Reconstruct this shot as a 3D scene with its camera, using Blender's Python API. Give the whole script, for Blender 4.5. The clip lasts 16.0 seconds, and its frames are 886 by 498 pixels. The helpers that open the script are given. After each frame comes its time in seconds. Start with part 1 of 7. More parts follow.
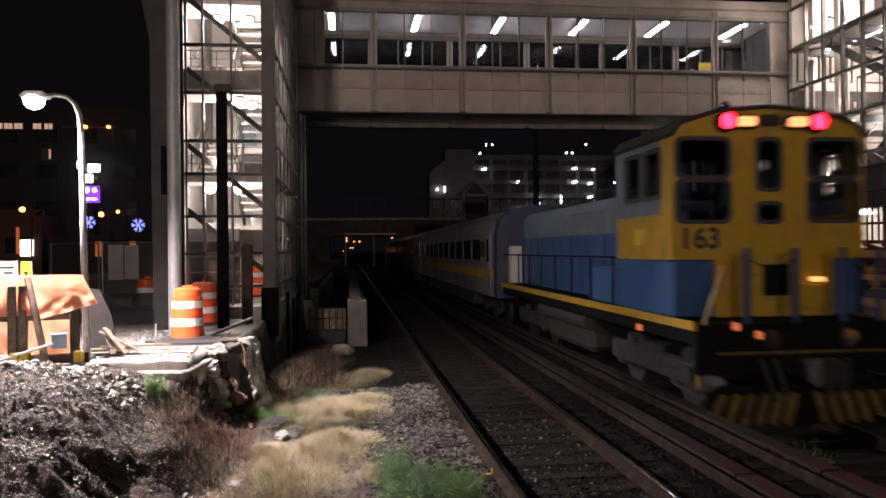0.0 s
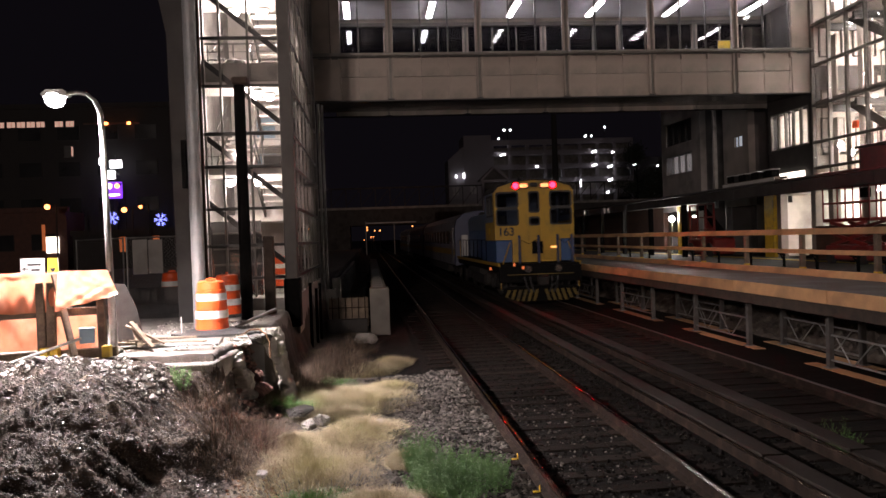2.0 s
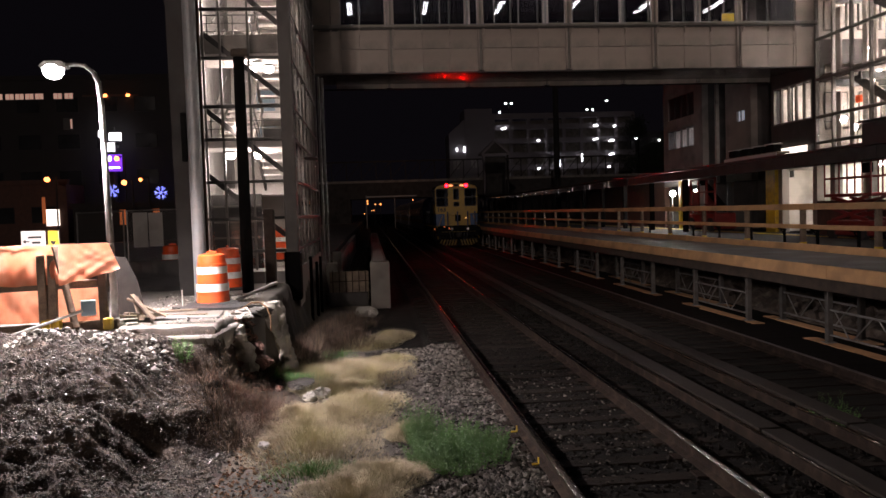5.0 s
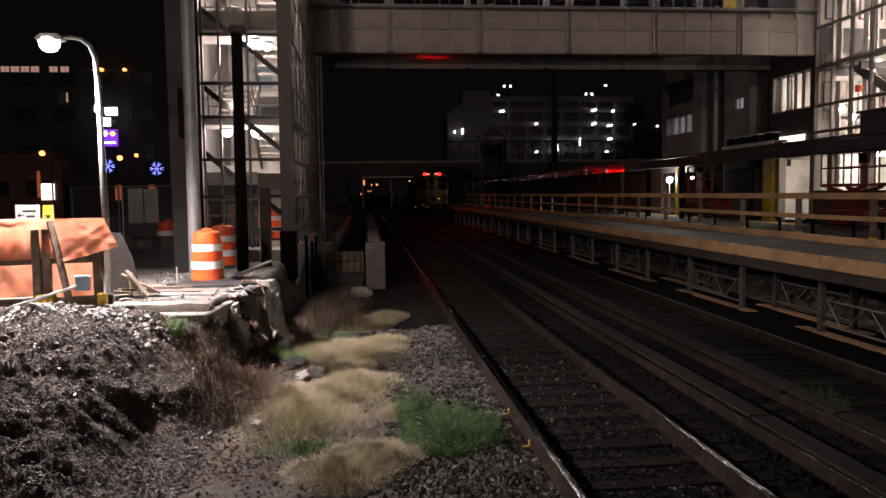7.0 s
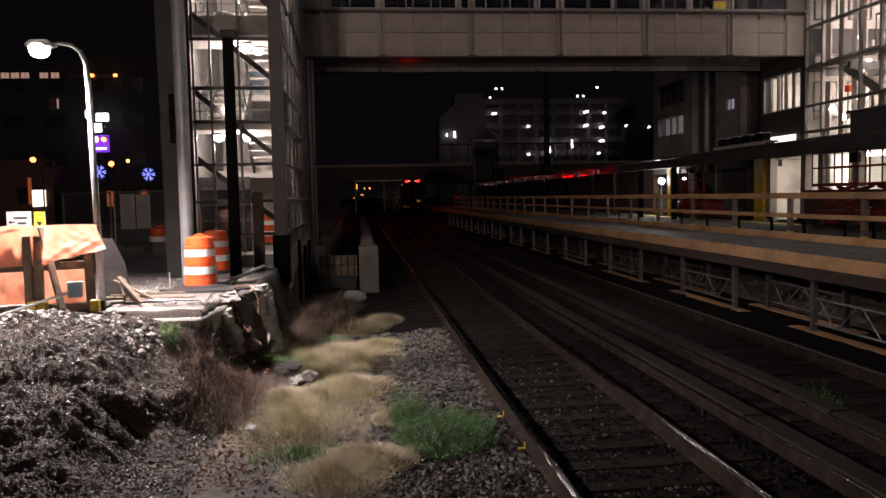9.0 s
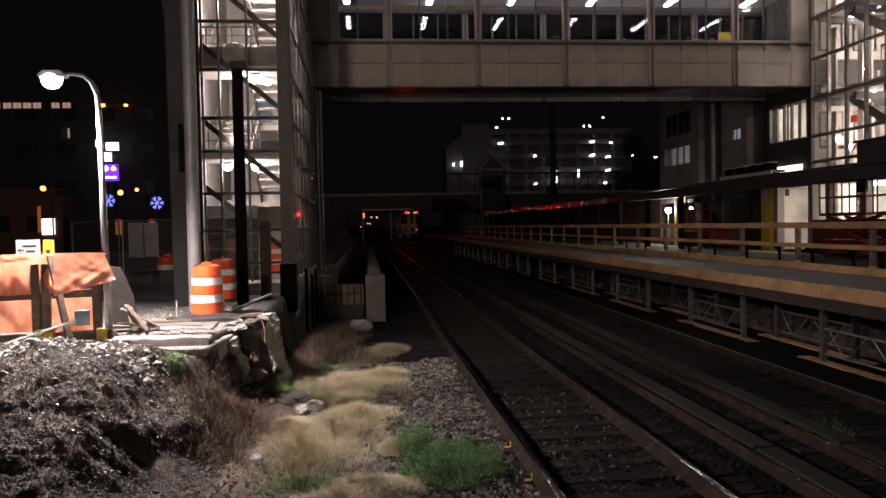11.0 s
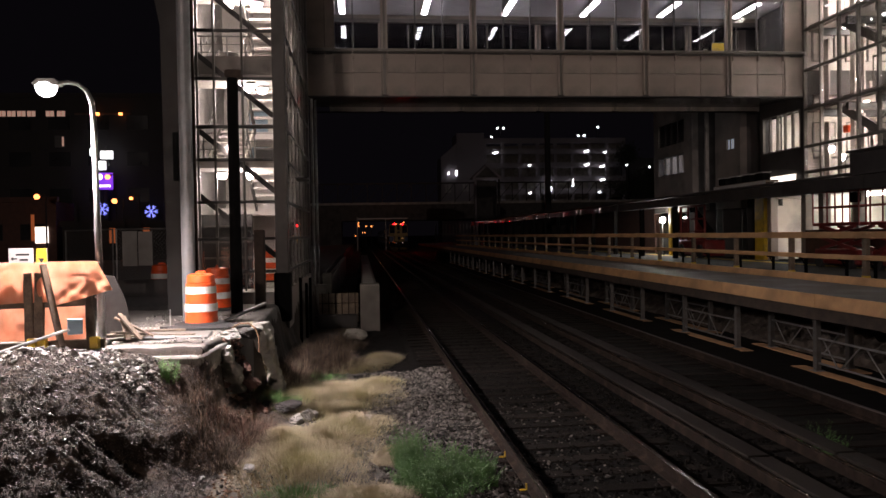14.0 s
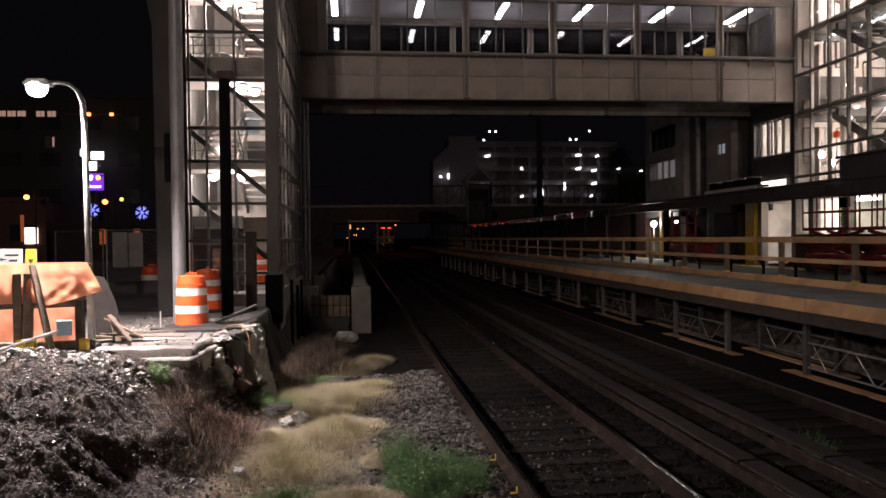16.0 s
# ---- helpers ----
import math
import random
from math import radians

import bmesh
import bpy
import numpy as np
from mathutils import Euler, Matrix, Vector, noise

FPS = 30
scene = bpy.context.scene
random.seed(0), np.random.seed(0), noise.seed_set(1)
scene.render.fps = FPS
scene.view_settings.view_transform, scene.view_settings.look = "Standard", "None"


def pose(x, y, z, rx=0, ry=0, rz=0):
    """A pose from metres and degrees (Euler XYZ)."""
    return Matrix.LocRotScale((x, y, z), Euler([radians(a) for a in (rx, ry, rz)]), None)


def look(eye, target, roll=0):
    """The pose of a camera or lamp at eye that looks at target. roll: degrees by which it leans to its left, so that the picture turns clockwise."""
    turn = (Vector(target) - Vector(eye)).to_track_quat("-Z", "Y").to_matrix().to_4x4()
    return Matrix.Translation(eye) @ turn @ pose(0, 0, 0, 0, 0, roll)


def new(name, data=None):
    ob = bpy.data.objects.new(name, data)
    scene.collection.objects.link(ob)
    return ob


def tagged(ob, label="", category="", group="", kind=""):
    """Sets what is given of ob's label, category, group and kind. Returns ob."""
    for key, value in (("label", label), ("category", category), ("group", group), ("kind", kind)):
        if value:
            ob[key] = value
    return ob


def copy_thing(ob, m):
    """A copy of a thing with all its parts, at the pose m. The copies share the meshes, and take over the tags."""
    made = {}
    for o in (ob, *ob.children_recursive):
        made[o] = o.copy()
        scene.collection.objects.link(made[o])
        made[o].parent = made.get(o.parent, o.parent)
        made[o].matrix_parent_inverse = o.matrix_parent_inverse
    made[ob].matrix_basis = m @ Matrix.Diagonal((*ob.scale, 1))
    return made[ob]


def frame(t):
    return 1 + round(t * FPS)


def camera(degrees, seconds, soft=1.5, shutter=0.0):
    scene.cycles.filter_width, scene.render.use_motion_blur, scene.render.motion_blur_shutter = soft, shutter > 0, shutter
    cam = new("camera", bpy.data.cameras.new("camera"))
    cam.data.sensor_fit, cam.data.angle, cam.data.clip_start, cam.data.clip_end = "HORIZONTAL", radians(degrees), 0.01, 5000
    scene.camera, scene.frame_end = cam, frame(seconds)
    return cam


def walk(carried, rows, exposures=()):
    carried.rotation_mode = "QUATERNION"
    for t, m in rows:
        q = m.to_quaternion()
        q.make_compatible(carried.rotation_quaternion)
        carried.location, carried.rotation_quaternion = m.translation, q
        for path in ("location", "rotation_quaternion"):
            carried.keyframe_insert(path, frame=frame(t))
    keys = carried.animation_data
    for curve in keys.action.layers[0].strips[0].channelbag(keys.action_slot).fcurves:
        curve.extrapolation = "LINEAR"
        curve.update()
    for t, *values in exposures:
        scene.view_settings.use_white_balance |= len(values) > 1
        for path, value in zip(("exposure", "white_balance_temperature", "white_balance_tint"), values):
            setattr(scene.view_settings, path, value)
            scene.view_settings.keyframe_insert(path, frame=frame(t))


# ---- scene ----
cam = camera(58.8, 16.0, shutter=0.8)

PATH = [
    (0.0, -6.815, 0.090, 0.558),
    (0.5, -6.220, -0.357, 1.351),
    (1.0, -5.556, -0.836, 1.492),
    (1.5, -5.795, -0.952, 1.742),
    (2.0, -5.322, -0.824, 1.980),
    (2.5, -5.313, -0.741, 2.124),
    (3.0, -5.605, -1.413, 1.680),
    (3.5, -5.557, -2.636, 1.180),
    (6.0, -5.137, -2.793, 2.130),
    (6.5, -5.040, -3.576, 1.146),
    (7.0, -5.539, -4.039, 0.651),
    (7.5, -5.884, -3.515, 0.747),
    (8.0, -5.787, -3.582, 0.285),
    (8.5, -5.832, -3.885, 1.001),
    (9.0, -6.060, -3.830, 1.161),
    (9.5, -5.738, -3.342, 0.999),
    (10.0, -5.460, -2.470, 0.948),
    (12.5, -5.914, -1.495, 1.084),
    (13.0, -6.051, -1.458, 0.919),
    (13.5, -6.085, -1.340, 0.903),
    (14.0, -5.952, -1.053, 0.969),
    (14.5, -6.127, -0.810, 1.111),
    (15.0, -6.663, -0.617, 1.088),
    (15.5, -6.799, -0.592, 0.659),
    (16.0, -6.553, -0.857, 0.660),
]
EYE = (0.0, 0.0, 2.45)
walk(cam, [(t, pose(*EYE, 90 + pitch, roll, yaw)) for t, yaw, pitch, roll in PATH],
     [(0.0, 0.15), (3.5, 0.1), (6.0, -0.45), (9.0, -0.45), (10.0, -0.42), (12.5, -0.5), (16.0, -0.5)])

# ---- world and lights ----
world = bpy.data.worlds.new("night")
scene.world = world
world.use_nodes = True
bg = world.node_tree.nodes["Background"]
bg.inputs[0].default_value = (0.44, 0.35, 0.5, 1)
bg.inputs[1].default_value = 0.007
scene.view_settings.exposure = 0.0


def lamp(name, kind, m, watts, colour, size=0.1):
    data = bpy.data.lights.new(name, kind)
    data.energy, data.color = watts, colour
    if kind == "AREA":
        data.size = size
    else:
        data.shadow_soft_size = size
    ob = new(name, data)
    ob.matrix_world = m
    return ob


# street lamp over the work site
spot = lamp("street_light", "SPOT", look((-4.65, 12.4, 4.55), (-3.4, 11.4, 0.0)), 7600, (1.0, 0.86, 0.85), 0.12)
spot.data.spot_size, spot.data.spot_blend = radians(156), 1.0
# unseen lamps added behind the camera: a low bridge spot, a far wide fill
rear_spot = lamp("unseen_bridge_spot", "SPOT", look((-7.2, -20.0, 4.9), (7.0, 27.5, 13.0)), 10000, (1.0, 0.8, 0.73), 0.2)
rear_spot.data.spot_size, rear_spot.data.spot_blend = radians(44), 1.0
lamp("unseen_wide_fill", "POINT", pose(-25.0, -120.0, 20.0), 104000, (1.0, 0.79, 0.7), 0.2)
lamp("garage_light_one", "POINT", pose(46.0, 166.0, 13.6), 70, (0.95, 0.93, 1.0), 0.3)
lamp("garage_light_two", "POINT", pose(24.0, 166.0, 16.0), 60, (0.95, 0.93, 1.0), 0.3)
# rooms and stair landings
lamp("stair_light_low", "POINT", pose(-2.85, 20.2, 3.85), 190, (1.0, 0.85, 0.78), 0.2)
lamp("stair_light_mid", "POINT", pose(-2.85, 20.2, 5.95), 200, (1.0, 0.85, 0.78), 0.2)
lamp("stair_light_high", "POINT", pose(-2.85, 20.2, 8.1), 400, (1.0, 0.85, 0.78), 0.2)
lamp("hall_light_low", "POINT", pose(18.3, 24.5, 5.9), 850, (1.0, 0.835, 0.75), 0.25)
lamp("hall_light_mid", "POINT", pose(18.3, 24.5, 7.7), 850, (1.0, 0.835, 0.75), 0.25)
lamp("hall_light_high", "POINT", pose(18.3, 24.5, 10.6), 1400, (1.0, 0.835, 0.75), 0.25)
# unseen orange fill added to light the road bridge and its gantry
lamp("overpass_fill_light", "POINT", pose(5.0, 131.0, 10.5), 140, (1.0, 0.45, 0.28), 0.2)
# work light under the canopy
lamp("canopy_work_light", "POINT", pose(15.55, 39.7, 3.05), 430, (1.0, 0.95, 0.9), 0.1)
lamp("shop_entrance_light", "POINT", pose(17.7, 29.0, 3.3), 50, (1.0, 0.89, 0.78), 0.2)
lamp("shop_light", "POINT", pose(18.0, 26.8, 3.1), 80, (1.0, 0.93, 0.82), 0.2)

# ---- materials ----


def rgba(c):
    return (c[0], c[1], c[2], 1.0)


def mat(name, a, b=None, scale=6.0, rough=0.7, metal=0.0, bump=0.2, fine=60.0, stain=None, stain_scale=0.9, piece=0.0, spec=0.5):
    """A surface of two tones in a broad and a fine noise, with stains, relief and, for pieces, a tone of their own."""
    m = bpy.data.materials.new(name)
    m.use_nodes = True
    n, l = m.node_tree.nodes, m.node_tree.links
    bsdf = n["Principled BSDF"]
    b = b or tuple(x * 0.7 for x in a)
    tc = n.new("ShaderNodeTexCoord")
    big = n.new("ShaderNodeTexNoise")
    big.inputs["Scale"].default_value, big.inputs["Detail"].default_value = scale, 6
    small = n.new("ShaderNodeTexNoise")
    small.inputs["Scale"].default_value, small.inputs["Detail"].default_value = fine, 4
    for t in (big, small):
        l.new(tc.outputs["Object"], t.inputs["Vector"])
    add = n.new("ShaderNodeMath")
    add.operation = "MULTIPLY_ADD"
    l.new(small.outputs[0], add.inputs[0])
    add.inputs[1].default_value = 0.5
    l.new(big.outputs[0], add.inputs[2])
    ramp = n.new("ShaderNodeMapRange")
    ramp.inputs[1].default_value, ramp.inputs[2].default_value = 0.5, 1.0
    l.new(add.outputs[0], ramp.inputs[0])
    mix = n.new("ShaderNodeMix")
    mix.data_type = "RGBA"
    mix.inputs[6].default_value, mix.inputs[7].default_value = rgba(b), rgba(a)
    l.new(ramp.outputs[0], mix.inputs[0])
    out = mix.outputs[2]
    if stain:
        st = n.new("ShaderNodeTexNoise")
        st.inputs["Scale"].default_value, st.inputs["Detail"].default_value = stain_scale, 8
        l.new(tc.outputs["Object"], st.inputs["Vector"])
        sr = n.new("ShaderNodeMapRange")
        sr.inputs[1].default_value, sr.inputs[2].default_value = 0.5, 0.68
        l.new(st.outputs[0], sr.inputs[0])
        m2 = n.new("ShaderNodeMix")
        m2.data_type = "RGBA"
        m2.inputs[7].default_value = rgba(stain)
        l.new(sr.outputs[0], m2.inputs[0])
        l.new(out, m2.inputs[6])
        out = m2.outputs[2]
    if piece:
        oi = n.new("ShaderNodeObjectInfo")
        hs = n.new("ShaderNodeHueSaturation")
        pr = n.new("ShaderNodeMapRange")
        pr.inputs[3].default_value, pr.inputs[4].default_value = 1 - piece, 1 + piece
        l.new(oi.outputs["Random"], pr.inputs[0])
        l.new(pr.outputs[0], hs.inputs["Value"])
        l.new(out, hs.inputs["Color"])
        out = hs.outputs[0]
    l.new(out, bsdf.inputs["Base Color"])
    rr = n.new("ShaderNodeMapRange")
    rr.inputs[3].default_value, rr.inputs[4].default_value = max(0.04, rough - 0.12), min(1, rough + 0.1)
    l.new(add.outputs[0], rr.inputs[0])
    l.new(rr.outputs[0], bsdf.inputs["Roughness"])
    bsdf.inputs["Metallic"].default_value = metal
    bsdf.inputs["Specular IOR Level"].default_value = spec
    if bump:
        bp = n.new("ShaderNodeBump")
        bp.inputs["Strength"].default_value, bp.inputs["Distance"].default_value = bump, 0.02
        l.new(add.outputs[0], bp.inputs["Height"])
        l.new(bp.outputs[0], bsdf.inputs["Normal"])
    return m


def glow(name, colour, strength):
    m = bpy.data.materials.new(name)
    m.use_nodes = True
    n = m.node_tree.nodes["Principled BSDF"]
    n.inputs["Base Color"].default_value = rgba(colour)
    n.inputs["Emission Color"].default_value = rgba(colour)
    n.inputs["Emission Strength"].default_value = strength
    return m


def glass(name, tint=(0.95, 0.94, 0.94), rough=0.02, alpha=0.12):
    """Thin pane: mostly clear, with a mirror's sheen that grows at a slant."""
    m = bpy.data.materials.new(name)
    m.use_nodes = True
    n, l = m.node_tree.nodes, m.node_tree.links
    out = n["Material Output"]
    n.remove(n["Principled BSDF"])
    tr = n.new("ShaderNodeBsdfTransparent")
    tr.inputs[0].default_value = rgba(tint)
    gl = n.new("ShaderNodeBsdfGlossy")
    gl.inputs["Roughness"].default_value = rough
    lw = n.new("ShaderNodeLayerWeight")
    lw.inputs[0].default_value = 0.5
    pw = n.new("ShaderNodeMath")
    pw.operation, pw.inputs[1].default_value = "POWER", 4.0
    l.new(lw.outputs["Facing"], pw.inputs[0])
    fr = n.new("ShaderNodeMath")
    fr.operation, fr.inputs[1].default_value, fr.inputs[2].default_value = "MULTIPLY_ADD", 0.8, 0.03
    l.new(pw.outputs[0], fr.inputs[0])
    ns = n.new("ShaderNodeTexNoise")
    ns.inputs["Scale"].default_value = 3.0
    ad = n.new("ShaderNodeMath")
    ad.operation = "MULTIPLY_ADD"
    ad.inputs[1].default_value, ad.use_clamp = alpha * 0.4, True
    l.new(ns.outputs[0], ad.inputs[0])
    l.new(fr.outputs[0], ad.inputs[2])
    mx = n.new("ShaderNodeMixShader")
    l.new(ad.outputs[0], mx.inputs[0])
    l.new(tr.outputs[0], mx.inputs[1])
    l.new(gl.outputs[0], mx.inputs[2])
    l.new(mx.outputs[0], out.inputs[0])
    return m


def rail_head_material():
    """Rolled bright steel, with fine streaks along the rail."""
    m = bpy.data.materials.new("worn_rail_head")
    m.use_nodes = True
    n, l = m.node_tree.nodes, m.node_tree.links
    bsdf = n["Principled BSDF"]
    tc, mp, tex, rr = n.new("ShaderNodeTexCoord"), n.new("ShaderNodeMapping"), n.new("ShaderNodeTexNoise"), n.new("ShaderNodeMapRange")
    mp.inputs["Scale"].default_value = (90.0, 0.35, 90.0)
    tex.inputs["Scale"].default_value, tex.inputs["Detail"].default_value = 1.0, 4
    l.new(tc.outputs["Object"], mp.inputs[0])
    l.new(mp.outputs[0], tex.inputs["Vector"])
    rr.inputs[3].default_value, rr.inputs[4].default_value = 0.09, 0.17
    l.new(tex.outputs[0], rr.inputs[0])
    l.new(rr.outputs[0], bsdf.inputs["Roughness"])
    mix = n.new("ShaderNodeMix")
    mix.data_type = "RGBA"
    mix.inputs[6].default_value, mix.inputs[7].default_value = (0.52, 0.49, 0.47, 1), (0.3, 0.275, 0.26, 1)
    l.new(tex.outputs[0], mix.inputs[0])
    l.new(mix.outputs[2], bsdf.inputs["Base Color"])
    bsdf.inputs["Metallic"].default_value = 1.0
    # grinding marks tilt the surface to either side
    g, sub, comb, add, nrm = n.new("ShaderNodeNewGeometry"), n.new("ShaderNodeMath"), n.new("ShaderNodeCombineXYZ"), n.new("ShaderNodeVectorMath"), n.new("ShaderNodeVectorMath")
    fine, mp2 = n.new("ShaderNodeTexNoise"), n.new("ShaderNodeMapping")
    mp2.inputs["Scale"].default_value = (900.0, 6.0, 900.0)
    fine.inputs["Scale"].default_value = 1.0
    l.new(tc.outputs["Object"], mp2.inputs[0])
    l.new(mp2.outputs[0], fine.inputs["Vector"])
    sub.operation, sub.inputs[1].default_value, sub.inputs[2].default_value = "MULTIPLY_ADD", 1.4, -0.7
    l.new(fine.outputs[0], sub.inputs[0])
    l.new(sub.outputs[0], comb.inputs[0])
    l.new(g.outputs["Normal"], add.inputs[0])
    l.new(comb.outputs[0], add.inputs[1])
    nrm.operation = "NORMALIZE"
    l.new(add.outputs[0], nrm.inputs[0])
    l.new(nrm.outputs[0], bsdf.inputs["Normal"])
    return m


M_DIRT = mat("mound_dirt", (0.042, 0.03, 0.023), (0.015, 0.011, 0.0085), 5, 0.85, bump=0.9, fine=45, stain=(0.08, 0.06, 0.046), stain_scale=2.5, spec=0.3)
M_SOIL = mat("ditch_soil", (0.075, 0.062, 0.05), (0.028, 0.024, 0.02), 3, 0.9, bump=0.7, fine=50, stain=(0.1, 0.08, 0.055))
M_BALLAST_SHADE = mat("ballast_and_ditch_shade", (0.013, 0.0115, 0.0105), (0.005, 0.0045, 0.0042), 18, 0.9, bump=0.6, fine=40, spec=0.08)
M_PAVE = mat("old_pavement", (0.2, 0.185, 0.165), (0.1, 0.092, 0.083), 1.5, 0.8, bump=0.4, fine=70, stain=(0.19, 0.18, 0.165))
M_CONC = mat("grey_concrete", (0.36, 0.34, 0.31), (0.22, 0.21, 0.19), 2.2, 0.8, bump=0.3, fine=50, stain=(0.17, 0.16, 0.15), stain_scale=1.6)
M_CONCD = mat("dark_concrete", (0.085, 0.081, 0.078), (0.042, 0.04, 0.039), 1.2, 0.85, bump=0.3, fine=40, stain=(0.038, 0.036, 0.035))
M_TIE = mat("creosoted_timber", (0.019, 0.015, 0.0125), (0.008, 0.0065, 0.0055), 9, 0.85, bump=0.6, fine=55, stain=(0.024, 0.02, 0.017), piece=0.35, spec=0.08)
M_RAILHEAD = rail_head_material()
M_DULLHEAD = mat("dull_rail_head", (0.09, 0.075, 0.065), (0.05, 0.042, 0.037), 12, 0.5, 0.5, 0.0, 90)
M_RUST = mat("rusty_rail_web", (0.024, 0.0155, 0.012), (0.0105, 0.0072, 0.0056), 14, 0.85, 0.0, 0.4, 80, stain=(0.038, 0.026, 0.019), stain_scale=4, spec=0.12)
M_COVER = mat("third_rail_cover", (0.026, 0.0205, 0.0165), (0.013, 0.0105, 0.009), 3, 0.75, 0, 0.25, 50, stain=(0.027, 0.023, 0.021), spec=0.15)
M_WOOD = mat("new_lumber", (0.6, 0.36, 0.175), (0.44, 0.255, 0.125), 3, 0.65, 0, 0.3, 40, stain=(0.3, 0.185, 0.095), stain_scale=1.2, piece=0.2)
M_WOODG = mat("weathered_lumber", (0.2, 0.155, 0.115), (0.09, 0.07, 0.052), 5, 0.8, 0, 0.5, 40, stain=(0.06, 0.045, 0.035), piece=0.25)
M_POSTW = mat("dark_timber", (0.075, 0.055, 0.042), (0.03, 0.023, 0.018), 5, 0.8, 0, 0.4, 40)
M_BLACK = mat("black_steel", (0.009, 0.0085, 0.0085), (0.005, 0.005, 0.005), 5, 0.8, 0.0, 0.15, 60, spec=0.05)
M_STEEL = mat("galvanised_steel", (0.34, 0.34, 0.335), (0.22, 0.22, 0.215), 9, 0.42, 0.75, 0.08, 60, stain=(0.2, 0.19, 0.18), stain_scale=3)
M_PIPE = mat("painted_pipe", (0.27, 0.275, 0.285), (0.18, 0.185, 0.19), 4, 0.42, 0.2, 0.1, 60, stain=(0.26, 0.25, 0.25), stain_scale=2)
M_COLUMN = mat("grey_painted_steel", (0.058, 0.055, 0.053), (0.032, 0.03, 0.029), 2, 0.65, 0.0, 0.08, 50, stain=(0.03, 0.028, 0.027), spec=0.2)
M_PANEL = mat("grey_metal_panel", (0.27, 0.23, 0.2), (0.205, 0.175, 0.152), 1.2, 0.5, 0.1, 0.05, 60, stain=(0.155, 0.135, 0.118), stain_scale=0.8, piece=0.06)
M_SOFFIT = mat("dark_soffit", (0.085, 0.082, 0.082), (0.06, 0.058, 0.058), 1.5, 0.34, 0.0, 0.0, 50, spec=0.4)
M_FRAME = mat("aluminium_frame", (0.17, 0.16, 0.145), (0.11, 0.104, 0.095), 6, 0.45, 0.3, 0.05, 70)
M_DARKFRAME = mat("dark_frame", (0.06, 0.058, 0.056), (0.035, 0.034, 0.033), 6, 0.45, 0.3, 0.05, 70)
M_WHITE = mat("white_interior", (0.66, 0.61, 0.55), (0.46, 0.42, 0.38), 0.7, 0.7, 0, 0.1, 40, stain=(0.3, 0.27, 0.24), stain_scale=0.6)
M_CEIL = mat("corrugated_ceiling", (0.5, 0.48, 0.5), (0.36, 0.35, 0.37), 2, 0.6, 0.1, 0.1, 40)
M_FLOOR = mat("hall_floor", (0.3, 0.27, 0.24), (0.2, 0.18, 0.16), 2, 0.4, 0, 0.1, 40)
M_GLASS = glass("clear_glass")
M_GLASSD = glass("tinted_glass", (0.74, 0.75, 0.78), 0.02, 0.2)
M_ORANGE = mat("orange_plastic", (0.85, 0.11, 0.018), (0.68, 0.08, 0.014), 4, 0.45, 0, 0.1, 50, stain=(0.5, 0.08, 0.025), stain_scale=5)
M_REFLECT = mat("white_reflective_band", (0.86, 0.86, 0.84), (0.74, 0.73, 0.71), 8, 0.4, 0, 0.05, 80, stain=(0.55, 0.53, 0.5), stain_scale=6)
M_RUBBER = mat("black_rubber", (0.03, 0.03, 0.032), (0.018, 0.018, 0.019), 6, 0.7, 0, 0.2, 50)
M_YELLOW = mat("yellow_paint", (0.62, 0.42, 0.025), (0.5, 0.33, 0.02), 5, 0.5, 0, 0.15, 60, stain=(0.3, 0.22, 0.05), stain_scale=3)
M_LYELLOW = mat("locomotive_yellow", (0.36, 0.22, 0.012), (0.28, 0.165, 0.01), 2, 0.42, 0, 0.06, 60, stain=(0.2, 0.13, 0.02), stain_scale=2)
M_LBLUE = mat("locomotive_blue", (0.02, 0.068, 0.19), (0.013, 0.045, 0.13), 2, 0.42, 0, 0.06, 60, stain=(0.03, 0.07, 0.14), stain_scale=2)
M_LGREY = mat("locomotive_grey_blue", (0.1, 0.14, 0.2), (0.065, 0.095, 0.14), 2, 0.45, 0, 0.06, 60, stain=(0.14, 0.16, 0.19), stain_scale=2)
M_TRUCK = mat("grimy_underframe", (0.03, 0.027, 0.025), (0.014, 0.013, 0.012), 6, 0.8, 0.2, 0.4, 50)
M_COACH = mat("coach_stainless", (0.34, 0.34, 0.35), (0.24, 0.24, 0.25), 3, 0.38, 0.7, 0.06, 50, stain=(0.17, 0.165, 0.16))
M_NAVY = mat("navy_paint", (0.012, 0.02, 0.06), (0.009, 0.014, 0.045), 3, 0.45, 0, 0.05, 50)
M_RED = mat("red_machine_paint", (0.18, 0.011, 0.01), (0.1, 0.008, 0.007), 4, 0.45, 0, 0.1, 50)
# darker yellow: the locomotive's low-down shade put into the paint, with random stains
M_SHADEYELLOW = mat("shaded_yellow_paint", (0.16, 0.11, 0.012), (0.07, 0.05, 0.01), 5, 0.7, 0, 0.15, 60, stain=(0.05, 0.038, 0.015), stain_scale=4)
M_SCAFF = mat("scaffold_steel", (0.13, 0.125, 0.12), (0.07, 0.067, 0.065), 9, 0.6, 0.3, 0.1, 60, stain=(0.06, 0.045, 0.035), stain_scale=3)
M_TOWER = mat("tower_steel", (0.13, 0.125, 0.12), (0.085, 0.081, 0.078), 2, 0.55, 0.0, 0.08, 50, stain=(0.07, 0.067, 0.064), spec=0.3)
M_WALLPALE = mat("pale_rendered_wall", (0.24, 0.22, 0.2), (0.17, 0.155, 0.14), 1.2, 0.85, 0, 0.15, 30, stain=(0.13, 0.12, 0.11))
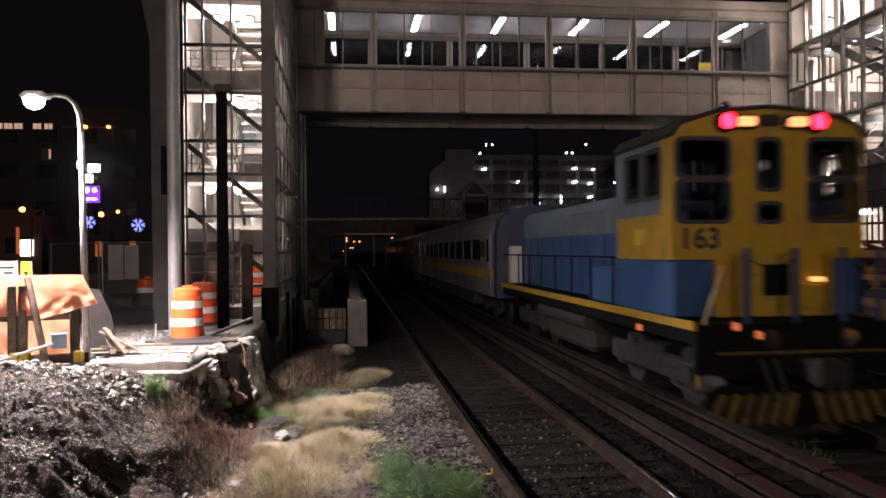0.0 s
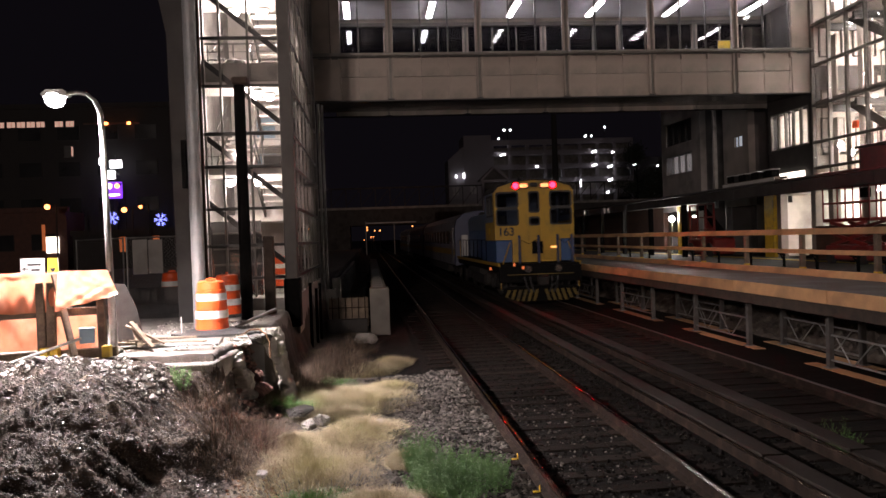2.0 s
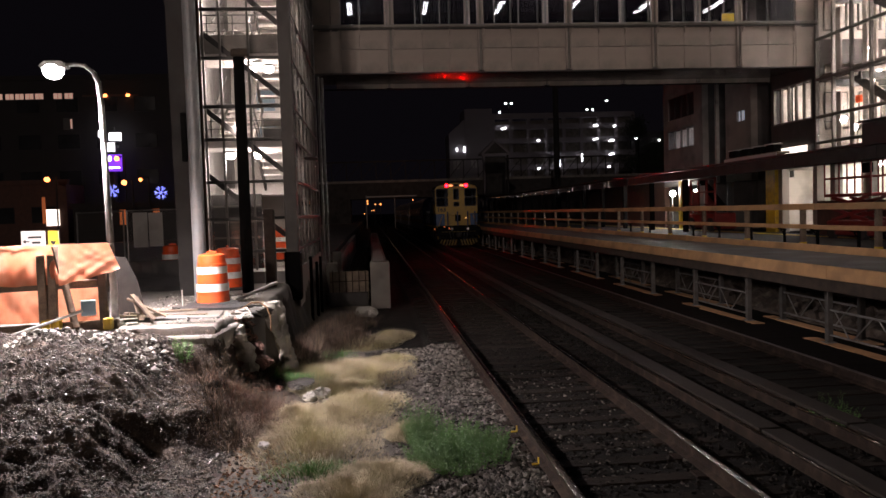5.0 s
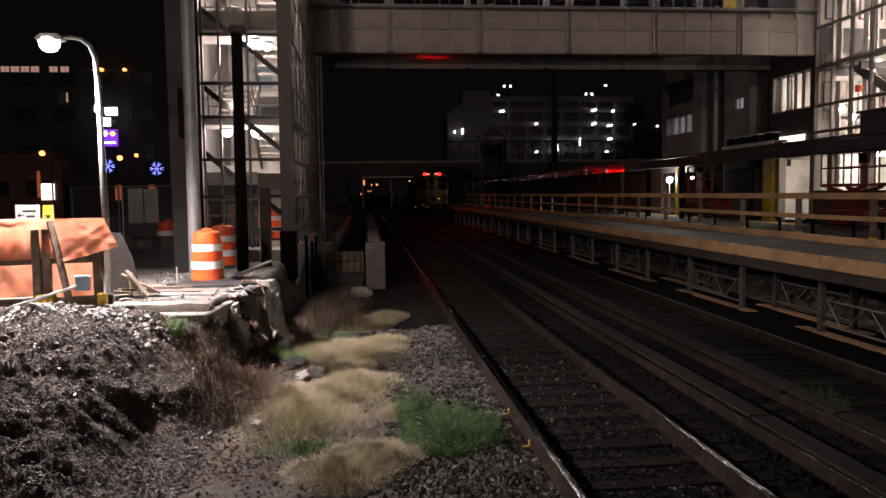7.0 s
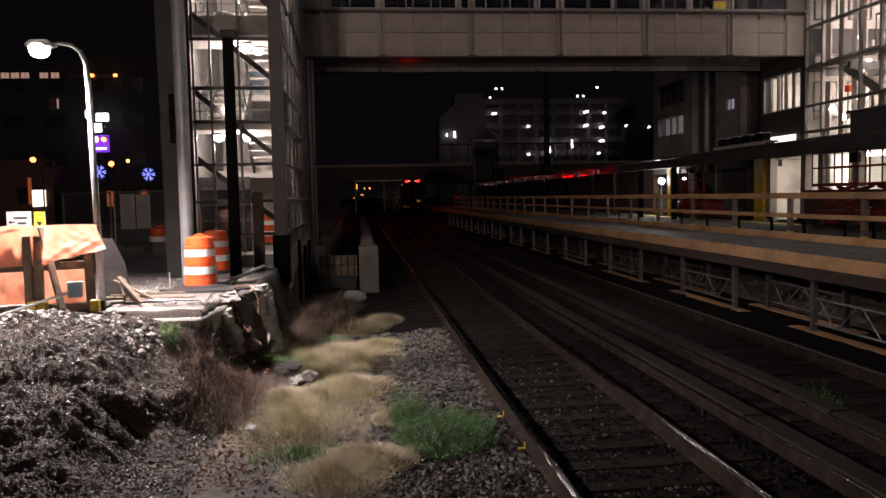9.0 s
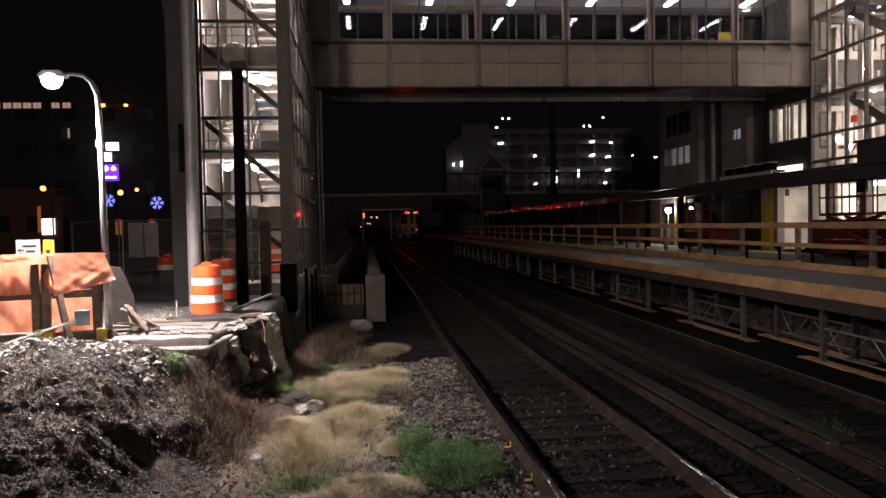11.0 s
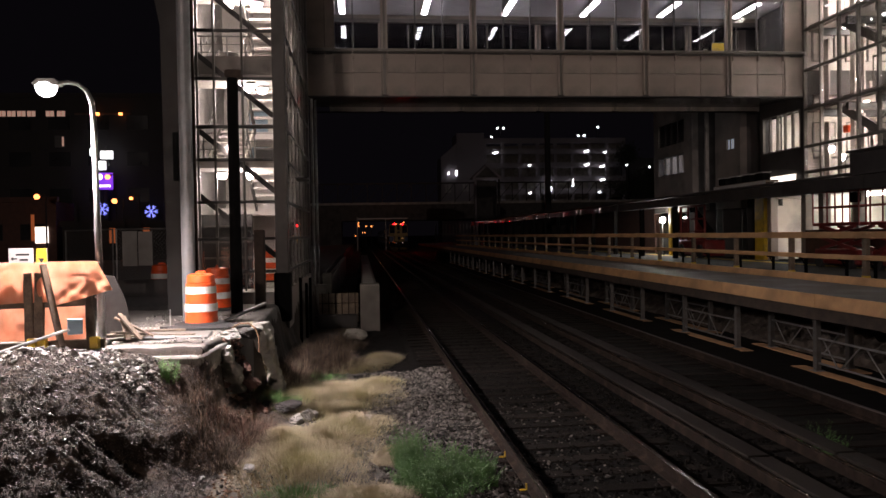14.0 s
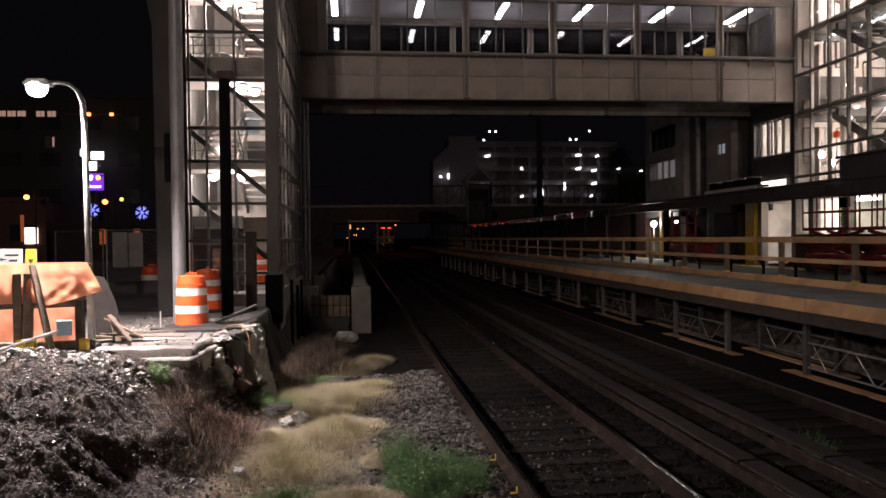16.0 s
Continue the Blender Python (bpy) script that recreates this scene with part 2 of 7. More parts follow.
M_GLOSSBEAM = mat("glossy_canopy_fascia", (0.03, 0.028, 0.028), (0.02, 0.019, 0.019), 2, 0.15, 0.0, 0.0, 30, spec=0.6)


def polished(m, rough):
    """The same surface with one even gloss."""
    for link in list(m.node_tree.links):
        if link.to_socket.name == "Roughness":
            m.node_tree.links.remove(link)
    m.node_tree.nodes["Principled BSDF"].inputs["Roughness"].default_value = rough


polished(M_GLOSSBEAM, 0.1)
polished(M_SOFFIT, 0.2)
M_LANDING = mat("pale_stair_wall", (0.66, 0.62, 0.58), (0.5, 0.47, 0.44), 0.9, 0.7, 0, 0.08, 40)
M_BRICK = mat("dark_brick", (0.11, 0.055, 0.042), (0.06, 0.034, 0.028), 3, 0.85, 0, 0.3, 30)
M_FACADE = mat("dark_facade", (0.03, 0.028, 0.028), (0.018, 0.017, 0.017), 0.6, 0.85, 0, 0.1, 8)
M_GARAGE = mat("garage_concrete", (0.22, 0.2, 0.215), (0.17, 0.155, 0.165), 0.3, 0.85, 0, 0.1, 6, stain=(0.18, 0.165, 0.175), stain_scale=0.15)
M_LOCOGLASS2 = mat("night_window", (0.02, 0.021, 0.023), (0.012, 0.013, 0.014), 0.6, 0.15, 0, 0, 8)
M_GRASS = mat("dry_grass", (0.4, 0.34, 0.22), (0.27, 0.23, 0.145), 2.5, 0.8, 0, 0, 30, stain=(0.3, 0.27, 0.13), stain_scale=1.4)
M_WEED = mat("green_weed", (0.085, 0.2, 0.035), (0.04, 0.105, 0.018), 4, 0.6, 0, 0, 30)
M_TWINE = mat("brown_leaf_litter", (0.24, 0.13, 0.07), (0.1, 0.06, 0.035), 6, 0.8, 0, 0.2, 40)
M_BLUEBOX = mat("pale_blue_plastic", (0.3, 0.42, 0.5), (0.24, 0.34, 0.42), 5, 0.5, 0, 0.05, 50)
M_SIGNW = mat("white_sign_face", (0.46, 0.46, 0.45), (0.38, 0.38, 0.37), 4, 0.5, 0, 0.03, 50)
M_INK = mat("black_lettering", (0.015, 0.015, 0.015), (0.012, 0.012, 0.012), 4, 0.6, 0, 0, 50)
M_SHEET = mat("grey_board", (0.34, 0.33, 0.31), (0.26, 0.25, 0.24), 2, 0.7, 0, 0.1, 40, stain=(0.18, 0.17, 0.16))
M_DECK = mat("worn_platform_deck", (0.15, 0.137, 0.125), (0.085, 0.078, 0.071), 2, 0.6, 0, 0.2, 40, stain=(0.16, 0.165, 0.17))

G_LED = glow("led_white", (1.0, 0.98, 0.95), 60)
G_TUBE = glow("fluorescent_tube", (0.96, 0.93, 1.0), 34)
G_WARM = glow("warm_room_lamp", (1.0, 0.92, 0.86), 40)
G_YARD = glow("yard_lamp_amber", (1.0, 0.3, 0.08), 3.0)
G_SODIUM = glow("sodium_lamp", (1.0, 0.26, 0.07), 7)
G_GARAGE = glow("garage_lamp", (0.95, 0.93, 1.0), 9)
G_REDLIGHT = glow("red_marker_lamp", (1.0, 0.0002, 0.0006), 680)
G_NUMBER = glow("number_board_lamp", (1.0, 0.36, 0.13), 1.7)
G_PURPLE = glow("purple_sign", (0.2, 0.04, 0.75), 1.6)
G_SIGNBOX = glow("white_sign_box", (1.0, 0.96, 1.0), 4)
G_WINDOW = glow("lit_office_window", (1.0, 0.58, 0.45), 0.42)
G_BLUE = glow("blue_string_light", (0.25, 0.28, 1.0), 2.5)
G_SHOP = glow("shop_window", (1.0, 0.86, 0.75), 3)
G_ORANGEPANE = glow("orange_glow_pane", (1.0, 0.26, 0.08), 0.22)


def tarp_material():
    m = bpy.data.materials.new("orange_tarpaulin")
    m.use_nodes = True
    n, l = m.node_tree.nodes, m.node_tree.links
    out = n["Material Output"]
    bsdf = n["Principled BSDF"]
    noise_tex = n.new("ShaderNodeTexNoise")
    noise_tex.inputs["Scale"].default_value, noise_tex.inputs["Detail"].default_value = 3.0, 6
    tc = n.new("ShaderNodeTexCoord")
    mp = n.new("ShaderNodeMapping")
    mp.inputs["Scale"].default_value = (1.6, 2.0, 1.1)
    mp.inputs["Rotation"].default_value = (0.0, 0.7, 0.0)
    l.new(tc.outputs["Object"], mp.inputs[0])
    l.new(mp.outputs[0], noise_tex.inputs["Vector"])
    mix = n.new("ShaderNodeMix")
    mix.data_type = "RGBA"
    mix.inputs[6].default_value, mix.inputs[7].default_value = (0.8, 0.27, 0.14, 1), (0.88, 0.43, 0.29, 1)
    cr = n.new("ShaderNodeMapRange")
    cr.inputs[1].default_value, cr.inputs[2].default_value = 0.3, 0.75
    l.new(noise_tex.outputs[0], cr.inputs[0])
    l.new(cr.outputs[0], mix.inputs[0])
    l.new(mix.outputs[2], bsdf.inputs["Base Color"])
    bsdf.inputs["Roughness"].default_value = 0.35
    bp = n.new("ShaderNodeBump")
    bp.inputs["Strength"].default_value, bp.inputs["Distance"].default_value = 0.25, 0.05
    l.new(noise_tex.outputs[0], bp.inputs["Height"])
    l.new(bp.outputs[0], bsdf.inputs["Normal"])
    tl = n.new("ShaderNodeBsdfTranslucent")
    l.new(mix.outputs[2], tl.inputs[0])
    ms = n.new("ShaderNodeMixShader")
    ms.inputs[0].default_value = 0.58
    l.new(bsdf.outputs[0], ms.inputs[1])
    l.new(tl.outputs[0], ms.inputs[2])
    l.new(ms.outputs[0], out.inputs[0])
    return m


M_TARP = tarp_material()

# ---- builders ----


class Shape:
    """Collects vertices and faces of one mesh."""

    def __init__(self):
        self.v, self.f, self.mi = [], [], []

    def add(self, verts, faces, mi=0):
        k = len(self.v)
        self.v.extend(tuple(p) for p in verts)
        self.f.extend(tuple(i + k for i in f) for f in faces)
        self.mi.extend([mi] * len(faces))
        return self

    def box(self, c, s, rot=None, mi=0, bevel=0.0):
        hx, hy, hz = s[0] / 2, s[1] / 2, s[2] / 2
        if bevel:
            b = min(bevel, hx * 0.6, hy * 0.6, hz * 0.6)
            bm = bmesh.new()
            bmesh.ops.create_cube(bm, size=2.0)
            for p in bm.verts:
                p.co = Vector((p.co.x * hx, p.co.y * hy, p.co.z * hz))
            bmesh.ops.bevel(bm, geom=bm.edges[:], offset=b, segments=1, affect="EDGES")
            verts = [p.co.copy() for p in bm.verts]
            faces = [[q.index for q in f.verts] for f in bm.faces]
            bm.free()
        else:
            verts = [Vector((x, y, z)) for x in (-hx, hx) for y in (-hy, hy) for z in (-hz, hz)]
            faces = [(0, 1, 3, 2), (4, 6, 7, 5), (0, 4, 5, 1), (2, 3, 7, 6), (0, 2, 6, 4), (1, 5, 7, 3)]
        if rot is not None:
            verts = [rot @ p for p in verts]
        c = Vector(c)
        return self.add([p + c for p in verts], faces, mi)

    def span(self, a, b, mi=0, bevel=0.0):
        """A box from corner a to corner b."""
        return self.box([(p + q) / 2 for p, q in zip(a, b)], [abs(q - p) for p, q in zip(a, b)], None, mi, bevel)

    def beam(self, p, q, w, h, mi=0, bevel=0.0):
        """A bar of section w x h from p to q."""
        p, q = Vector(p), Vector(q)
        d = q - p
        rot = d.to_track_quat("Y", "Z").to_matrix()
        return self.box((p + q) / 2, (w, d.length, h), rot, mi, bevel)

    def tube(self, p, q, r, r2=None, n=12, mi=0, caps=True):
        p, q = Vector(p), Vector(q)
        r2 = r if r2 is None else r2
        rot = (q - p).to_track_quat("Z", "Y").to_matrix()
        verts = []
        for c, rad in ((p, r), (q, r2)):
            verts += [c + rot @ Vector((rad * math.cos(2 * math.pi * i / n), rad * math.sin(2 * math.pi * i / n), 0)) for i in range(n)]
        faces = [(i, (i + 1) % n, n + (i + 1) % n, n + i) for i in range(n)]
        if caps:
            faces += [tuple(range(n - 1, -1, -1)), tuple(range(n, 2 * n))]
        return self.add(verts, faces, mi)

    def lathe(self, profile, n=24, c=(0, 0, 0), mi=0):
        """A body of revolution about z: profile of (radius, z)."""
        k = len(profile)
        verts = [(c[0] + r * math.cos(2 * math.pi * i / n), c[1] + r * math.sin(2 * math.pi * i / n), c[2] + z) for i in range(n) for r, z in profile]
        faces = [(i * k + j, ((i + 1) % n) * k + j, ((i + 1) % n) * k + j + 1, i * k + j + 1) for i in range(n) for j in range(k - 1)]
        faces += [tuple(i * k for i in range(n - 1, -1, -1)), tuple(i * k + k - 1 for i in range(n))]
        return self.add(verts, faces, mi)

    def prism(self, poly, y0, y1, axis="y", mi=0):
        """An outline pulled along an axis: poly of (x, z) along y, (y, z) along x or (x, y) along z."""
        def at(u, w, d):
            return {"y": (u, d, w), "x": (d, u, w), "z": (u, w, d)}[axis]
        n = len(poly)
        verts = [at(u, w, y0) for u, w in poly] + [at(u, w, y1) for u, w in poly]
        faces = [(i, (i + 1) % n, n + (i + 1) % n, n + i) for i in range(n)] + [tuple(range(n - 1, -1, -1)), tuple(range(n, 2 * n))]
        return self.add(verts, faces, mi)

    def mesh(self, name, mats, smooth=False):
        me = bpy.data.meshes.new(name)
        me.from_pydata(self.v, [], self.f)
        for m in mats if isinstance(mats, (list, tuple)) else [mats]:
            me.materials.append(m)
        me.polygons.foreach_set("material_index", self.mi)
        bm = bmesh.new()
        bm.from_mesh(me)
        if len(bm.faces) < 20000:
            bmesh.ops.recalc_face_normals(bm, faces=bm.faces)
        bm.to_mesh(me)
        bm.free()
        if smooth:
            me.polygons.foreach_set("use_smooth", [True] * len(me.polygons))
        me.update()
        return me


def part(name, shape, material, parent=None, label="", smooth=False):
    ob = new(name, shape.mesh(name, material, smooth))
    if parent is not None:
        ob.parent = parent
    if label:
        ob["label"] = label
    return ob


def thing(name, m, label, category, group="", kind=""):
    ob = new(name)
    ob.empty_display_size = 0.2
    ob.matrix_world = m
    return tagged(ob, label, category, group, kind)


def S():
    return Shape()


def rounded(w, h, r, n=4):
    """An upright rounded rectangle, as (x, z) about its middle."""
    pts = []
    for cx, cz, a0 in ((w / 2 - r, h / 2 - r, 0), (-w / 2 + r, h / 2 - r, 90), (-w / 2 + r, -h / 2 + r, 180), (w / 2 - r, -h / 2 + r, 270)):
        for i in range(n + 1):
            a = radians(a0 + 90 * i / n)
            pts.append((cx + r * math.cos(a), cz + r * math.sin(a)))
    return pts


def ring(outer, inner, d0, d1, axis="y"):
    """A frame between two outlines of as many points."""
    def at(u, w, d):
        return (u, d, w) if axis == "y" else (d, u, w)
    n = len(outer)
    verts = [at(u, w, d) for d in (d0, d1) for loop in (outer, inner) for u, w in loop]
    faces = []
    for i in range(n):
        j = (i + 1) % n
        faces += [(i, j, n + j, n + i), (2 * n + i, 3 * n + i, 3 * n + j, 2 * n + j), (i, 2 * n + i, 2 * n + j, j), (n + i, n + j, 3 * n + j, 3 * n + i)]
    return S().add(verts, faces)

# ---- ground ----


def smooth(a, b, x):
    t = min(1.0, max(0.0, (x - a) / (b - a)))
    return t * t * (3 - 2 * t)


def height(x, y):
    """The lie of the land: track bed, ditch, spoil mound and the higher street side."""
    n1 = noise.noise(Vector((x * 0.9, y * 0.9, 0.3)))
    n2 = noise.noise(Vector((x * 3.1, y * 3.1, 1.7)))
    n3 = noise.noise(Vector((x * 9.0, y * 9.0, 4.1)))
    z = -0.24 + 0.012 * n3
    if 1.0 < x < 4.0 or abs(x - 6.05) < 1.4:
        z += 0.05 + 0.012 * n2
    if x < 1.2:
        w = smooth(1.2, 0.2, x)
        z += w * (-0.06 + 0.05 * n1 + 0.04 * n2 + 0.015 * n3)
    if x < -0.9:
        edge = -2.0 + 0.22 * n1 + 0.12 * n2
        if y < 11.6:
            edge -= 0.75 * smooth(9.9, 8.9, y)
            rise = min(1.0, max(0.0, (y - 7.0) / 3.8)) ** 0.75
            top = -0.25 + (1.08 - 0.62 * smooth(-3.5, -2.4, x)) * rise + 0.12 * smooth(-2.6, -4.2, x)
            w = smooth(edge + 0.45, edge - 0.4, x)
            z = z * (1 - w) + (top + 0.1 * n1 + 0.11 * n2 + 0.05 * n3 + 0.015 * noise.noise(Vector((x * 17.0, y * 17.0, 2.2)))) * w
        w2 = smooth(11.0, 11.9, y)
        street = 0.86 + 0.02 * n2 + 0.006 * n3
        edge2 = (-2.25 if y < 14.2 else -1.95) + 0.1 * n1 + 0.1 * n2
        if y > 14.2:
            edge2 += 0.35 * smooth(18, 26, y)
        w3 = smooth(edge2 + 0.3, edge2 - 0.06, x) * w2
        z = z * (1 - w3) + street * w3
    return z


def axis(spans):
    out = []
    for a, b, n in spans:
        out += [a + (b - a) * i / n for i in range(n)]
    return out + [spans[-1][1]]


def build_ground():
    xs = axis([(-1500, -100, 5), (-100, -9, 8), (-9, -5, 20), (-5, -1.4, 100), (-1.4, 1.3, 45), (1.3, 7.3, 60), (7.3, 60, 14), (60, 1500, 5)])
    ys = axis([(-300, 0, 5), (0, 5, 12), (5, 6.5, 15), (6.5, 12, 150), (12, 19, 90), (19, 32, 50), (32, 200, 25), (200, 3000, 6)])
    verts = [(x, y, height(x, y)) for y in ys for x in xs]
    n = len(xs)
    s = S()
    s.v = verts
    for j in range(len(ys) - 1):
        for i in range(n - 1):
            k = j * n + i
            s.f.append((k, k + 1, k + n + 1, k + n))
            x, y = (xs[i] + xs[i + 1]) / 2, (ys[j] + ys[j + 1]) / 2
            z = max(verts[k][2], verts[k + n + 1][2])
            # past y = 12 the near-black bed takes the ditch: shade put into colour
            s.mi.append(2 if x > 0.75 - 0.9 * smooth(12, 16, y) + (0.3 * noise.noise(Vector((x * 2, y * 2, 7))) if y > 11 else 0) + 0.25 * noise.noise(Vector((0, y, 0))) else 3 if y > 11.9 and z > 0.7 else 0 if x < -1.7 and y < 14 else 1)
    me = bpy.data.meshes.new("ground")
    me.from_pydata(s.v, [], s.f)
    for m in (M_DIRT, M_SOIL, M_BALLAST_SHADE, M_PAVE):
        me.materials.append(m)
    me.polygons.foreach_set("material_index", s.mi)
    me.polygons.foreach_set("use_smooth", [True] * len(me.polygons))
    me.update()
    tagged(new("ground", me), "dirt, ballast and broken paving of the rail yard", "ground", kind="structure")


build_ground()

# ---- tracks ----
Y0, Y1 = 1.5, 330.0


def rail_mesh(length):
    """Rail of T section along y, head at z = 0; its top is worn bright."""
    s = S()
    prof = [(-0.07, -0.165), (0.07, -0.165), (0.07, -0.152), (0.012, -0.13), (0.012, -0.045), (0.035, -0.035), (0.036, -0.012), (0.0325, -0.0055), (0.022, -0.002), (0.0, 0.0), (-0.022, -0.002), (-0.0325, -0.0055), (-0.036, -0.012), (-0.035, -0.035), (-0.012, -0.045), (-0.012, -0.13), (-0.07, -0.152)]
    n = len(prof)
    verts = [(x, y, z) for y in (0, length) for x, z in prof]
    faces = [(i, (i + 1) % n, n + (i + 1) % n, n + i) for i in range(n)]
    s.add(verts, faces)
    s.mi = [1 if 6 <= i <= 11 else 0 for i in range(n)]
    return s


def build_track(name, x, label, head):
    t = thing(name, pose(x, 0, 0), label, "railway track", kind="structure")
    for side in (-0.7525, 0.7525):
        r = part("rail", rail_mesh(Y1 - Y0), [M_RUST, head], t)
        r.data.polygons.foreach_set("use_smooth", [p.material_index == 1 for p in r.data.polygons])
        r.location = (side, Y0, 0)
    return t


track_near = build_track("track_1", 2.45, "standard gauge track with rusty rails on timber ties", M_RAILHEAD)
track_train = build_track("track_2", 6.05, "standard gauge track beside the wooden platform", M_DULLHEAD)


def third_rail(x, label):
    t = thing("third_rail", pose(x, 0, 0), label, "third rail", "third rails", "structure")
    s = S()
    s.box((0, (Y0 + 180) / 2, -0.02), (0.075, 180 - Y0, 0.12), bevel=0.01)
    part("conductor", s, M_RUST, t, "rusty conductor rail")
    part("running_face", S().span((-0.018, Y0, 0.0405), (0.018, 180, 0.044)), M_RAILHEAD, t, "bright worn strip of the conductor")
    y = Y0
    board = S().box((0, 0, 0), (0.24, 5.96, 0.035), bevel=0.008).mesh("cover_board", M_COVER)
    bracket = S().beam((0.13, 0, -0.26), (0.13, 0, 0.13), 0.03, 0.08).beam((0.13, 0, 0.13), (0, 0, 0.13), 0.06, 0.02).mesh("bracket", M_BLACK)
    while y < 120:
        b = new("cover_board", board)
        b.parent, b.location = t, (0, y + 3, 0.15)
        k = new("bracket", bracket)
        k.parent, k.location = t, (0, y + 1.5, 0)
        y += 6.0
    return t


third_rail(3.95, "third rail under a weathered brown cover board")
third_rail(4.88, "third rail under a dark cover board by the far track")

# ---- temporary platform ----
PX0, PZ = 8.0, 1.28


def build_platform():
    p = thing("platform_1", pose(0, 0, 0), "temporary timber platform with a bright lumber edge", "platform", kind="structure")
    y = 6.0
    fascia = S().box((0, 0, 0), (0.05, 3.58, 0.24), bevel=0.006).mesh("edge_board", M_WOOD)
    joist = S().box((0, 0, 0), (0.09, 3.6, 0.22), bevel=0.006).mesh("edge_beam", M_POSTW)
    sheet = S().box((0, 0, 0), (2.05, 1.79, 0.03), bevel=0.004).mesh("deck_sheet", M_DECK)
    while y < 110:
        for name, me, loc in (("edge_board", fascia, (PX0 + 0.025, y + 1.8, PZ - 0.12)), ("edge_beam", joist, (PX0 + 0.12, y + 1.8, PZ - 0.36)), ("deck_sheet", sheet, (PX0 + 1.08, y + 0.9, PZ - 0.015)), ("deck_sheet", sheet, (PX0 + 1.08, y + 2.7, PZ - 0.015))):
            o = new(name, me)
            o.parent, o.location = p, loc
            o.rotation_euler = (random.uniform(-0.002, 0.002), 0, random.uniform(-0.0015, 0.0015))
        y += 3.6
    return p


build_platform()


def scaffold_frame():
    """Ladder frame between two capped posts, on a long sole plank."""
    t = thing("scaffold_frame", pose(8.36, 10.85, -0.24), "galvanised scaffold frame on a timber sole plank under the platform", "scaffold", "scaffold under the platform")
    ln = 2.88
    for y in (0.0, ln):
        p = part("post", S().box((0, y, 0.55), (0.11, 0.11, 1.0), bevel=0.012), M_SCAFF, t)
        part("cap_plate", S().box((0, y, 1.06), (0.2, 0.24, 0.02)), M_STEEL, p)
        part("base_plate", S().box((0, y, 0.055), (0.2, 0.2, 0.015)), M_STEEL, p)
    for z in (0.2, 0.66):
        part("rail", S().tube((0, 0.06, z), (0, ln - 0.06, z), 0.021, n=8), M_STEEL, t)
    for y0, y1 in ((0.3, 0.85), (1.45, 0.95), (1.6, 2.15), (2.7, 2.25)):
        part("brace", S().tube((0, y0, 0.66), (0, y1, 0.2), 0.014, n=6), M_STEEL, t)
    part("sole_plank", S().box((0, ln / 2 + 0.1, 0.022), (0.28, 4.0, 0.045), bevel=0.006), M_WOOD, t, "pale timber sole plank")
    return t


frame_one = scaffold_frame()
for i in range(-1, 11):
    if i:
        copy_thing(frame_one, pose(8.36 + random.uniform(-0.03, 0.03), 10.85 + 5.95 * i, -0.24, 0, 0, random.uniform(-0.6, 0.6)))
    copy_thing(frame_one, pose(9.08 + random.uniform(-0.03, 0.03), 13.85 + 5.95 * i, -0.24, 0, 0, random.uniform(-0.8, 0.8)))


def guard_rail():
    """Lumber railing along the back of the deck."""
    t = thing("guard_rail", pose(10.1, 0, 1.27), "lumber guard rail with toe board along the platform", "railing", kind="structure")
    top = S().box((0, 0, 0), (0.045, 3.66, 0.14), bevel=0.005).mesh("top_rail", M_WOOD)
    mid = S().box((0, 0, 0), (0.045, 3.66, 0.1), bevel=0.005).mesh("mid_rail", M_WOOD)
    toe = S().box((0, 0, 0), (0.045, 3.66, 0.16), bevel=0.005).mesh("toe_board", M_WOOD)
    post = S().box((0, 0, 0.52), (0.09, 0.14, 1.04), bevel=0.008).mesh("post", M_WOODG)
    foot = S().box((0, 0, 0.1), (0.1, 0.15, 0.2), bevel=0.004).mesh("post_foot", M_YELLOW)
    y = 6.0
    while y < 80:
        for name, me, z, dx in (("top_rail", top, 1.03, -0.07), ("mid_rail", mid, 0.57, -0.07), ("toe_board", toe, 0.09, -0.07)):
            o = new(name, me)
            o.parent, o.location = t, (dx, y + 1.83, z)
            o.rotation_euler = (random.uniform(-0.004, 0.004), 0, 0)
        y += 3.66
    y = 6.6
    while y < 80:
        o = new("post", post)
        o.parent, o.location = t, (0, y, 0)
        o = new("post_foot", foot)
        o.parent, o.location = t, (0, y, 0.005)
        y += 2.75
    return t


guard_rail()

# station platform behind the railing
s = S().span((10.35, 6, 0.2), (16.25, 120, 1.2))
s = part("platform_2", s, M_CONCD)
tagged(s, "grey concrete station platform", "platform", kind="structure")
s = S().span((15.15, 6, 1.2), (15.5, 60, 1.21))
tagged(part("edge_stripe", s, M_YELLOW), "worn yellow warning stripe on the concrete platform", "floor marking", kind="structure")


def bench_stand():
    t = thing("bench_stand", pose(12.0, 14, 1.2), "low black steel stand on the station platform", "stand", "stands along the platform")
    part("leg", S().box((0, 0, 0.21), (0.06, 0.07, 0.42), bevel=0.006), M_BLACK, t)
    part("arm", S().beam((0, -0.05, 0.42), (0, 0.32, 0.45), 0.06, 0.05).beam((0, 0.02, 0.25), (0, 0.2, 0.42), 0.03, 0.03), M_BLACK, t)
    return t


stand = bench_stand()
for y in (15.6, 17.3, 18.4, 20.2, 21.9, 23.9, 26.2, 28.4, 30.6, 33.0, 35.5):
    copy_thing(stand, pose(12.0, y, 1.2))

# ---- footbridge ----
BY0, BY1, BX0, BX1, BZ, SILL, HEAD = 27.5, 31.0, -1.75, 16.3, 7.3, 8.92, 10.8
BAYS = [0.92 + 3.125 * i for i in range(-1, 6)]


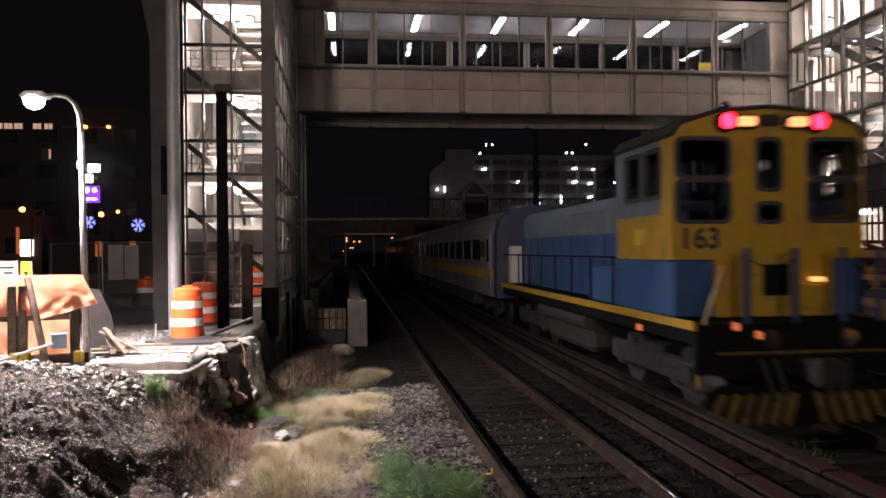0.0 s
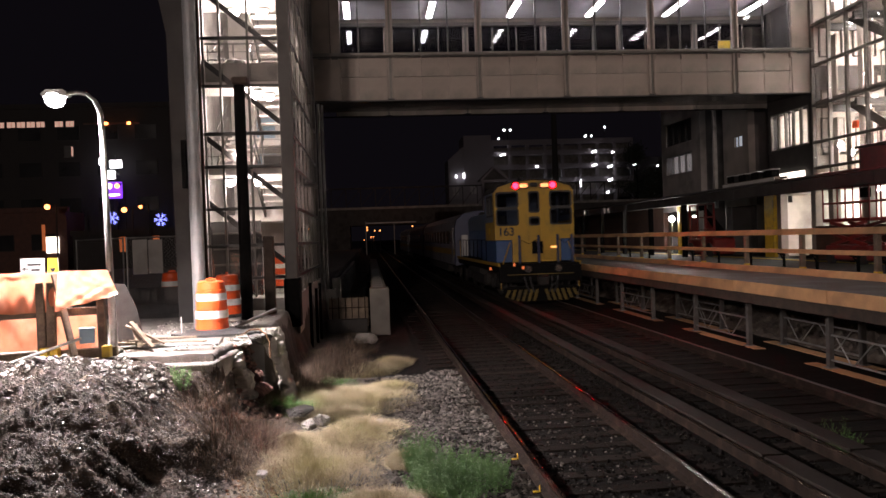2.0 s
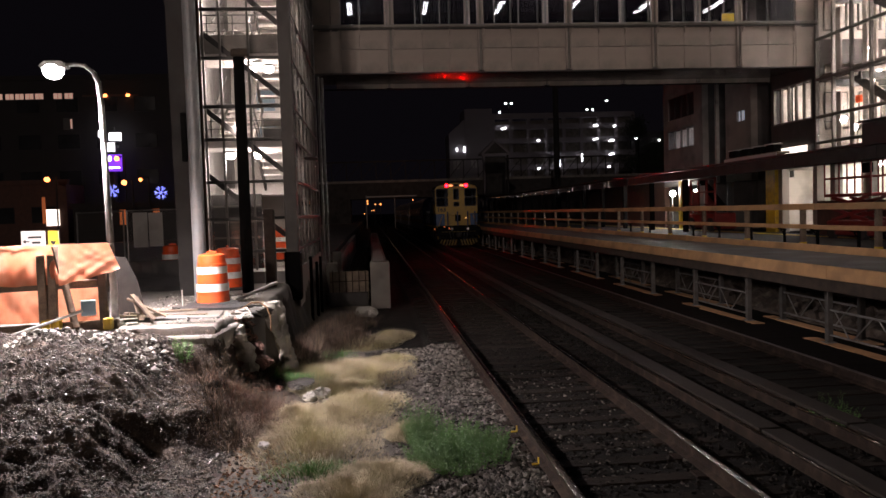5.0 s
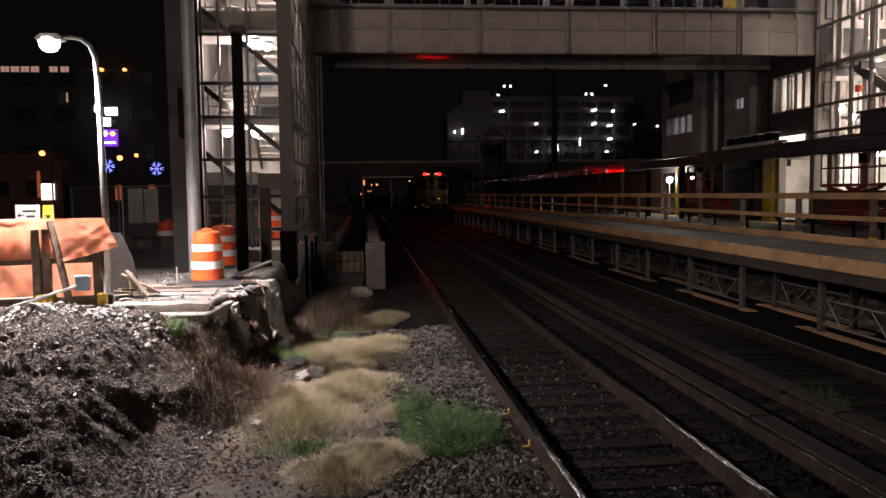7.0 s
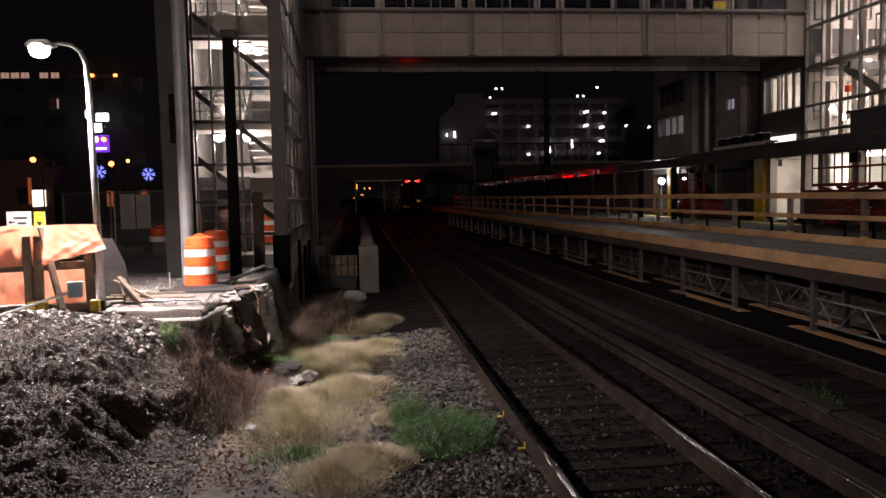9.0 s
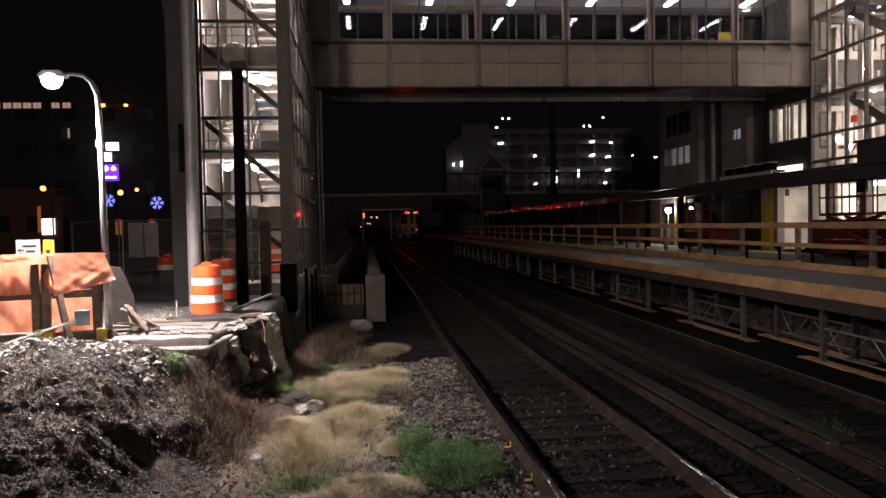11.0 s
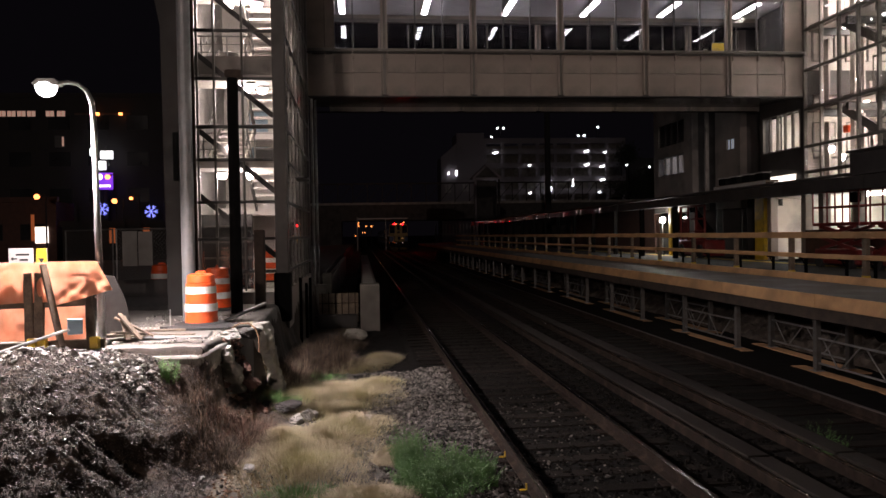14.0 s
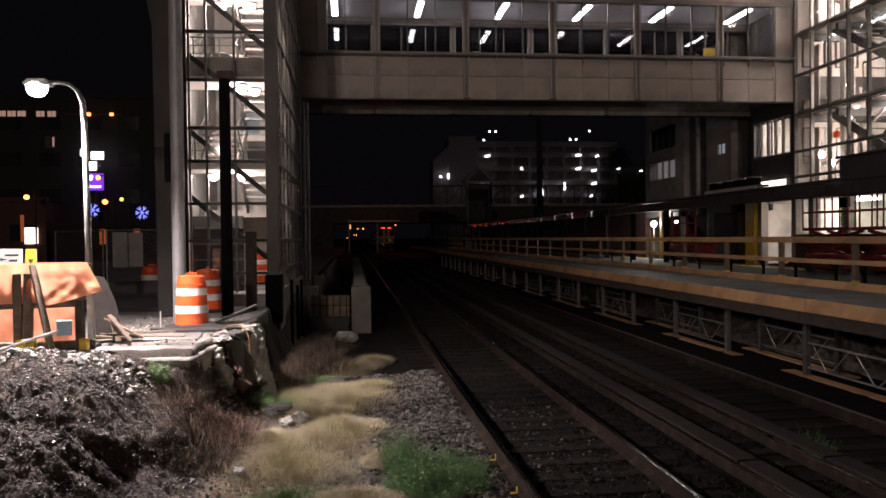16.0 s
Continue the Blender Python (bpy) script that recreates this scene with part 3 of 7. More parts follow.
def build_bridge():
    b = thing("footbridge", pose(0, 0, 0), "glazed footbridge over the tracks with grey metal panels below lit windows", "footbridge", kind="structure")
    part("deck", S().span((BX0, BY0 + 0.12, BZ + 0.24), (BX1, BY1 - 0.12, BZ + 0.36)), M_FLOOR, b)
    part("soffit", S().prism([(BY0 + 0.1, BZ + 0.0), (BY1 - 0.1, BZ + 0.17), (BY1 - 0.1, BZ + 0.22), (BY0 + 0.1, BZ + 0.1)], BX0, BX1, "x"), M_SOFFIT, b, "dark glossy metal soffit")
    part("roof", S().span((BX0, BY0 - 0.15, 11.15), (BX1, BY1 + 0.15, 11.5), bevel=0.04), M_PANEL, b)
    s = S()
    for i in range(44):
        y = BY0 + 0.15 + i * (BY1 - BY0 - 0.3) / 44
        s.prism([(y, 11.12), (y + 0.025, 11.04), (y + 0.05, 11.04), (y + 0.07, 11.12)], BX0, BX1, "x")
    part("ceiling", s, M_CEIL, b, "pale corrugated metal ceiling")
    panel = S().box((0, 0, 0), (1.01, 0.05, 0.79), bevel=0.005).mesh("panel", M_PANEL)
    panel2 = S().box((0, 0, 0), (1.01, 0.05, 0.66), bevel=0.005).mesh("panel", M_PANEL)
    for face, y in ((0, BY0), (1, BY1)):
        out = -1 if face == 0 else 1
        for i in range(len(BAYS)):
            x0 = BAYS[i]
            x1 = min(x0 + 3.125, BX1)
            # paired posts
            for dx in (-0.08, 0.08):
                if BX0 < x0 + dx < BX1:
                    part("post", S().span((x0 + dx - 0.035, y + out * 0.09, BZ + 0.05), (x0 + dx + 0.035, y - out * 0.06, HEAD + 0.3), bevel=0.008), M_PANEL, b)
            for k in range(3):
                xa = x0 + 0.115 + k * (3.125 - 0.23) / 3
                w = (3.125 - 0.23) / 3
                if xa + w > BX1 + 0.2 or xa < BX0 - 0.3:
                    continue
                for me, z in ((panel, BZ + 0.4), (panel2, BZ + 0.4 + 0.4 + 0.34)):
                    o = new("panel", me)
                    o.parent, o.location = b, (xa + w / 2, y, z)
                    o.scale = (w * 0.994 / 1.01, 1, 1)
                part("sill_fin", S().span((xa - 0.02, y + out * 0.17, SILL - 0.34), (xa + 0.02, y + out * 0.03, SILL - 0.1)), M_PANEL, b)
                part("pane", S().box((xa + w / 2, y, (SILL + HEAD) / 2), (w * 0.97, 0.012, HEAD - SILL - 0.06)), M_GLASS, b)
                if k:
                    # near mullions darker than far ones: silhouette against lamplight put into the colour
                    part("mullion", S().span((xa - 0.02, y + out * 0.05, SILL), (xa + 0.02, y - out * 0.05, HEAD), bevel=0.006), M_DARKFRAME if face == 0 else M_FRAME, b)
            if BX0 < x0 < BX1:
                part("gap_strip", S().span((x0 - 0.04, y + out * 0.03, BZ + 0.05), (x0 + 0.04, y - out * 0.03, HEAD)), M_FRAME, b)
        part("sill", S().span((BX0, y + out * 0.16, SILL - 0.1), (BX1, y - out * 0.1, SILL), bevel=0.012), M_FRAME, b)
        part("ledge", S().span((BX0, y + out * 0.2, SILL - 0.16), (BX1, y + out * 0.02, SILL - 0.135)), M_DARKFRAME, b)
        part("head", S().span((BX0, y + out * 0.1, HEAD - 0.03), (BX1, y - out * 0.1, HEAD + 0.12), bevel=0.012), M_FRAME, b)
        part("top_panel", S().span((BX0, y + out * 0.03, HEAD + 0.12), (BX1, y - out * 0.03, 11.15)), M_PANEL, b)
        # far flange black: shade under the bridge put into its colour
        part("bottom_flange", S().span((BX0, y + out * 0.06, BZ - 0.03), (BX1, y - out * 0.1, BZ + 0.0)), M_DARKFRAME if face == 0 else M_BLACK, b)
    for x0, x1 in ((BX0, -0.78), (15.55, BX1)):
        part("end_panel", S().span((x0, BY0 - 0.05, BZ), (x1, BY0 + 0.05, 11.15), bevel=0.01), M_PANEL, b)
        part("louvre", S().span((x0 + 0.2, BY0 - 0.07, SILL - 0.2), (x1 - 0.1, BY0 - 0.045, SILL - 0.02)), M_DARKFRAME, b)
    for i in range(6):
        x = 2.55 + 3.1 * (i - 1)
        l = thing("ceiling_light", pose(x, 29.1, 10.86), "long fluorescent light fixture under the bridge ceiling", "ceiling light", "bridge lights")
        part("housing", S().box((0, 0, 0.07), (0.26, 2.0, 0.06), bevel=0.01), M_WHITE, l)
        part("tube", S().box((0, 0, 0.01), (0.2, 1.9, 0.06), bevel=0.015), G_TUBE, l, "glowing white diffuser")


build_bridge()
for x, z, w, h, m, lab in ((13.95, 9.45, 0.42, 0.5, M_SIGNW, "white poster on the bridge's far wall"), (14.5, 9.4, 0.34, 0.4, M_ORANGE, "orange poster on the bridge's far wall"), (14.62, 9.9, 0.5, 0.3, M_YELLOW, "yellow notice on the bridge's far wall")):
    t = thing("poster", pose(x, 30.85, z), lab, "poster", "bridge posters")
    part("sheet", S().box((0, 0, 0), (w, 0.01, h)), m, t)
    part("frame", S().box((0, 0.015, 0), (w + 0.06, 0.015, h + 0.06), bevel=0.004), M_FRAME, t)

# ---- stair tower ----
TX0, TX1, TY0, TY1, TZ = -4.05, -1.75, 19.0, 27.6, 0.86
LEVELS = [1.65, 2.43, 3.3, 4.3, 5.07, 6.2, 7.33, 8.9, 10.6]


def build_tower():
    t = thing("stair_tower", pose(0, 0, 0), "glazed steel stair tower lit from inside", "stair tower", kind="structure")
    part("column", S().span((-2.02, TY0 - 0.12, TZ - 0.3), (-1.72, TY0 + 0.2, 12.5), bevel=0.02), M_TOWER, t)
    part("column", S().span((TX0 - 0.1, TY0 - 0.12, TZ - 0.3), (TX0 + 0.2, TY0 + 0.2, 12.5), bevel=0.02), M_TOWER, t)
    part("column", S().span((-1.98, TY1 - 0.3, -0.3), (-1.72, TY1 - 0.02, 12.5), bevel=0.02), M_TOWER, t)
    part("column_base", S().span((-2.06, TY0 - 0.16, TZ - 0.4), (-1.68, TY0 + 0.24, TZ + 0.75), bevel=0.02), M_BLACK, t, "black painted column foot")
    for z in LEVELS:
        part("transom", S().span((TX0 + 0.2, TY0 - 0.05, z - 0.035), (-2.02, TY0 + 0.05, z + 0.035), bevel=0.008), M_DARKFRAME, t)
        part("transom", S().span((-1.8, TY0 + 0.2, z - 0.035), (-1.74, TY1 - 0.3, z + 0.035), bevel=0.008), M_DARKFRAME, t)
    xs = [-3.76, -3.37, -2.72]
    for x in xs:
        part("mullion", S().span((x - 0.025, TY0 - 0.04, 1.2), (x + 0.025, TY0 + 0.04, 12.5), bevel=0.006), M_FRAME, t)
    ys = [TY0 + 0.2 + i * (TY1 - TY0 - 0.5) / 7 for i in range(8)]
    for y in ys[1:-1]:
        part("mullion", S().span((-1.8, y - 0.025, 1.2), (-1.735, y + 0.025, 12.5), bevel=0.006), M_FRAME, t)
    cols = [TX0 + 0.2] + xs + [-2.02]
    for z0, z1 in zip([1.2] + LEVELS, LEVELS + [12.4]):
        for a, c in zip(cols, cols[1:]):
            part("pane", S().span((a + 0.03, TY0 - 0.006, z0 + 0.04), (c - 0.03, TY0 + 0.006, z1 - 0.04)), M_GLASS, t)
        for a, c in zip(ys, ys[1:]):
            part("pane", S().span((-1.776, a + 0.03, z0 + 0.04), (-1.764, c - 0.03, z1 - 0.04)), M_GLASS, t)
    part("spandrel", S().span((-1.8, TY0 + 0.2, TZ - 0.6), (-1.74, TY1 - 0.3, 1.2)), M_PANEL, t)
    # back and far side walls of the stair hall
    part("back_wall", S().span((TX0, TY1 - 0.1, TZ), (-1.98, TY1, 12.5)), M_WHITE, t)
    part("inner_wall", S().span((TX0, 24.4, TZ), (-1.98, 24.5, 12.5)), M_LANDING, t)
    part("side_wall", S().span((TX0 - 0.1, TY0 + 0.2, TZ), (TX0 - 0.02, TY1, 12.5)), M_SHEET, t)
    part("tower_roof", S().span((TX0 - 0.1, TY0 - 0.15, 12.5), (-1.7, TY1, 12.7)), M_COLUMN, t)
    for z in (4.33, 6.45, 8.57):
        part("landing", S().span((TX0, TY0 + 0.25, z - 0.2), (-1.86, TY0 + 1.5, z)), M_LANDING, t)
        part("landing_edge", S().span((TX0 + 0.1, TY0 + 0.2, z - 0.03 if z < 5 else z - 0.1), (-2.05, TY0 + 0.245, z + 0.02 if z < 5 else z + 0.33)), M_LANDING if z < 5 else M_CONC, t)
        for k in range(4):
            part("guard_bar", S().tube((TX0 + 0.2, TY0 + 0.3, z + 0.25 + 0.19 * k), (-2.05, TY0 + 0.3, z + 0.25 + 0.19 * k), 0.011 if k < 3 else 0.02, n=6), M_STEEL, t)
        for x in (-3.7, -3.1, -2.5):
            part("guard_post", S().tube((x, TY0 + 0.3, z), (x, TY0 + 0.3, z + 0.82), 0.018, n=6), M_STEEL, t)
    for z in (3.27, 5.39, 7.51, 9.63):
        part("half_landing", S().span((TX0, 22.35, z - 0.2), (-1.86, 24.4, z)), M_LANDING, t)
    # a flight back to front in one lane, front to back in the other
    for z0, z1, x, y0, y1 in [q for z in (3.27, 5.39, 7.51) for q in ((z, z + 1.06, -2.42, 22.35, 20.5), (z + 1.06, z + 2.12, -3.35, 20.5, 22.35))]:
        n = 6
        for i in range(n):
            y, z = y0 + (y1 - y0) * (i + 0.5) / n, z0 + (z1 - z0) * (i + 1) / n
            part("tread", S().box((x, y, z - 0.03), (0.84, abs(y1 - y0) / n * 0.8, 0.06), bevel=0.008), M_LANDING, t)
        for dx in (-0.45, 0.45):
            part("stringer", S().beam((x + dx, y0, z0 + 0.02), (x + dx, y1, z1 + 0.02), 0.05, 0.24), M_LANDING if dx > 0 else M_FRAME, t)
            part("hand_rail", S().tube((x + dx, y0, z0 + 0.95), (x + dx, y1, z1 + 0.95), 0.022, n=8), M_STEEL, t)
            part("hand_rail", S().tube((x + dx, y0, z0 + 0.6), (x + dx, y1, z1 + 0.6), 0.016, n=6), M_STEEL, t)
    part("ground_wall", S().span((TX0, 20.4, TZ), (-2.75, 20.5, 3.05)), M_CONCD, t)
    for z in (1.55, 1.95, 2.35, 2.75):
        part("wall_rail", S().span((TX0 + 0.1, 20.34, z - 0.025), (-2.75, 20.4, z + 0.025)), M_FRAME, t)
    # doors, notice board and bin on the landings
    part("door_leaf", S().span((-3.3, 24.33, 4.5), (-2.75, 24.39, 6.3), bevel=0.01), M_BLUEBOX, t, "pale blue-green door")
    part("notice_board", S().span((-2.6, 20.46, 6.65), (-2.1, 20.5, 7.1), bevel=0.01), M_POSTW, t, "brown notice board")
    part("litter_bin", S().lathe([(0.2, 0), (0.24, 0.35), (0.26, 0.36), (0.22, 0.46), (0.08, 0.52)], 16, (-3.1, TY0 + 0.62, 6.46)), M_FRAME, t, "grey domed litter bin")
    part("vending_front", S().span((-2.65, 20.3, 4.36), (-2.1, 20.44, 4.72), bevel=0.01), M_DARKFRAME, t)
    # raking braces behind the glazing
    for z in (2.0, 3.55, 5.35, 7.05):
        part("brace", S().beam((-3.8, TY0 + 0.22, z + 1.48), (-2.03, TY0 + 0.22, z), 0.1, 0.12, bevel=0.01), M_DARKFRAME, t)
    # drain pipes on the track side
    for y, x, r in ((TY1 - 0.1, -1.62, 0.05), (TY1 + 0.15, -1.5, 0.04)):
        part("pipe", S().tube((x, y, -0.2), (x, y, 7.2), r, n=8), M_STEEL, t)
    part("small_canopy", S().span((-1.74, TY0 + 2.4, 4.02), (-1.4, TY0 + 3.6, 4.06)), M_DARKFRAME, t)
    for x, y, z, r in ((-3.45, 20.3, 4.08, 0.14), (-2.76, 20.3, 4.08, 0.11), (-2.8, 20.2, 6.2, 0.11), (-2.4, 20.2, 6.2, 0.13), (-2.62, 19.7, 6.2, 0.1), (-3.2, 20.2, 8.32, 0.16), (-2.5, 20.2, 8.32, 0.16)):
        l = thing("ceiling_light", pose(x, y, z), "round glowing ceiling light in the stair hall", "ceiling light", "stair lights")
        part("rim", S().lathe([(r * 1.15, 0.0), (r * 1.2, 0.03), (r * 0.8, 0.05)], 16), M_FRAME, l)
        part("diffuser", S().lathe([(r * 0.25, -0.15), (r * 0.75, -0.11), (r, 0.0)], 16), G_WARM, l, "glowing white diffuser")


build_tower()

# steel column with a flared head beside the tower, and the pale pipe in front of it
t = thing("tapered_column", pose(-3.86, 17.0, 0.86), "grey painted steel column with a flaring head", "column", kind="structure")
s = S().prism([(-0.16, -0.3), (0.2, -0.3), (0.2, 9.5), (-0.75, 9.5), (-0.42, 7.2), (-0.2, 6.0)], -0.14, 0.14)
part("shaft", s, M_COLUMN, t)
part("junction_box", S().box((0.08, -0.2, 3.3), (0.1, 0.12, 1.0), bevel=0.01), M_BLACK, t)
t = thing("steel_pipe_column", pose(-3.3, 15.5, 0.84), "tall pale painted steel pipe column", "column", kind="structure")
part("shaft", S().tube((0, 0, 0), (0, 0, 10.5), 0.125, n=24), M_PIPE, t, smooth=False)
part("edge_strip", S().box((0.13, 0.1, 4.5), (0.06, 0.06, 9.0)), M_RUST, t, "rusty angle beside the pipe")
t = thing("timber_post", pose(-2.64, 17.0, 0.84), "thick black timber post with a cap", "post")
part("shaft", S().tube((0, 0, -0.1), (0, 0, 5.0), 0.125, 0.115, n=14), M_BLACK, t)
part("cap", S().box((0.03, 0, 5.06), (0.34, 0.3, 0.16), bevel=0.03), M_POSTW, t)
t = thing("wooden_post", pose(-2.27, 18.0, 0.8), "short brown wooden post", "post")
part("shaft", S().box((0, 0, 0.9), (0.23, 0.23, 1.85), bevel=0.02), M_POSTW, t)

# ---- station building ----
WX = 16.3


def build_station():
    b = thing("station_building", pose(0, 0, 0), "station building with a lit glass hall and grey walls", "station building", kind="structure")
    rows = [3.95, 4.51, 5.44, 6.79, 8.23, 9.7, 11.2]
    ycol = [27.4 - 1.04 * i for i in range(14)]
    for z in rows:
        part("transom", S().span((WX - 0.06, ycol[-1], z - 0.05), (WX + 0.06, 27.4, z + 0.05), bevel=0.01), M_FRAME, b)
    for i, y in enumerate(ycol):
        part("mullion", S().span((WX - 0.07, y - 0.035, 3.9), (WX + 0.07, y + 0.035, 12.2), bevel=0.01), M_FRAME, b)
    for z0, z1 in zip(rows, rows[1:] + [12.2]):
        for y0, y1 in zip(ycol[1:], ycol):
            part("pane", S().span((WX - 0.006, y0 + 0.04, z0 + 0.05), (WX + 0.006, y1 - 0.04, z1 - 0.05)), M_GLASS, b)
    for z in (3.95, 6.95, 9.85):
        part("floor_slab", S().span((WX + 0.1, 13.5, z - 0.25), (WX + 5.5, 27.3, z)), M_FLOOR, b)
    for z0, z1, m in ((1.2, 7.0, M_WHITE), (7.0, 8.7, M_DARKFRAME), (8.7, 10.5, M_LANDING), (10.5, 12.3, M_WHITE)):
        part("hall_back_wall", S().span((WX + 5.5, 13.5, z0), (WX + 5.6, 27.4, z1)), m, b)
    for z0, z1, m in ((1.2, 6.7, M_WHITE), (6.7, 8.25, M_DARKFRAME), (8.25, 12.3, M_LANDING)):
        part("hall_end_wall", S().span((WX + 0.1, 27.4, z0), (WX + 5.6, 27.5, z1)), m, b)
    for z0 in (5.2, 8.5):
        for k in range(3):
            part("wall_frame", ring([(17.0 + k * 1.3 + a, z0 + 0.6 + c) for a, c in rounded(0.9, 1.1, 0.04)], [(17.0 + k * 1.3 + a, z0 + 0.6 + c) for a, c in rounded(0.8, 1.0, 0.03)], 27.33, 27.39), M_FRAME, b)
    part("hall_end_wall", S().span((WX + 0.1, 13.3, 1.2), (WX + 5.6, 13.4, 12.3)), M_WHITE, b)
    part("hall_roof", S().span((WX - 0.2, 13.3, 12.2), (WX + 5.6, 27.5, 12.5)), M_PANEL, b)
    for z in (6.95, 9.85, 12.2):
        for x, y in ((17.4, 26.0), (17.4, 23.4), (17.4, 20.8), (19.2, 24.6), (19.2, 21.8)):
            l = thing("ceiling_light", pose(x, y, z - 0.3), "bright square light panel under the hall ceiling", "ceiling light", "hall lights")
            part("panel", S().box((0, 0, 0), (0.5, 0.9, 0.05), bevel=0.01), G_WARM, l)
            part("rim", S().box((0, 0, 0.035), (0.56, 0.96, 0.02)), M_FRAME, l)
    for x, y in ((17.3, 25.9), (17.3, 22.6), (17.3, 19.2)):
        part("hall_column", S().span((x - 0.15, y - 0.15, 1.2), (x + 0.15, y + 0.15, 12.2), bevel=0.02), M_WHITE, b)
    for z0 in (3.95, 6.95):
        part("stair_rail", S().beam((16.9, 26.4, z0 + 2.9), (16.9, 21.5, z0 + 0.2), 0.05, 0.3), M_FRAME, b)
        part("balustrade", S().span((16.6, 14, z0 + 1.0), (16.64, 24, z0 + 1.06)), M_FRAME, b)
        for k in range(9):
            part("baluster", S().tube((16.62, 24 - k * 1.1, z0), (16.62, 24 - k * 1.1, z0 + 1.0), 0.02, n=6), M_FRAME, b)
    for z0 in (6.95, 9.85, 12.2):
        for k in range(9):
            y = 14.2 + k * 1.55
            part("ceiling_beam", S().span((WX + 0.15, y, z0 - 0.5), (WX + 5.4, y + 0.14, z0 - 0.26)), M_DARKFRAME, b)
    for z0, z1, ya, yb in ((3.95, 6.95, 26.6, 21.6), (6.95, 9.85, 21.6, 26.6)):
        for k in range(17):
            u = (k + 0.5) / 17
            part("hall_tread", S().box((17.9, ya + (yb - ya) * u, z0 + (z1 - z0) * u), (1.1, 0.31, 0.05)), M_CONC, b)
        for x in (17.33, 18.47):
            part("hall_stringer", S().beam((x, ya, z0), (x, yb, z1), 0.06, 0.34), M_COLUMN, b)
            part("hall_rail", S().beam((x, ya, z0 + 0.95), (x, yb, z1 + 0.95), 0.05, 0.05), M_FRAME, b)
            for k in range(6):
                u = k / 5
                part("baluster", S().tube((x, ya + (yb - ya) * u, z0 + (z1 - z0) * u), (x, ya + (yb - ya) * u, z0 + (z1 - z0) * u + 0.95), 0.02, n=6), M_FRAME, b)
    for y, z0 in ((26.9, 4.0), (26.9, 7.0), (26.9, 9.9), (24.9, 4.0), (24.9, 7.0), (23.1, 9.9)):
        part("blind_panel", S().span((16.9, y, z0), (16.96, y + 0.42, z0 + 2.3)), M_WHITE, b, "pale upright panel")
    # plain walls beyond the bridge, with openings
    def wall(y0, y1, z0, z1, m=M_COLUMN, x=WX):
        part("wall", S().span((x, y0, z0), (x + 0.3, y1, z1)), m, b)
    wall(27.5, 27.75, 3.7, 12)
    wall(27.75, 30.45, 3.7, 5.5)
    wall(27.75, 30.45, 6.85, 12)
    wall(30.45, 30.7, 1.2, 12)
    # glazed recess with a red sign behind the glass
    part("recess_glass", S().span((WX + 0.9, 30.7, 3.4), (WX + 0.95, 32.4, 11)), M_LOCOGLASS2, b)
    for y in (31.1, 31.5, 32.05):
        part("mullion", S().span((WX + 0.82, y - 0.03, 3.4), (WX + 0.9, y + 0.03, 11)), M_DARKFRAME, b)
    for z in (4.6, 5.6, 6.8, 8.0):
        part("transom", S().span((WX + 0.84, 30.7, z - 0.03), (WX + 0.9, 32.4, z + 0.03)), M_DARKFRAME, b)
    part("lit_sign", S().span((WX + 0.78, 31.62, 5.95), (WX + 0.8, 31.92, 6.45)), glow("red_lit_sign", (1.0, 0.1, 0.1), 0.35), b, "small red lit sign")
    # pale bay with one small lit window
    wall(32.4, 34.8, 3.4, 6.0, M_WALLPALE)
    wall(32.4, 34.8, 6.45, 11, M_WALLPALE)
    wall(32.4, 32.95, 6.0, 6.45, M_WALLPALE)
    wall(33.7, 34.8, 6.0, 6.45, M_WALLPALE)
    w = part("window", S().span((WX - 0.02, 32.9, 5.96), (WX + 0.06, 33.75, 6.0)).span((WX - 0.02, 32.9, 6.45), (WX + 0.06, 33.75, 6.49)).span((WX, 33.31, 6.0), (WX + 0.05, 33.34, 6.45)), M_FRAME, b)
    # blind glows by itself, standing in for the lit room behind
    part("blind", S().span((WX + 0.1, 32.95, 6.0), (WX + 0.12, 33.7, 6.45)), glow("blind_glow", (0.8, 0.85, 1.0), 0.3), w, "pale blind glowing in place of room light")
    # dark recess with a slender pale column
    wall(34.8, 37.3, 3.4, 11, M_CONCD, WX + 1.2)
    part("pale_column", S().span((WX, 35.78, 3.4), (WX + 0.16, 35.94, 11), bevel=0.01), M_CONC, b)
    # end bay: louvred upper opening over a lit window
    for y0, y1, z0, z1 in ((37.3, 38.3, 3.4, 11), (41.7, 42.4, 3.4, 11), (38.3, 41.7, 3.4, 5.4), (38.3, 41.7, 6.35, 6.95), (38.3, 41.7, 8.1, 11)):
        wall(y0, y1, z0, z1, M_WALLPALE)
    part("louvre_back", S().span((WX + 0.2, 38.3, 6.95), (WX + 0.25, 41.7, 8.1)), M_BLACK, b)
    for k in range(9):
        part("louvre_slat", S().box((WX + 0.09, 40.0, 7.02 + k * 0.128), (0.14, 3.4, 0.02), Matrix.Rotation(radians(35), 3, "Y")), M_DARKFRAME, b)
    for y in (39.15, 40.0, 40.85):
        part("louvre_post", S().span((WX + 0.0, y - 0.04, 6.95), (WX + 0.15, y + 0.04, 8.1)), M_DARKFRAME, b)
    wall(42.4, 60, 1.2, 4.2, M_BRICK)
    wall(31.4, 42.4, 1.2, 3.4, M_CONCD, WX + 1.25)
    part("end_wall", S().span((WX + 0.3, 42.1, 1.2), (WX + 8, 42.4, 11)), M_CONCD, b)
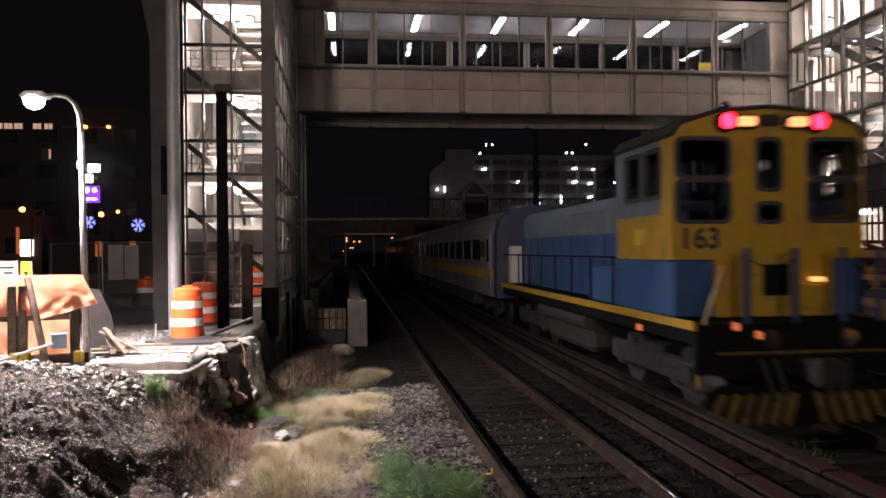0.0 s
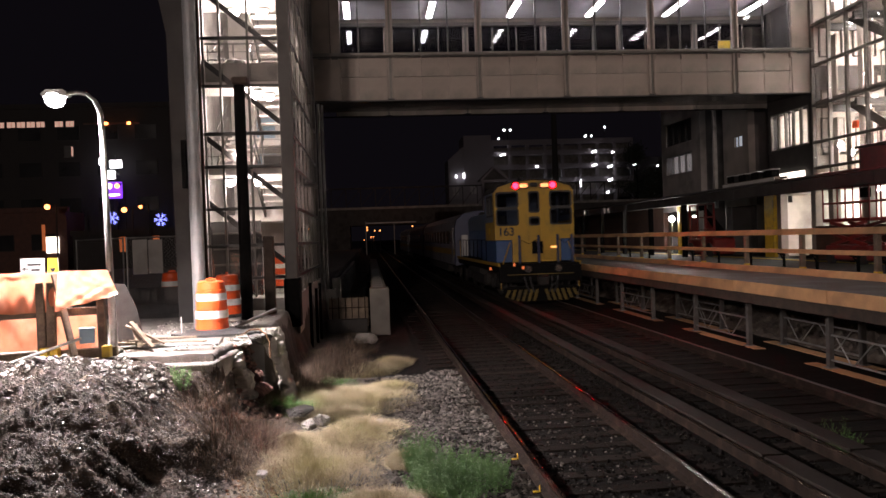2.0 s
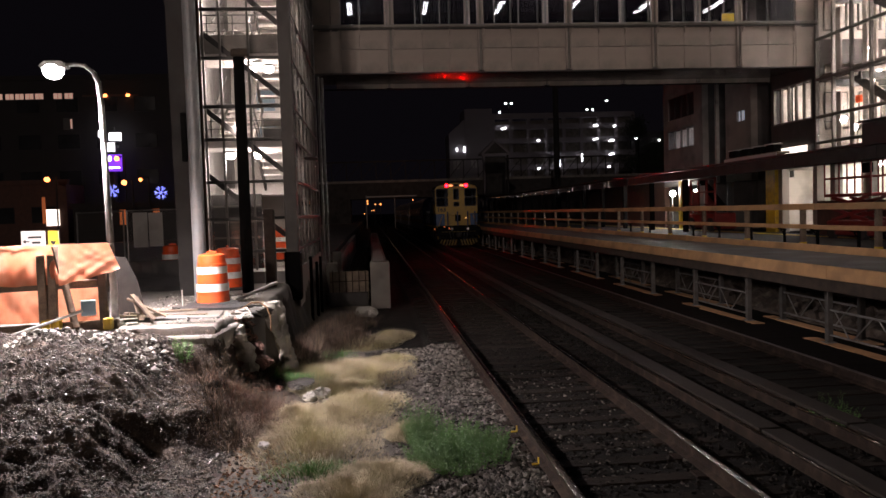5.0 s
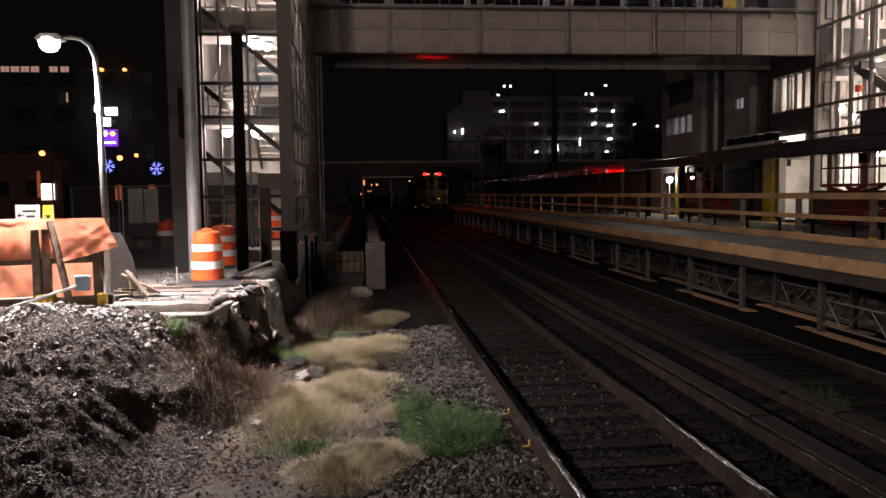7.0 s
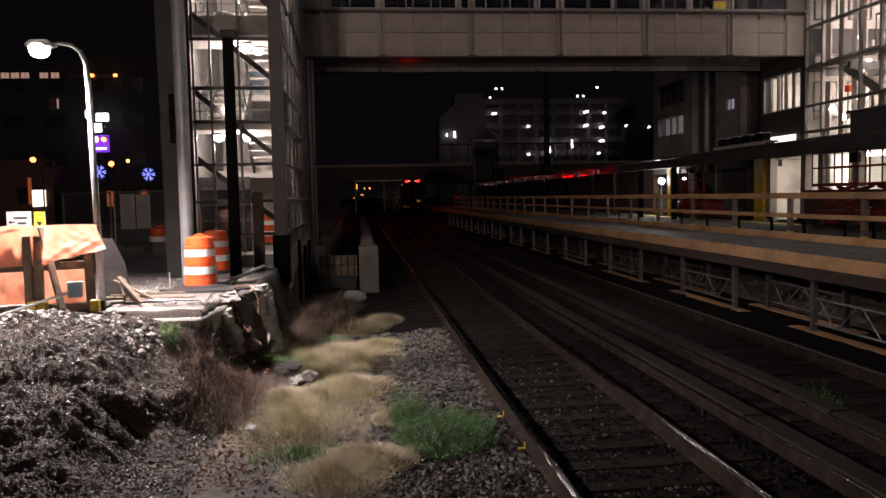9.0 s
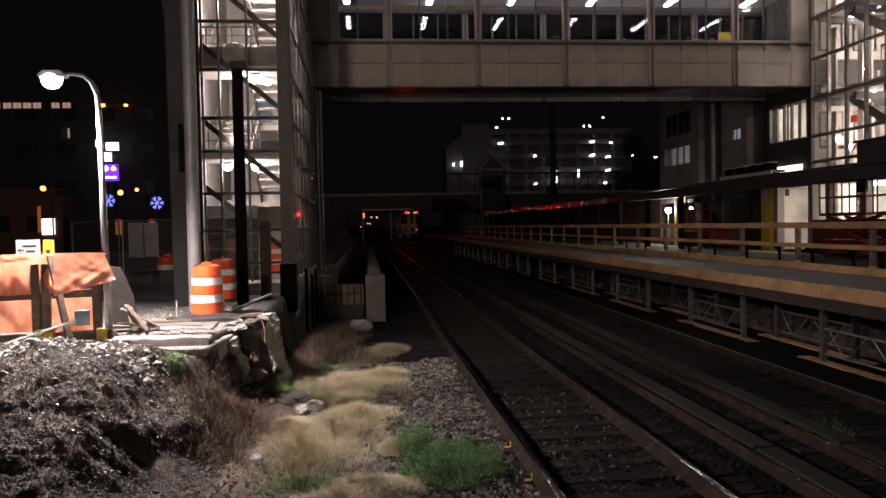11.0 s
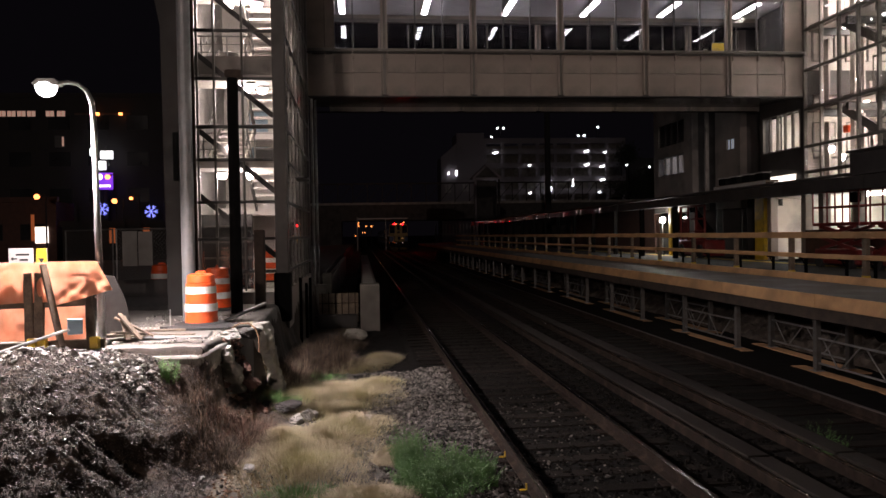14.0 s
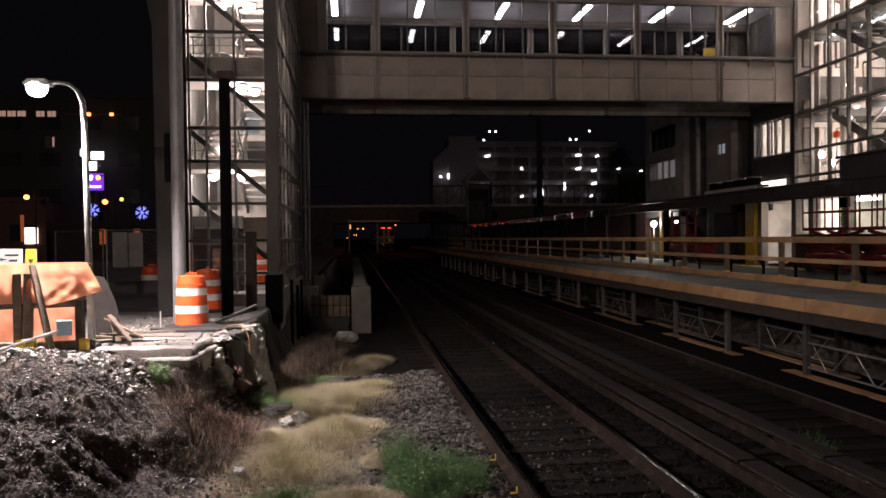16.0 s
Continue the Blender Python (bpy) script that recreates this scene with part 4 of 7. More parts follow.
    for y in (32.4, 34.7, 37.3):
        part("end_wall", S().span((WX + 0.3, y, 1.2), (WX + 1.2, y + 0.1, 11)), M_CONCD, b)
    for y0, y1, z0, z1, n in ((27.75, 30.45, 5.5, 6.85, 5), (38.3, 41.7, 5.4, 6.35, 4)):
        w = part("window", S().span((WX - 0.03, y0, z0 - 0.05), (WX + 0.1, y1, z0)).span((WX - 0.03, y0, z1), (WX + 0.1, y1, z1 + 0.05)), M_FRAME, b)
        for k in range(n + 1):
            y = y0 + (y1 - y0) * k / n
            part("mullion", S().span((WX - 0.02, y - 0.03, z0), (WX + 0.08, y + 0.03, z1)), M_FRAME, w)
        for k in range(n):
            ya, yb = y0 + (y1 - y0) * k / n, y0 + (y1 - y0) * (k + 1) / n
            part("pane", S().span((WX + 0.02, ya + 0.03, z0), (WX + 0.03, yb - 0.03, z1)), M_GLASS, w)
        part("room_wall", S().span((WX + 2.5, y0 - 0.4, z0 - 1), (WX + 2.6, y1 + 0.4, z1 + 1)), M_WHITE, b)
        part("room_ceiling", S().span((WX + 0.3, y0 - 0.4, z1 + 0.4), (WX + 2.6, y1 + 0.4, z1 + 0.5)), M_WHITE, b)
        part("room_floor", S().span((WX + 0.3, y0 - 0.4, z0 - 0.5), (WX + 2.6, y1 + 0.4, z0 - 0.4)), M_FLOOR, b)
        part("room_side", S().span((WX + 0.3, y1 + 0.3, z0 - 0.5), (WX + 2.6, y1 + 0.4, z1 + 0.5)), M_WHITE, b)
        part("room_side", S().span((WX + 0.3, y0 - 0.4, z0 - 0.5), (WX + 2.6, y0 - 0.3, z1 + 0.5)), M_WHITE, b)
        strong = y0 < 30
        l = thing("ceiling_light", pose(WX + 1.2, (y0 + y1) / 2, z1 + 0.34), "fluorescent fitting in an upstairs room", "ceiling light")
        part("tube", S().box((0, 0, 0), (0.5, 2.2, 0.05), bevel=0.01), G_WARM if strong else glow("dim_room_tube", (0.8, 0.85, 1.0), 9), l)
    # ground floor shop behind the platform
    part("shop_wall", S().span((WX, 27.45, 1.2), (WX + 0.2, 27.7, 3.7)), M_PANEL, b)
    part("shop_back", S().span((WX + 3.4, 13.5, 1.2), (WX + 3.5, 31.3, 3.7)), M_WHITE, b)
    part("shop_ceiling", S().span((WX + 0.2, 13.5, 3.68), (WX + 5.5, 31.3, 3.72)), M_WHITE, b)
    for y in (20.0, 22.2, 24.4, 26.4, 27.5, 29.95):
        part("pier", S().span((WX - 0.05, y - 0.14, 1.2), (WX + 0.25, y + 0.14, 3.7), bevel=0.01), M_PANEL, b)
    part("yellow_pier", S().span((WX - 0.12, 30.22, 1.2), (WX + 0.1, 30.98, 3.75), bevel=0.01), M_YELLOW, b, "yellow wrapped column")
    part("fascia_light", S().span((WX - 0.1, 28.0, 4.2), (WX - 0.04, 29.9, 4.5)), G_SHOP, b, "glowing white sign strip")
    for y in (28.8, 25.6, 23.2, 21.0):
        l = thing("ceiling_light", pose(WX + 1.4, y, 3.6), "bright fitting under the shop ceiling", "ceiling light", "shop lights")
        part("tube", S().box((0, 0, 0), (0.35, 1.3, 0.06), bevel=0.01), G_WARM, l)
    part("wall_notice", S().span((WX + 3.36, 28.9, 2.0), (WX + 3.39, 29.3, 2.5)), M_SIGNW, b)
    part("shop_side", S().span((WX + 0.2, 30.95, 1.2), (WX + 3.4, 31.05, 3.7)), M_WHITE, b)
    # dark panel added to hide the bright lower wall where clutter stands
    part("clutter_panel", S().span((WX - 0.09, 13.5, 1.2), (WX + 0.04, 27.3, 2.4)), M_BRICK, b, "dark panel standing in for clutter before the shop")
    part("cabinet", S().span((WX + 0.5, 27.9, 1.2), (WX + 1.2, 28.6, 2.6), bevel=0.02), M_BLACK, b)


build_station()


def build_canopy():
    c = thing("platform_canopy", pose(0, 0, 0), "dark steel platform canopy running along the station", "canopy", kind="structure")
    y = 8.0
    while y < 100:
        if y < 39:
            part("fascia_board", S().span((13.95, y + 0.004, 3.54), (14.12, y + 4.196, 3.92), bevel=0.012), M_COLUMN, c)
        else:
            # glossy old boards, each a little askew
            part("fascia_board", S().box((14.03, y + 2.1, 3.73), (0.09, 4.18, 0.38), Matrix.Rotation(radians(-2.6), 3, "Z"), bevel=0.012), M_GLOSSBEAM, c)
        y += 4.2
    part("roof_deck", S().span((13.9, 8, 3.94), (16.2, 95, 4.02)), M_DARKFRAME, c)
    y = 9.0
    while y < 95:
        part("rafter", S().span((14.15, y - 0.06, 3.7), (16.2, y + 0.06, 3.92)), M_DARKFRAME, c)
        if y > 30:
            part("canopy_post", S().span((14.0, y - 0.1, 1.2), (14.2, y + 0.1, 3.6), bevel=0.01), M_BLACK, c)
        y += 4.2


build_canopy()

# ---- train ----


def letters(text, size, depth, m, material, parent, name="number"):
    """Raised lettering from the built-in font, as a mesh."""
    cu = bpy.data.curves.new(name, "FONT")
    cu.body, cu.size, cu.extrude, cu.align_x, cu.align_y, cu.offset = text, size, depth, "CENTER", "CENTER", 0.012
    tmp = bpy.data.objects.new(name, cu)
    me = bpy.data.meshes.new_from_object(tmp)
    bpy.data.objects.remove(tmp)
    me.materials.clear()
    me.materials.append(material)
    ob = new(name, me)
    ob.parent = parent
    ob.matrix_local = m
    return ob


def bogie(parent, y, wheel_r=0.5):
    b = part("truck", S().span((-1.12, y - 1.7, 0.42), (-0.98, y + 1.7, 0.78), bevel=0.05).span((0.98, y - 1.7, 0.42), (1.12, y + 1.7, 0.78), bevel=0.05).span((-1.0, y - 0.25, 0.45), (1.0, y + 0.25, 0.85)), M_TRUCK, parent)
    for dy in (-1.2, 1.2):
        for x in (-0.75, 0.75):
            part("wheel", S().tube((x - 0.07, y + dy, wheel_r), (x + 0.07, y + dy, wheel_r), wheel_r, n=24), M_TRUCK, b)
            part("axle_box", S().box((x * 1.42, y + dy, wheel_r), (0.14, 0.34, 0.3), bevel=0.04), M_TRUCK, b)
            part("spring", S().tube((x * 1.42, y + dy * 0.55, 0.55), (x * 1.42, y + dy * 0.55, 0.9), 0.09, n=10), M_TRUCK, b)
    return b


def pane_in(parent, x, y, z, w, h, r=0.1):
    """A rounded window with its gasket in an end wall."""
    win = part("window", ring([(x + a, z + c) for a, c in rounded(w + 0.06, h + 0.06, r + 0.02)], [(x + a, z + c) for a, c in rounded(w - 0.06, h - 0.06, r)], y - 0.02, y + 0.03), M_RUBBER, parent)
    part("pane", S().prism([(x + a, z + c) for a, c in rounded(w - 0.05, h - 0.05, r)], y + 0.004, y + 0.01), M_GLASSD, win)
    return win


M_LOCOGLASS = mat("dark_cab_glass", (0.012, 0.012, 0.013), (0.007, 0.007, 0.008), 3, 0.08, 0, 0, 40, spec=0.9)


def stripes(parent, y):
    """Snow plough pilot with black and yellow slanting bars."""
    pil = part("pilot", S().prism([(-1.4, 0.52), (-1.3, 0.3), (-0.95, 0.07), (0.95, 0.07), (1.3, 0.3), (1.4, 0.52), (1.2, 0.62), (-1.2, 0.62)], y, y + 0.06), M_BLACK, parent)
    for side in (-1, 1):
        for k in range(6):
            x = side * (0.1 + k * 0.2)
            low = 0.09 + 0.22 * max(0.0, (abs(x) - 0.75) / 0.5)
            poly = [(x, 0.5), (x + side * 0.11, 0.5), (x + side * 0.24, low), (x + side * 0.13, low)]
            part("stripe", S().prism(poly if side > 0 else poly[::-1], y - 0.012, y + 0.001), M_SHADEYELLOW, pil)
    return pil


def build_locomotive():
    """Switcher seen cab end first. Its origin lies on the rails under the cab's end wall; y runs away from the camera."""
    L = thing("locomotive", pose(6.05, 10.8, 0), "yellow and blue diesel switcher with red marker lights", "locomotive")
    # deck and frame
    part("frame", S().span((-1.45, -0.75, 1.12), (1.45, 12.6, 1.42), bevel=0.03), M_BLACK, L)
    part("deck_edge", S().span((-1.5, -0.72, 1.34), (-1.45, 12.6, 1.46)).span((1.45, -0.72, 1.34), (1.5, 12.6, 1.46)), M_LYELLOW, L, "yellow stripe along the running board")
    # cab: end walls with real openings, side walls, arched roof shell
    arch = [(-1.475, 4.06), (-1.34, 4.24), (-0.8, 4.41), (0, 4.48), (0.8, 4.41), (1.34, 4.24), (1.475, 4.06)]

    def end_wall(y0, y1):
        w = S()
        for x0, z0, x1, z1 in ((-1.475, 2.28, 1.475, 2.82), (-1.475, 2.82, -1.4, 4.03), (1.4, 2.82, 1.475, 4.03), (-0.6, 2.82, -0.2, 4.03), (0.2, 2.82, 0.6, 4.03),
                               (-0.2, 3.1, 0.2, 3.27), (-1.4, 3.42, -0.6, 3.46), (0.6, 3.42, 1.4, 3.46)):
            w.span((x0, y0, z0), (x1, y1, z1))
        return w.prism([(-1.475, 4.03)] + arch + [(1.475, 4.03)], y0, y1)

    cab = part("cab", end_wall(0, 0.05), M_LYELLOW, L)
    part("rear_wall", end_wall(2.3, 2.35), M_LGREY, cab, "dull grey rear cab wall")
    part("roof", S().prism([(x * 1.02, z + 0.03) for x, z in arch] + [(x, z - 0.02) for x, z in arch[::-1]], -0.08, 2.45), M_TRUCK, cab, "grimy arched roof")
    for side in (-1, 1):
        x0, x1 = side * 1.475, side * 1.43
        part("side_panel", S().span((x0, 0.05, 2.28), (x1, 2.3, 2.95)).span((x0, 0.05, 2.95), (x1, 0.4, 4.06)), M_LYELLOW, cab)
        part("side_panel", S().span((x0, 0.4, 2.95), (x1, 2.3, 3.2)).span((x0, 0.4, 3.92), (x1, 2.3, 4.06)).span((x0, 1.05, 3.2), (x1, 1.2, 3.92)).span((x0, 1.85, 3.2), (x1, 2.3, 3.92)), M_LGREY, cab, "dull grey upper cab side")
        for y in (0.725, 1.525):
            w = part("window", ring([(y + a, 3.56 + c) for a, c in rounded(0.72, 0.78, 0.06)], [(y + a, 3.56 + c) for a, c in rounded(0.58, 0.64, 0.05)], side * 1.495, side * 1.42, "x"), M_RUBBER, cab)
            part("pane", S().prism([(y + a, 3.56 + c) for a, c in rounded(0.6, 0.66, 0.05)], side * 1.455, side * 1.449, "x"), M_GLASSD, w)
    part("cab_floor", S().span((-1.43, 0.05, 2.3), (1.43, 2.3, 2.34)), M_TRUCK, cab)
    part("control_stand", S().span((0.1, 1.2, 2.34), (0.6, 1.7, 3.15), bevel=0.04), M_TRUCK, cab)
    for x in (-1.0, 0.95):
        part("cab_seat", S().box((x, 1.3, 2.7), (0.42, 0.42, 0.1), bevel=0.03).box((x, 1.52, 2.98), (0.4, 0.08, 0.5), bevel=0.03).tube((x, 1.3, 2.34), (x, 1.3, 2.66), 0.06, n=8), M_RUBBER, cab)
    part("nose_wall", S().span((-0.85, -0.02, 1.45), (0.95, 0.05, 2.3)), M_LYELLOW, cab)
    part("side_box", S().span((-1.46, -0.01, 1.46), (-0.86, 2.35, 2.27), bevel=0.02), M_LBLUE, cab, "blue lower cab corner")
    part("side_box", S().span((0.96, -0.01, 1.46), (1.46, 2.35, 2.27), bevel=0.02), M_LBLUE, cab, "blue lower cab corner")
    part("crest", S().span((-1.485, 0.95, 2.5), (-1.476, 1.45, 2.75)), M_YELLOW, cab, "faded lettering panel on the cab side")
    # end windows: tall pairs at the sides, a door light in the middle
    for y in (0.0, 2.35):
        for x in (-1.0, 1.0):
            pane_in(cab, x, y, 3.74, 0.8, 0.56)
            pane_in(cab, x, y, 3.12, 0.8, 0.6)
        pane_in(cab, 0, y, 3.65, 0.38, 0.74)
        pane_in(cab, 0, y, 2.95, 0.4, 0.28)
    letters("163", 0.46, 0.006, pose(-1.06, -0.012, 2.57, 90, 0, 0) @ Matrix.Scale(0.9, 4), M_INK, cab)
    for x in (-0.23, 0.23):
        part("door_post", S().span((x - 0.02, -0.025, 1.5), (x + 0.02, 0.0, 4.02), bevel=0.006), M_LYELLOW, cab)
    # louvre, latch and marker light on the lower wall
    part("louvre", S().span((-0.12, -0.05, 1.75), (0.28, -0.02, 2.2)), M_BLACK, cab)
    part("marker_plate", S().span((0.3, -0.06, 1.55), (0.9, -0.02, 1.9), bevel=0.02), M_LYELLOW, cab)
    part("step_light", S().box((0.68, -0.09, 1.98), (0.22, 0.05, 0.07), bevel=0.015), glow("amber_step_lamp", (1.0, 0.5, 0.15), 1.3), cab, "small glowing amber lamp")
    # roof light bar
    for x in (-0.69, 0.69):
        m = part("marker_lamp", S().tube((x, -0.12, 4.25), (x, 0.02, 4.25), 0.15, n=16), M_TRUCK, cab)
        # open tube added round the lens to limit the red spill
        part("hood", S().tube((x, -0.2, 4.25), (x, -0.12, 4.25), 0.132, n=20, caps=False).tube((x, -0.2, 4.25), (x, -0.12, 4.25), 0.12, n=20, caps=False), M_BLACK, m)
        part("lens", S().tube((x, -0.135, 4.25), (x, -0.121, 4.25), 0.115, n=20), G_REDLIGHT, m, "glowing red lens")
        nb = part("number_board", S().box((x * 0.57, -0.06, 4.25), (0.36, 0.12, 0.2), bevel=0.03), M_TRUCK, cab)
        part("face", S().prism([(x * 0.57 + a, 4.25 + c) for a, c in rounded(0.3, 0.14, 0.05)], -0.13, -0.121), G_NUMBER, nb, "lit amber number board")
    part("headlight", S().box((0, -0.05, 4.28), (0.3, 0.12, 0.16), bevel=0.03), M_TRUCK, cab)
    # end platform: rails, steps, coupler, hoses, pilot
    for x in (-0.72, -0.02, 0.68, 1.2):
        part("handrail", S().box((x, -0.7, 1.93), (0.09, 0.06, 1.02), bevel=0.015), M_NAVY, L, "dark blue end railing post")
    for x0, x1 in ((-0.72, -0.02), (0.68, 1.2)):
        part("chain", S().tube((x0, -0.7, 2.3), ((x0 + x1) / 2, -0.7, 2.12), 0.01, n=6).tube(((x0 + x1) / 2, -0.7, 2.12), (x1, -0.7, 2.3), 0.01, n=6), M_BLACK, L)
    # small glowing boxes standing in for orange glints on the underframe
    amber = glow("orange_glint_glow", (1.0, 0.22, 0.06), 0.5)
    for x, y, z in ((-0.96, -0.82, 1.4), (-0.64, -0.82, 1.28), (-1.49, 1.3, 1.2)):
        m = part("side_lamp", S().box((x, y, z), (0.12, 0.06, 0.14), bevel=0.015), M_TRUCK, L)
        part("lens", S().box((x, y - 0.035, z), (0.08, 0.02, 0.1), bevel=0.006), amber, m, "small glowing face of an orange glint")
    for side in (-1, 1):
        part("grab_rail", S().tube((side * 1.42, -0.68, 1.2), (side * 1.05, -0.68, 2.2), 0.02, n=8).tube((side * 1.42, -0.68, 0.55), (side * 1.42, -0.68, 1.2), 0.02, n=8), M_LYELLOW, L, "yellow slanting grab rail")
        part("step", S().span((side * 1.05, -0.72, 0.5), (side * 1.5, -0.1, 0.53)).span((side * 1.05, -0.72, 0.85), (side * 1.5, -0.2, 0.88)).span((side * 1.04, -0.72, 0.5), (side * 1.06, -0.1, 1.3)), M_TRUCK, L)
        d = part("ditch_light", S().tube((side * 0.55 + 0.1, -0.86, 1.22), (side * 0.55 + 0.1, -0.72, 1.22), 0.13, n=16), M_TRUCK, L)
        part("lens", S().tube((side * 0.55 + 0.1, -0.875, 1.22), (side * 0.55 + 0.1, -0.861, 1.22), 0.11, n=16), M_RAILHEAD, d, "unlit glass lens")
    part("buffer_beam", S().span((-1.5, -0.8, 0.75), (1.5, -0.68, 1.34), bevel=0.02), M_BLACK, L)
    part("chevron_rail", S().span((-1.2, -0.815, 1.02), (1.2, -0.805, 1.05)), M_SHADEYELLOW, L)
    part("coupler", S().span((-0.14, -1.35, 0.68), (0.14, -0.7, 0.98), bevel=0.05).span((-0.22, -1.5, 0.66), (0.18, -1.28, 1.02), bevel=0.06), M_TRUCK, L)
    for x in (-0.6, -0.4, 0.4, 0.62):
        part("air_hose", S().tube((x, -0.83, 0.95), (x * 0.9, -0.95, 0.62), 0.03, n=8).tube((x * 0.9, -0.95, 0.62), (x * 0.7, -0.9, 0.4), 0.03, n=8), M_RUBBER, L)
    stripes(L, -0.88)
    # engine hood
    part("hood", S().prism([(-0.95, 1.46), (-0.95, 3.25), (-0.8, 3.45), (0.8, 3.45), (0.95, 3.25), (0.95, 1.46)], 2.4, 11.9), M_LBLUE, L)
    part("hood_top", S().prism([(-0.962, 2.75), (-0.962, 3.25), (-0.81, 3.462), (0.81, 3.462), (0.962, 3.25), (0.962, 2.75)], 2.6, 11.8), M_LGREY, L, "dull grey blue hood top")
    for k in range(11):
        part("hood_door", S().span((-0.975, 2.9 + k * 0.8, 1.6), (-0.951, 3.6 + k * 0.8, 2.7), bevel=0.008), M_LBLUE, L)
        part("hood_door", S().span((0.951, 2.9 + k * 0.8, 1.6), (0.975, 3.6 + k * 0.8, 2.7), bevel=0.008), M_LBLUE, L)
    for y in (5.0, 7.4):
        part("exhaust_stack", S().lathe([(0.2, 0), (0.2, 0.4), (0.16, 0.42)], 14, (0, y, 3.45)), M_TRUCK, L)
    part("fan_hatch", S().lathe([(0.6, 0), (0.6, 0.15), (0.5, 0.2)], 20, (0, 10.3, 3.45)), M_TRUCK, L)
    part("horn", S().tube((-0.35, 1.2, 4.52), (-0.35, 0.6, 4.6), 0.03, 0.08, n=10), M_RAILHEAD, L)
    part("battery_box", S().span((-1.4, 2.6, 1.46), (-0.98, 4.2, 2.1), bevel=0.03), M_LBLUE, L)
    for k in range(8):
        y = 2.7 + k * 1.3
        part("stanchion", S().tube((-1.42, y, 1.42), (-1.42, y, 2.3), 0.018, n=6), M_LYELLOW if k == 7 else M_BLACK, L)
        part("stanchion", S().tube((1.42, y, 1.42), (1.42, y, 2.3), 0.018, n=6), M_BLACK, L)
    part("side_rail", S().tube((-1.42, 2.4, 2.3), (-1.42, 12.4, 2.3), 0.02, n=6), M_BLACK, L)
    part("side_rail", S().tube((1.42, 2.4, 2.3), (1.42, 12.4, 2.3), 0.02, n=6), M_BLACK, L)
    part("end_box", S().span((-1.3, 12.0, 1.46), (-0.98, 12.4, 2.55), bevel=0.02), M_SIGNW, L, "white box at the hood end")
    part("fuel_tank", S().span((-1.25, 4.6, 0.35), (1.25, 8.0, 1.1), bevel=0.12), M_TRUCK, L)
    part("air_tank", S().tube((-1.3, 4.4, 1.0), (-1.3, 8.2, 1.0), 0.16, n=12), M_TRUCK, L)
    bogie(L, 2.0)
    bogie(L, 10.2)
    return L


def build_coach(y):
    C = thing("passenger_coach", pose(6.05, y, 0), "grey passenger coach with a yellow stripe and dark blue end", "railway coach", "coaches")
    ln = 25.2
    prof = [(-1.52, 0.95), (-1.52, 2.9), (-1.42, 3.35), (-1.05, 3.68), (-0.4, 3.82), (0.4, 3.82), (1.05, 3.68), (1.42, 3.35), (1.52, 2.9), (1.52, 0.95)]
    part("body", S().prism(prof, 0.5, ln - 0.5), M_COACH, C)
    for y0 in (0.0, ln - 0.52):
        part("end_cap", S().prism([(a * 1.005, c + 0.005) for a, c in prof], y0, y0 + 0.52), M_NAVY, C, "dark blue coach end")
    part("yellow_stripe", S().span((-1.532, 0.55, 1.5), (-1.52, ln - 0.55, 1.82)), M_LYELLOW, C)
    part("diaphragm", S().span((-0.55, -0.4, 1.1), (0.55, 0, 3.3), bevel=0.05), M_RUBBER, C)
    for k in range(9):
        yy = 3.9 + k * 2.2
        w = part("window", S().prism([(yy + a, 2.45 + c) for a, c in rounded(1.7, 0.75, 0.12)], -1.535, -1.518, "x"), M_RUBBER, C)
        part("pane", S().prism([(yy + a, 2.45 + c) for a, c in rounded(1.62, 0.67, 0.1)], -1.542, -1.534, "x"), M_LOCOGLASS, w)
    for yy in (1.6, ln - 1.6):
        d = part("door", S().span((-1.535, yy - 0.45, 1.05), (-1.515, yy + 0.45, 3.0), bevel=0.006), M_COACH, C)
        part("door_pane", S().span((-1.542, yy - 0.22, 2.05), (-1.534, yy + 0.22, 2.8)), M_LOCOGLASS, d)
        part("grille", S().span((-1.534, yy + 0.7, 2.2), (-1.519, yy + 1.5, 2.75)), M_TRUCK, C)
    part("skirt", S().span((-1.4, 5.5, 0.4), (1.4, ln - 5.5, 0.95), bevel=0.06), M_TRUCK, C)
    bogie(C, 3.2, 0.45)
    bogie(C, ln - 3.2, 0.45)
    return C


locomotive = build_locomotive()
coach = build_coach(10.8 + 13.1)
coaches = [coach] + [copy_thing(coach, pose(6.05, 10.8 + 13.1 + 25.6 * k, 0)) for k in (1, 2)]

# ---- work site beside the track ----


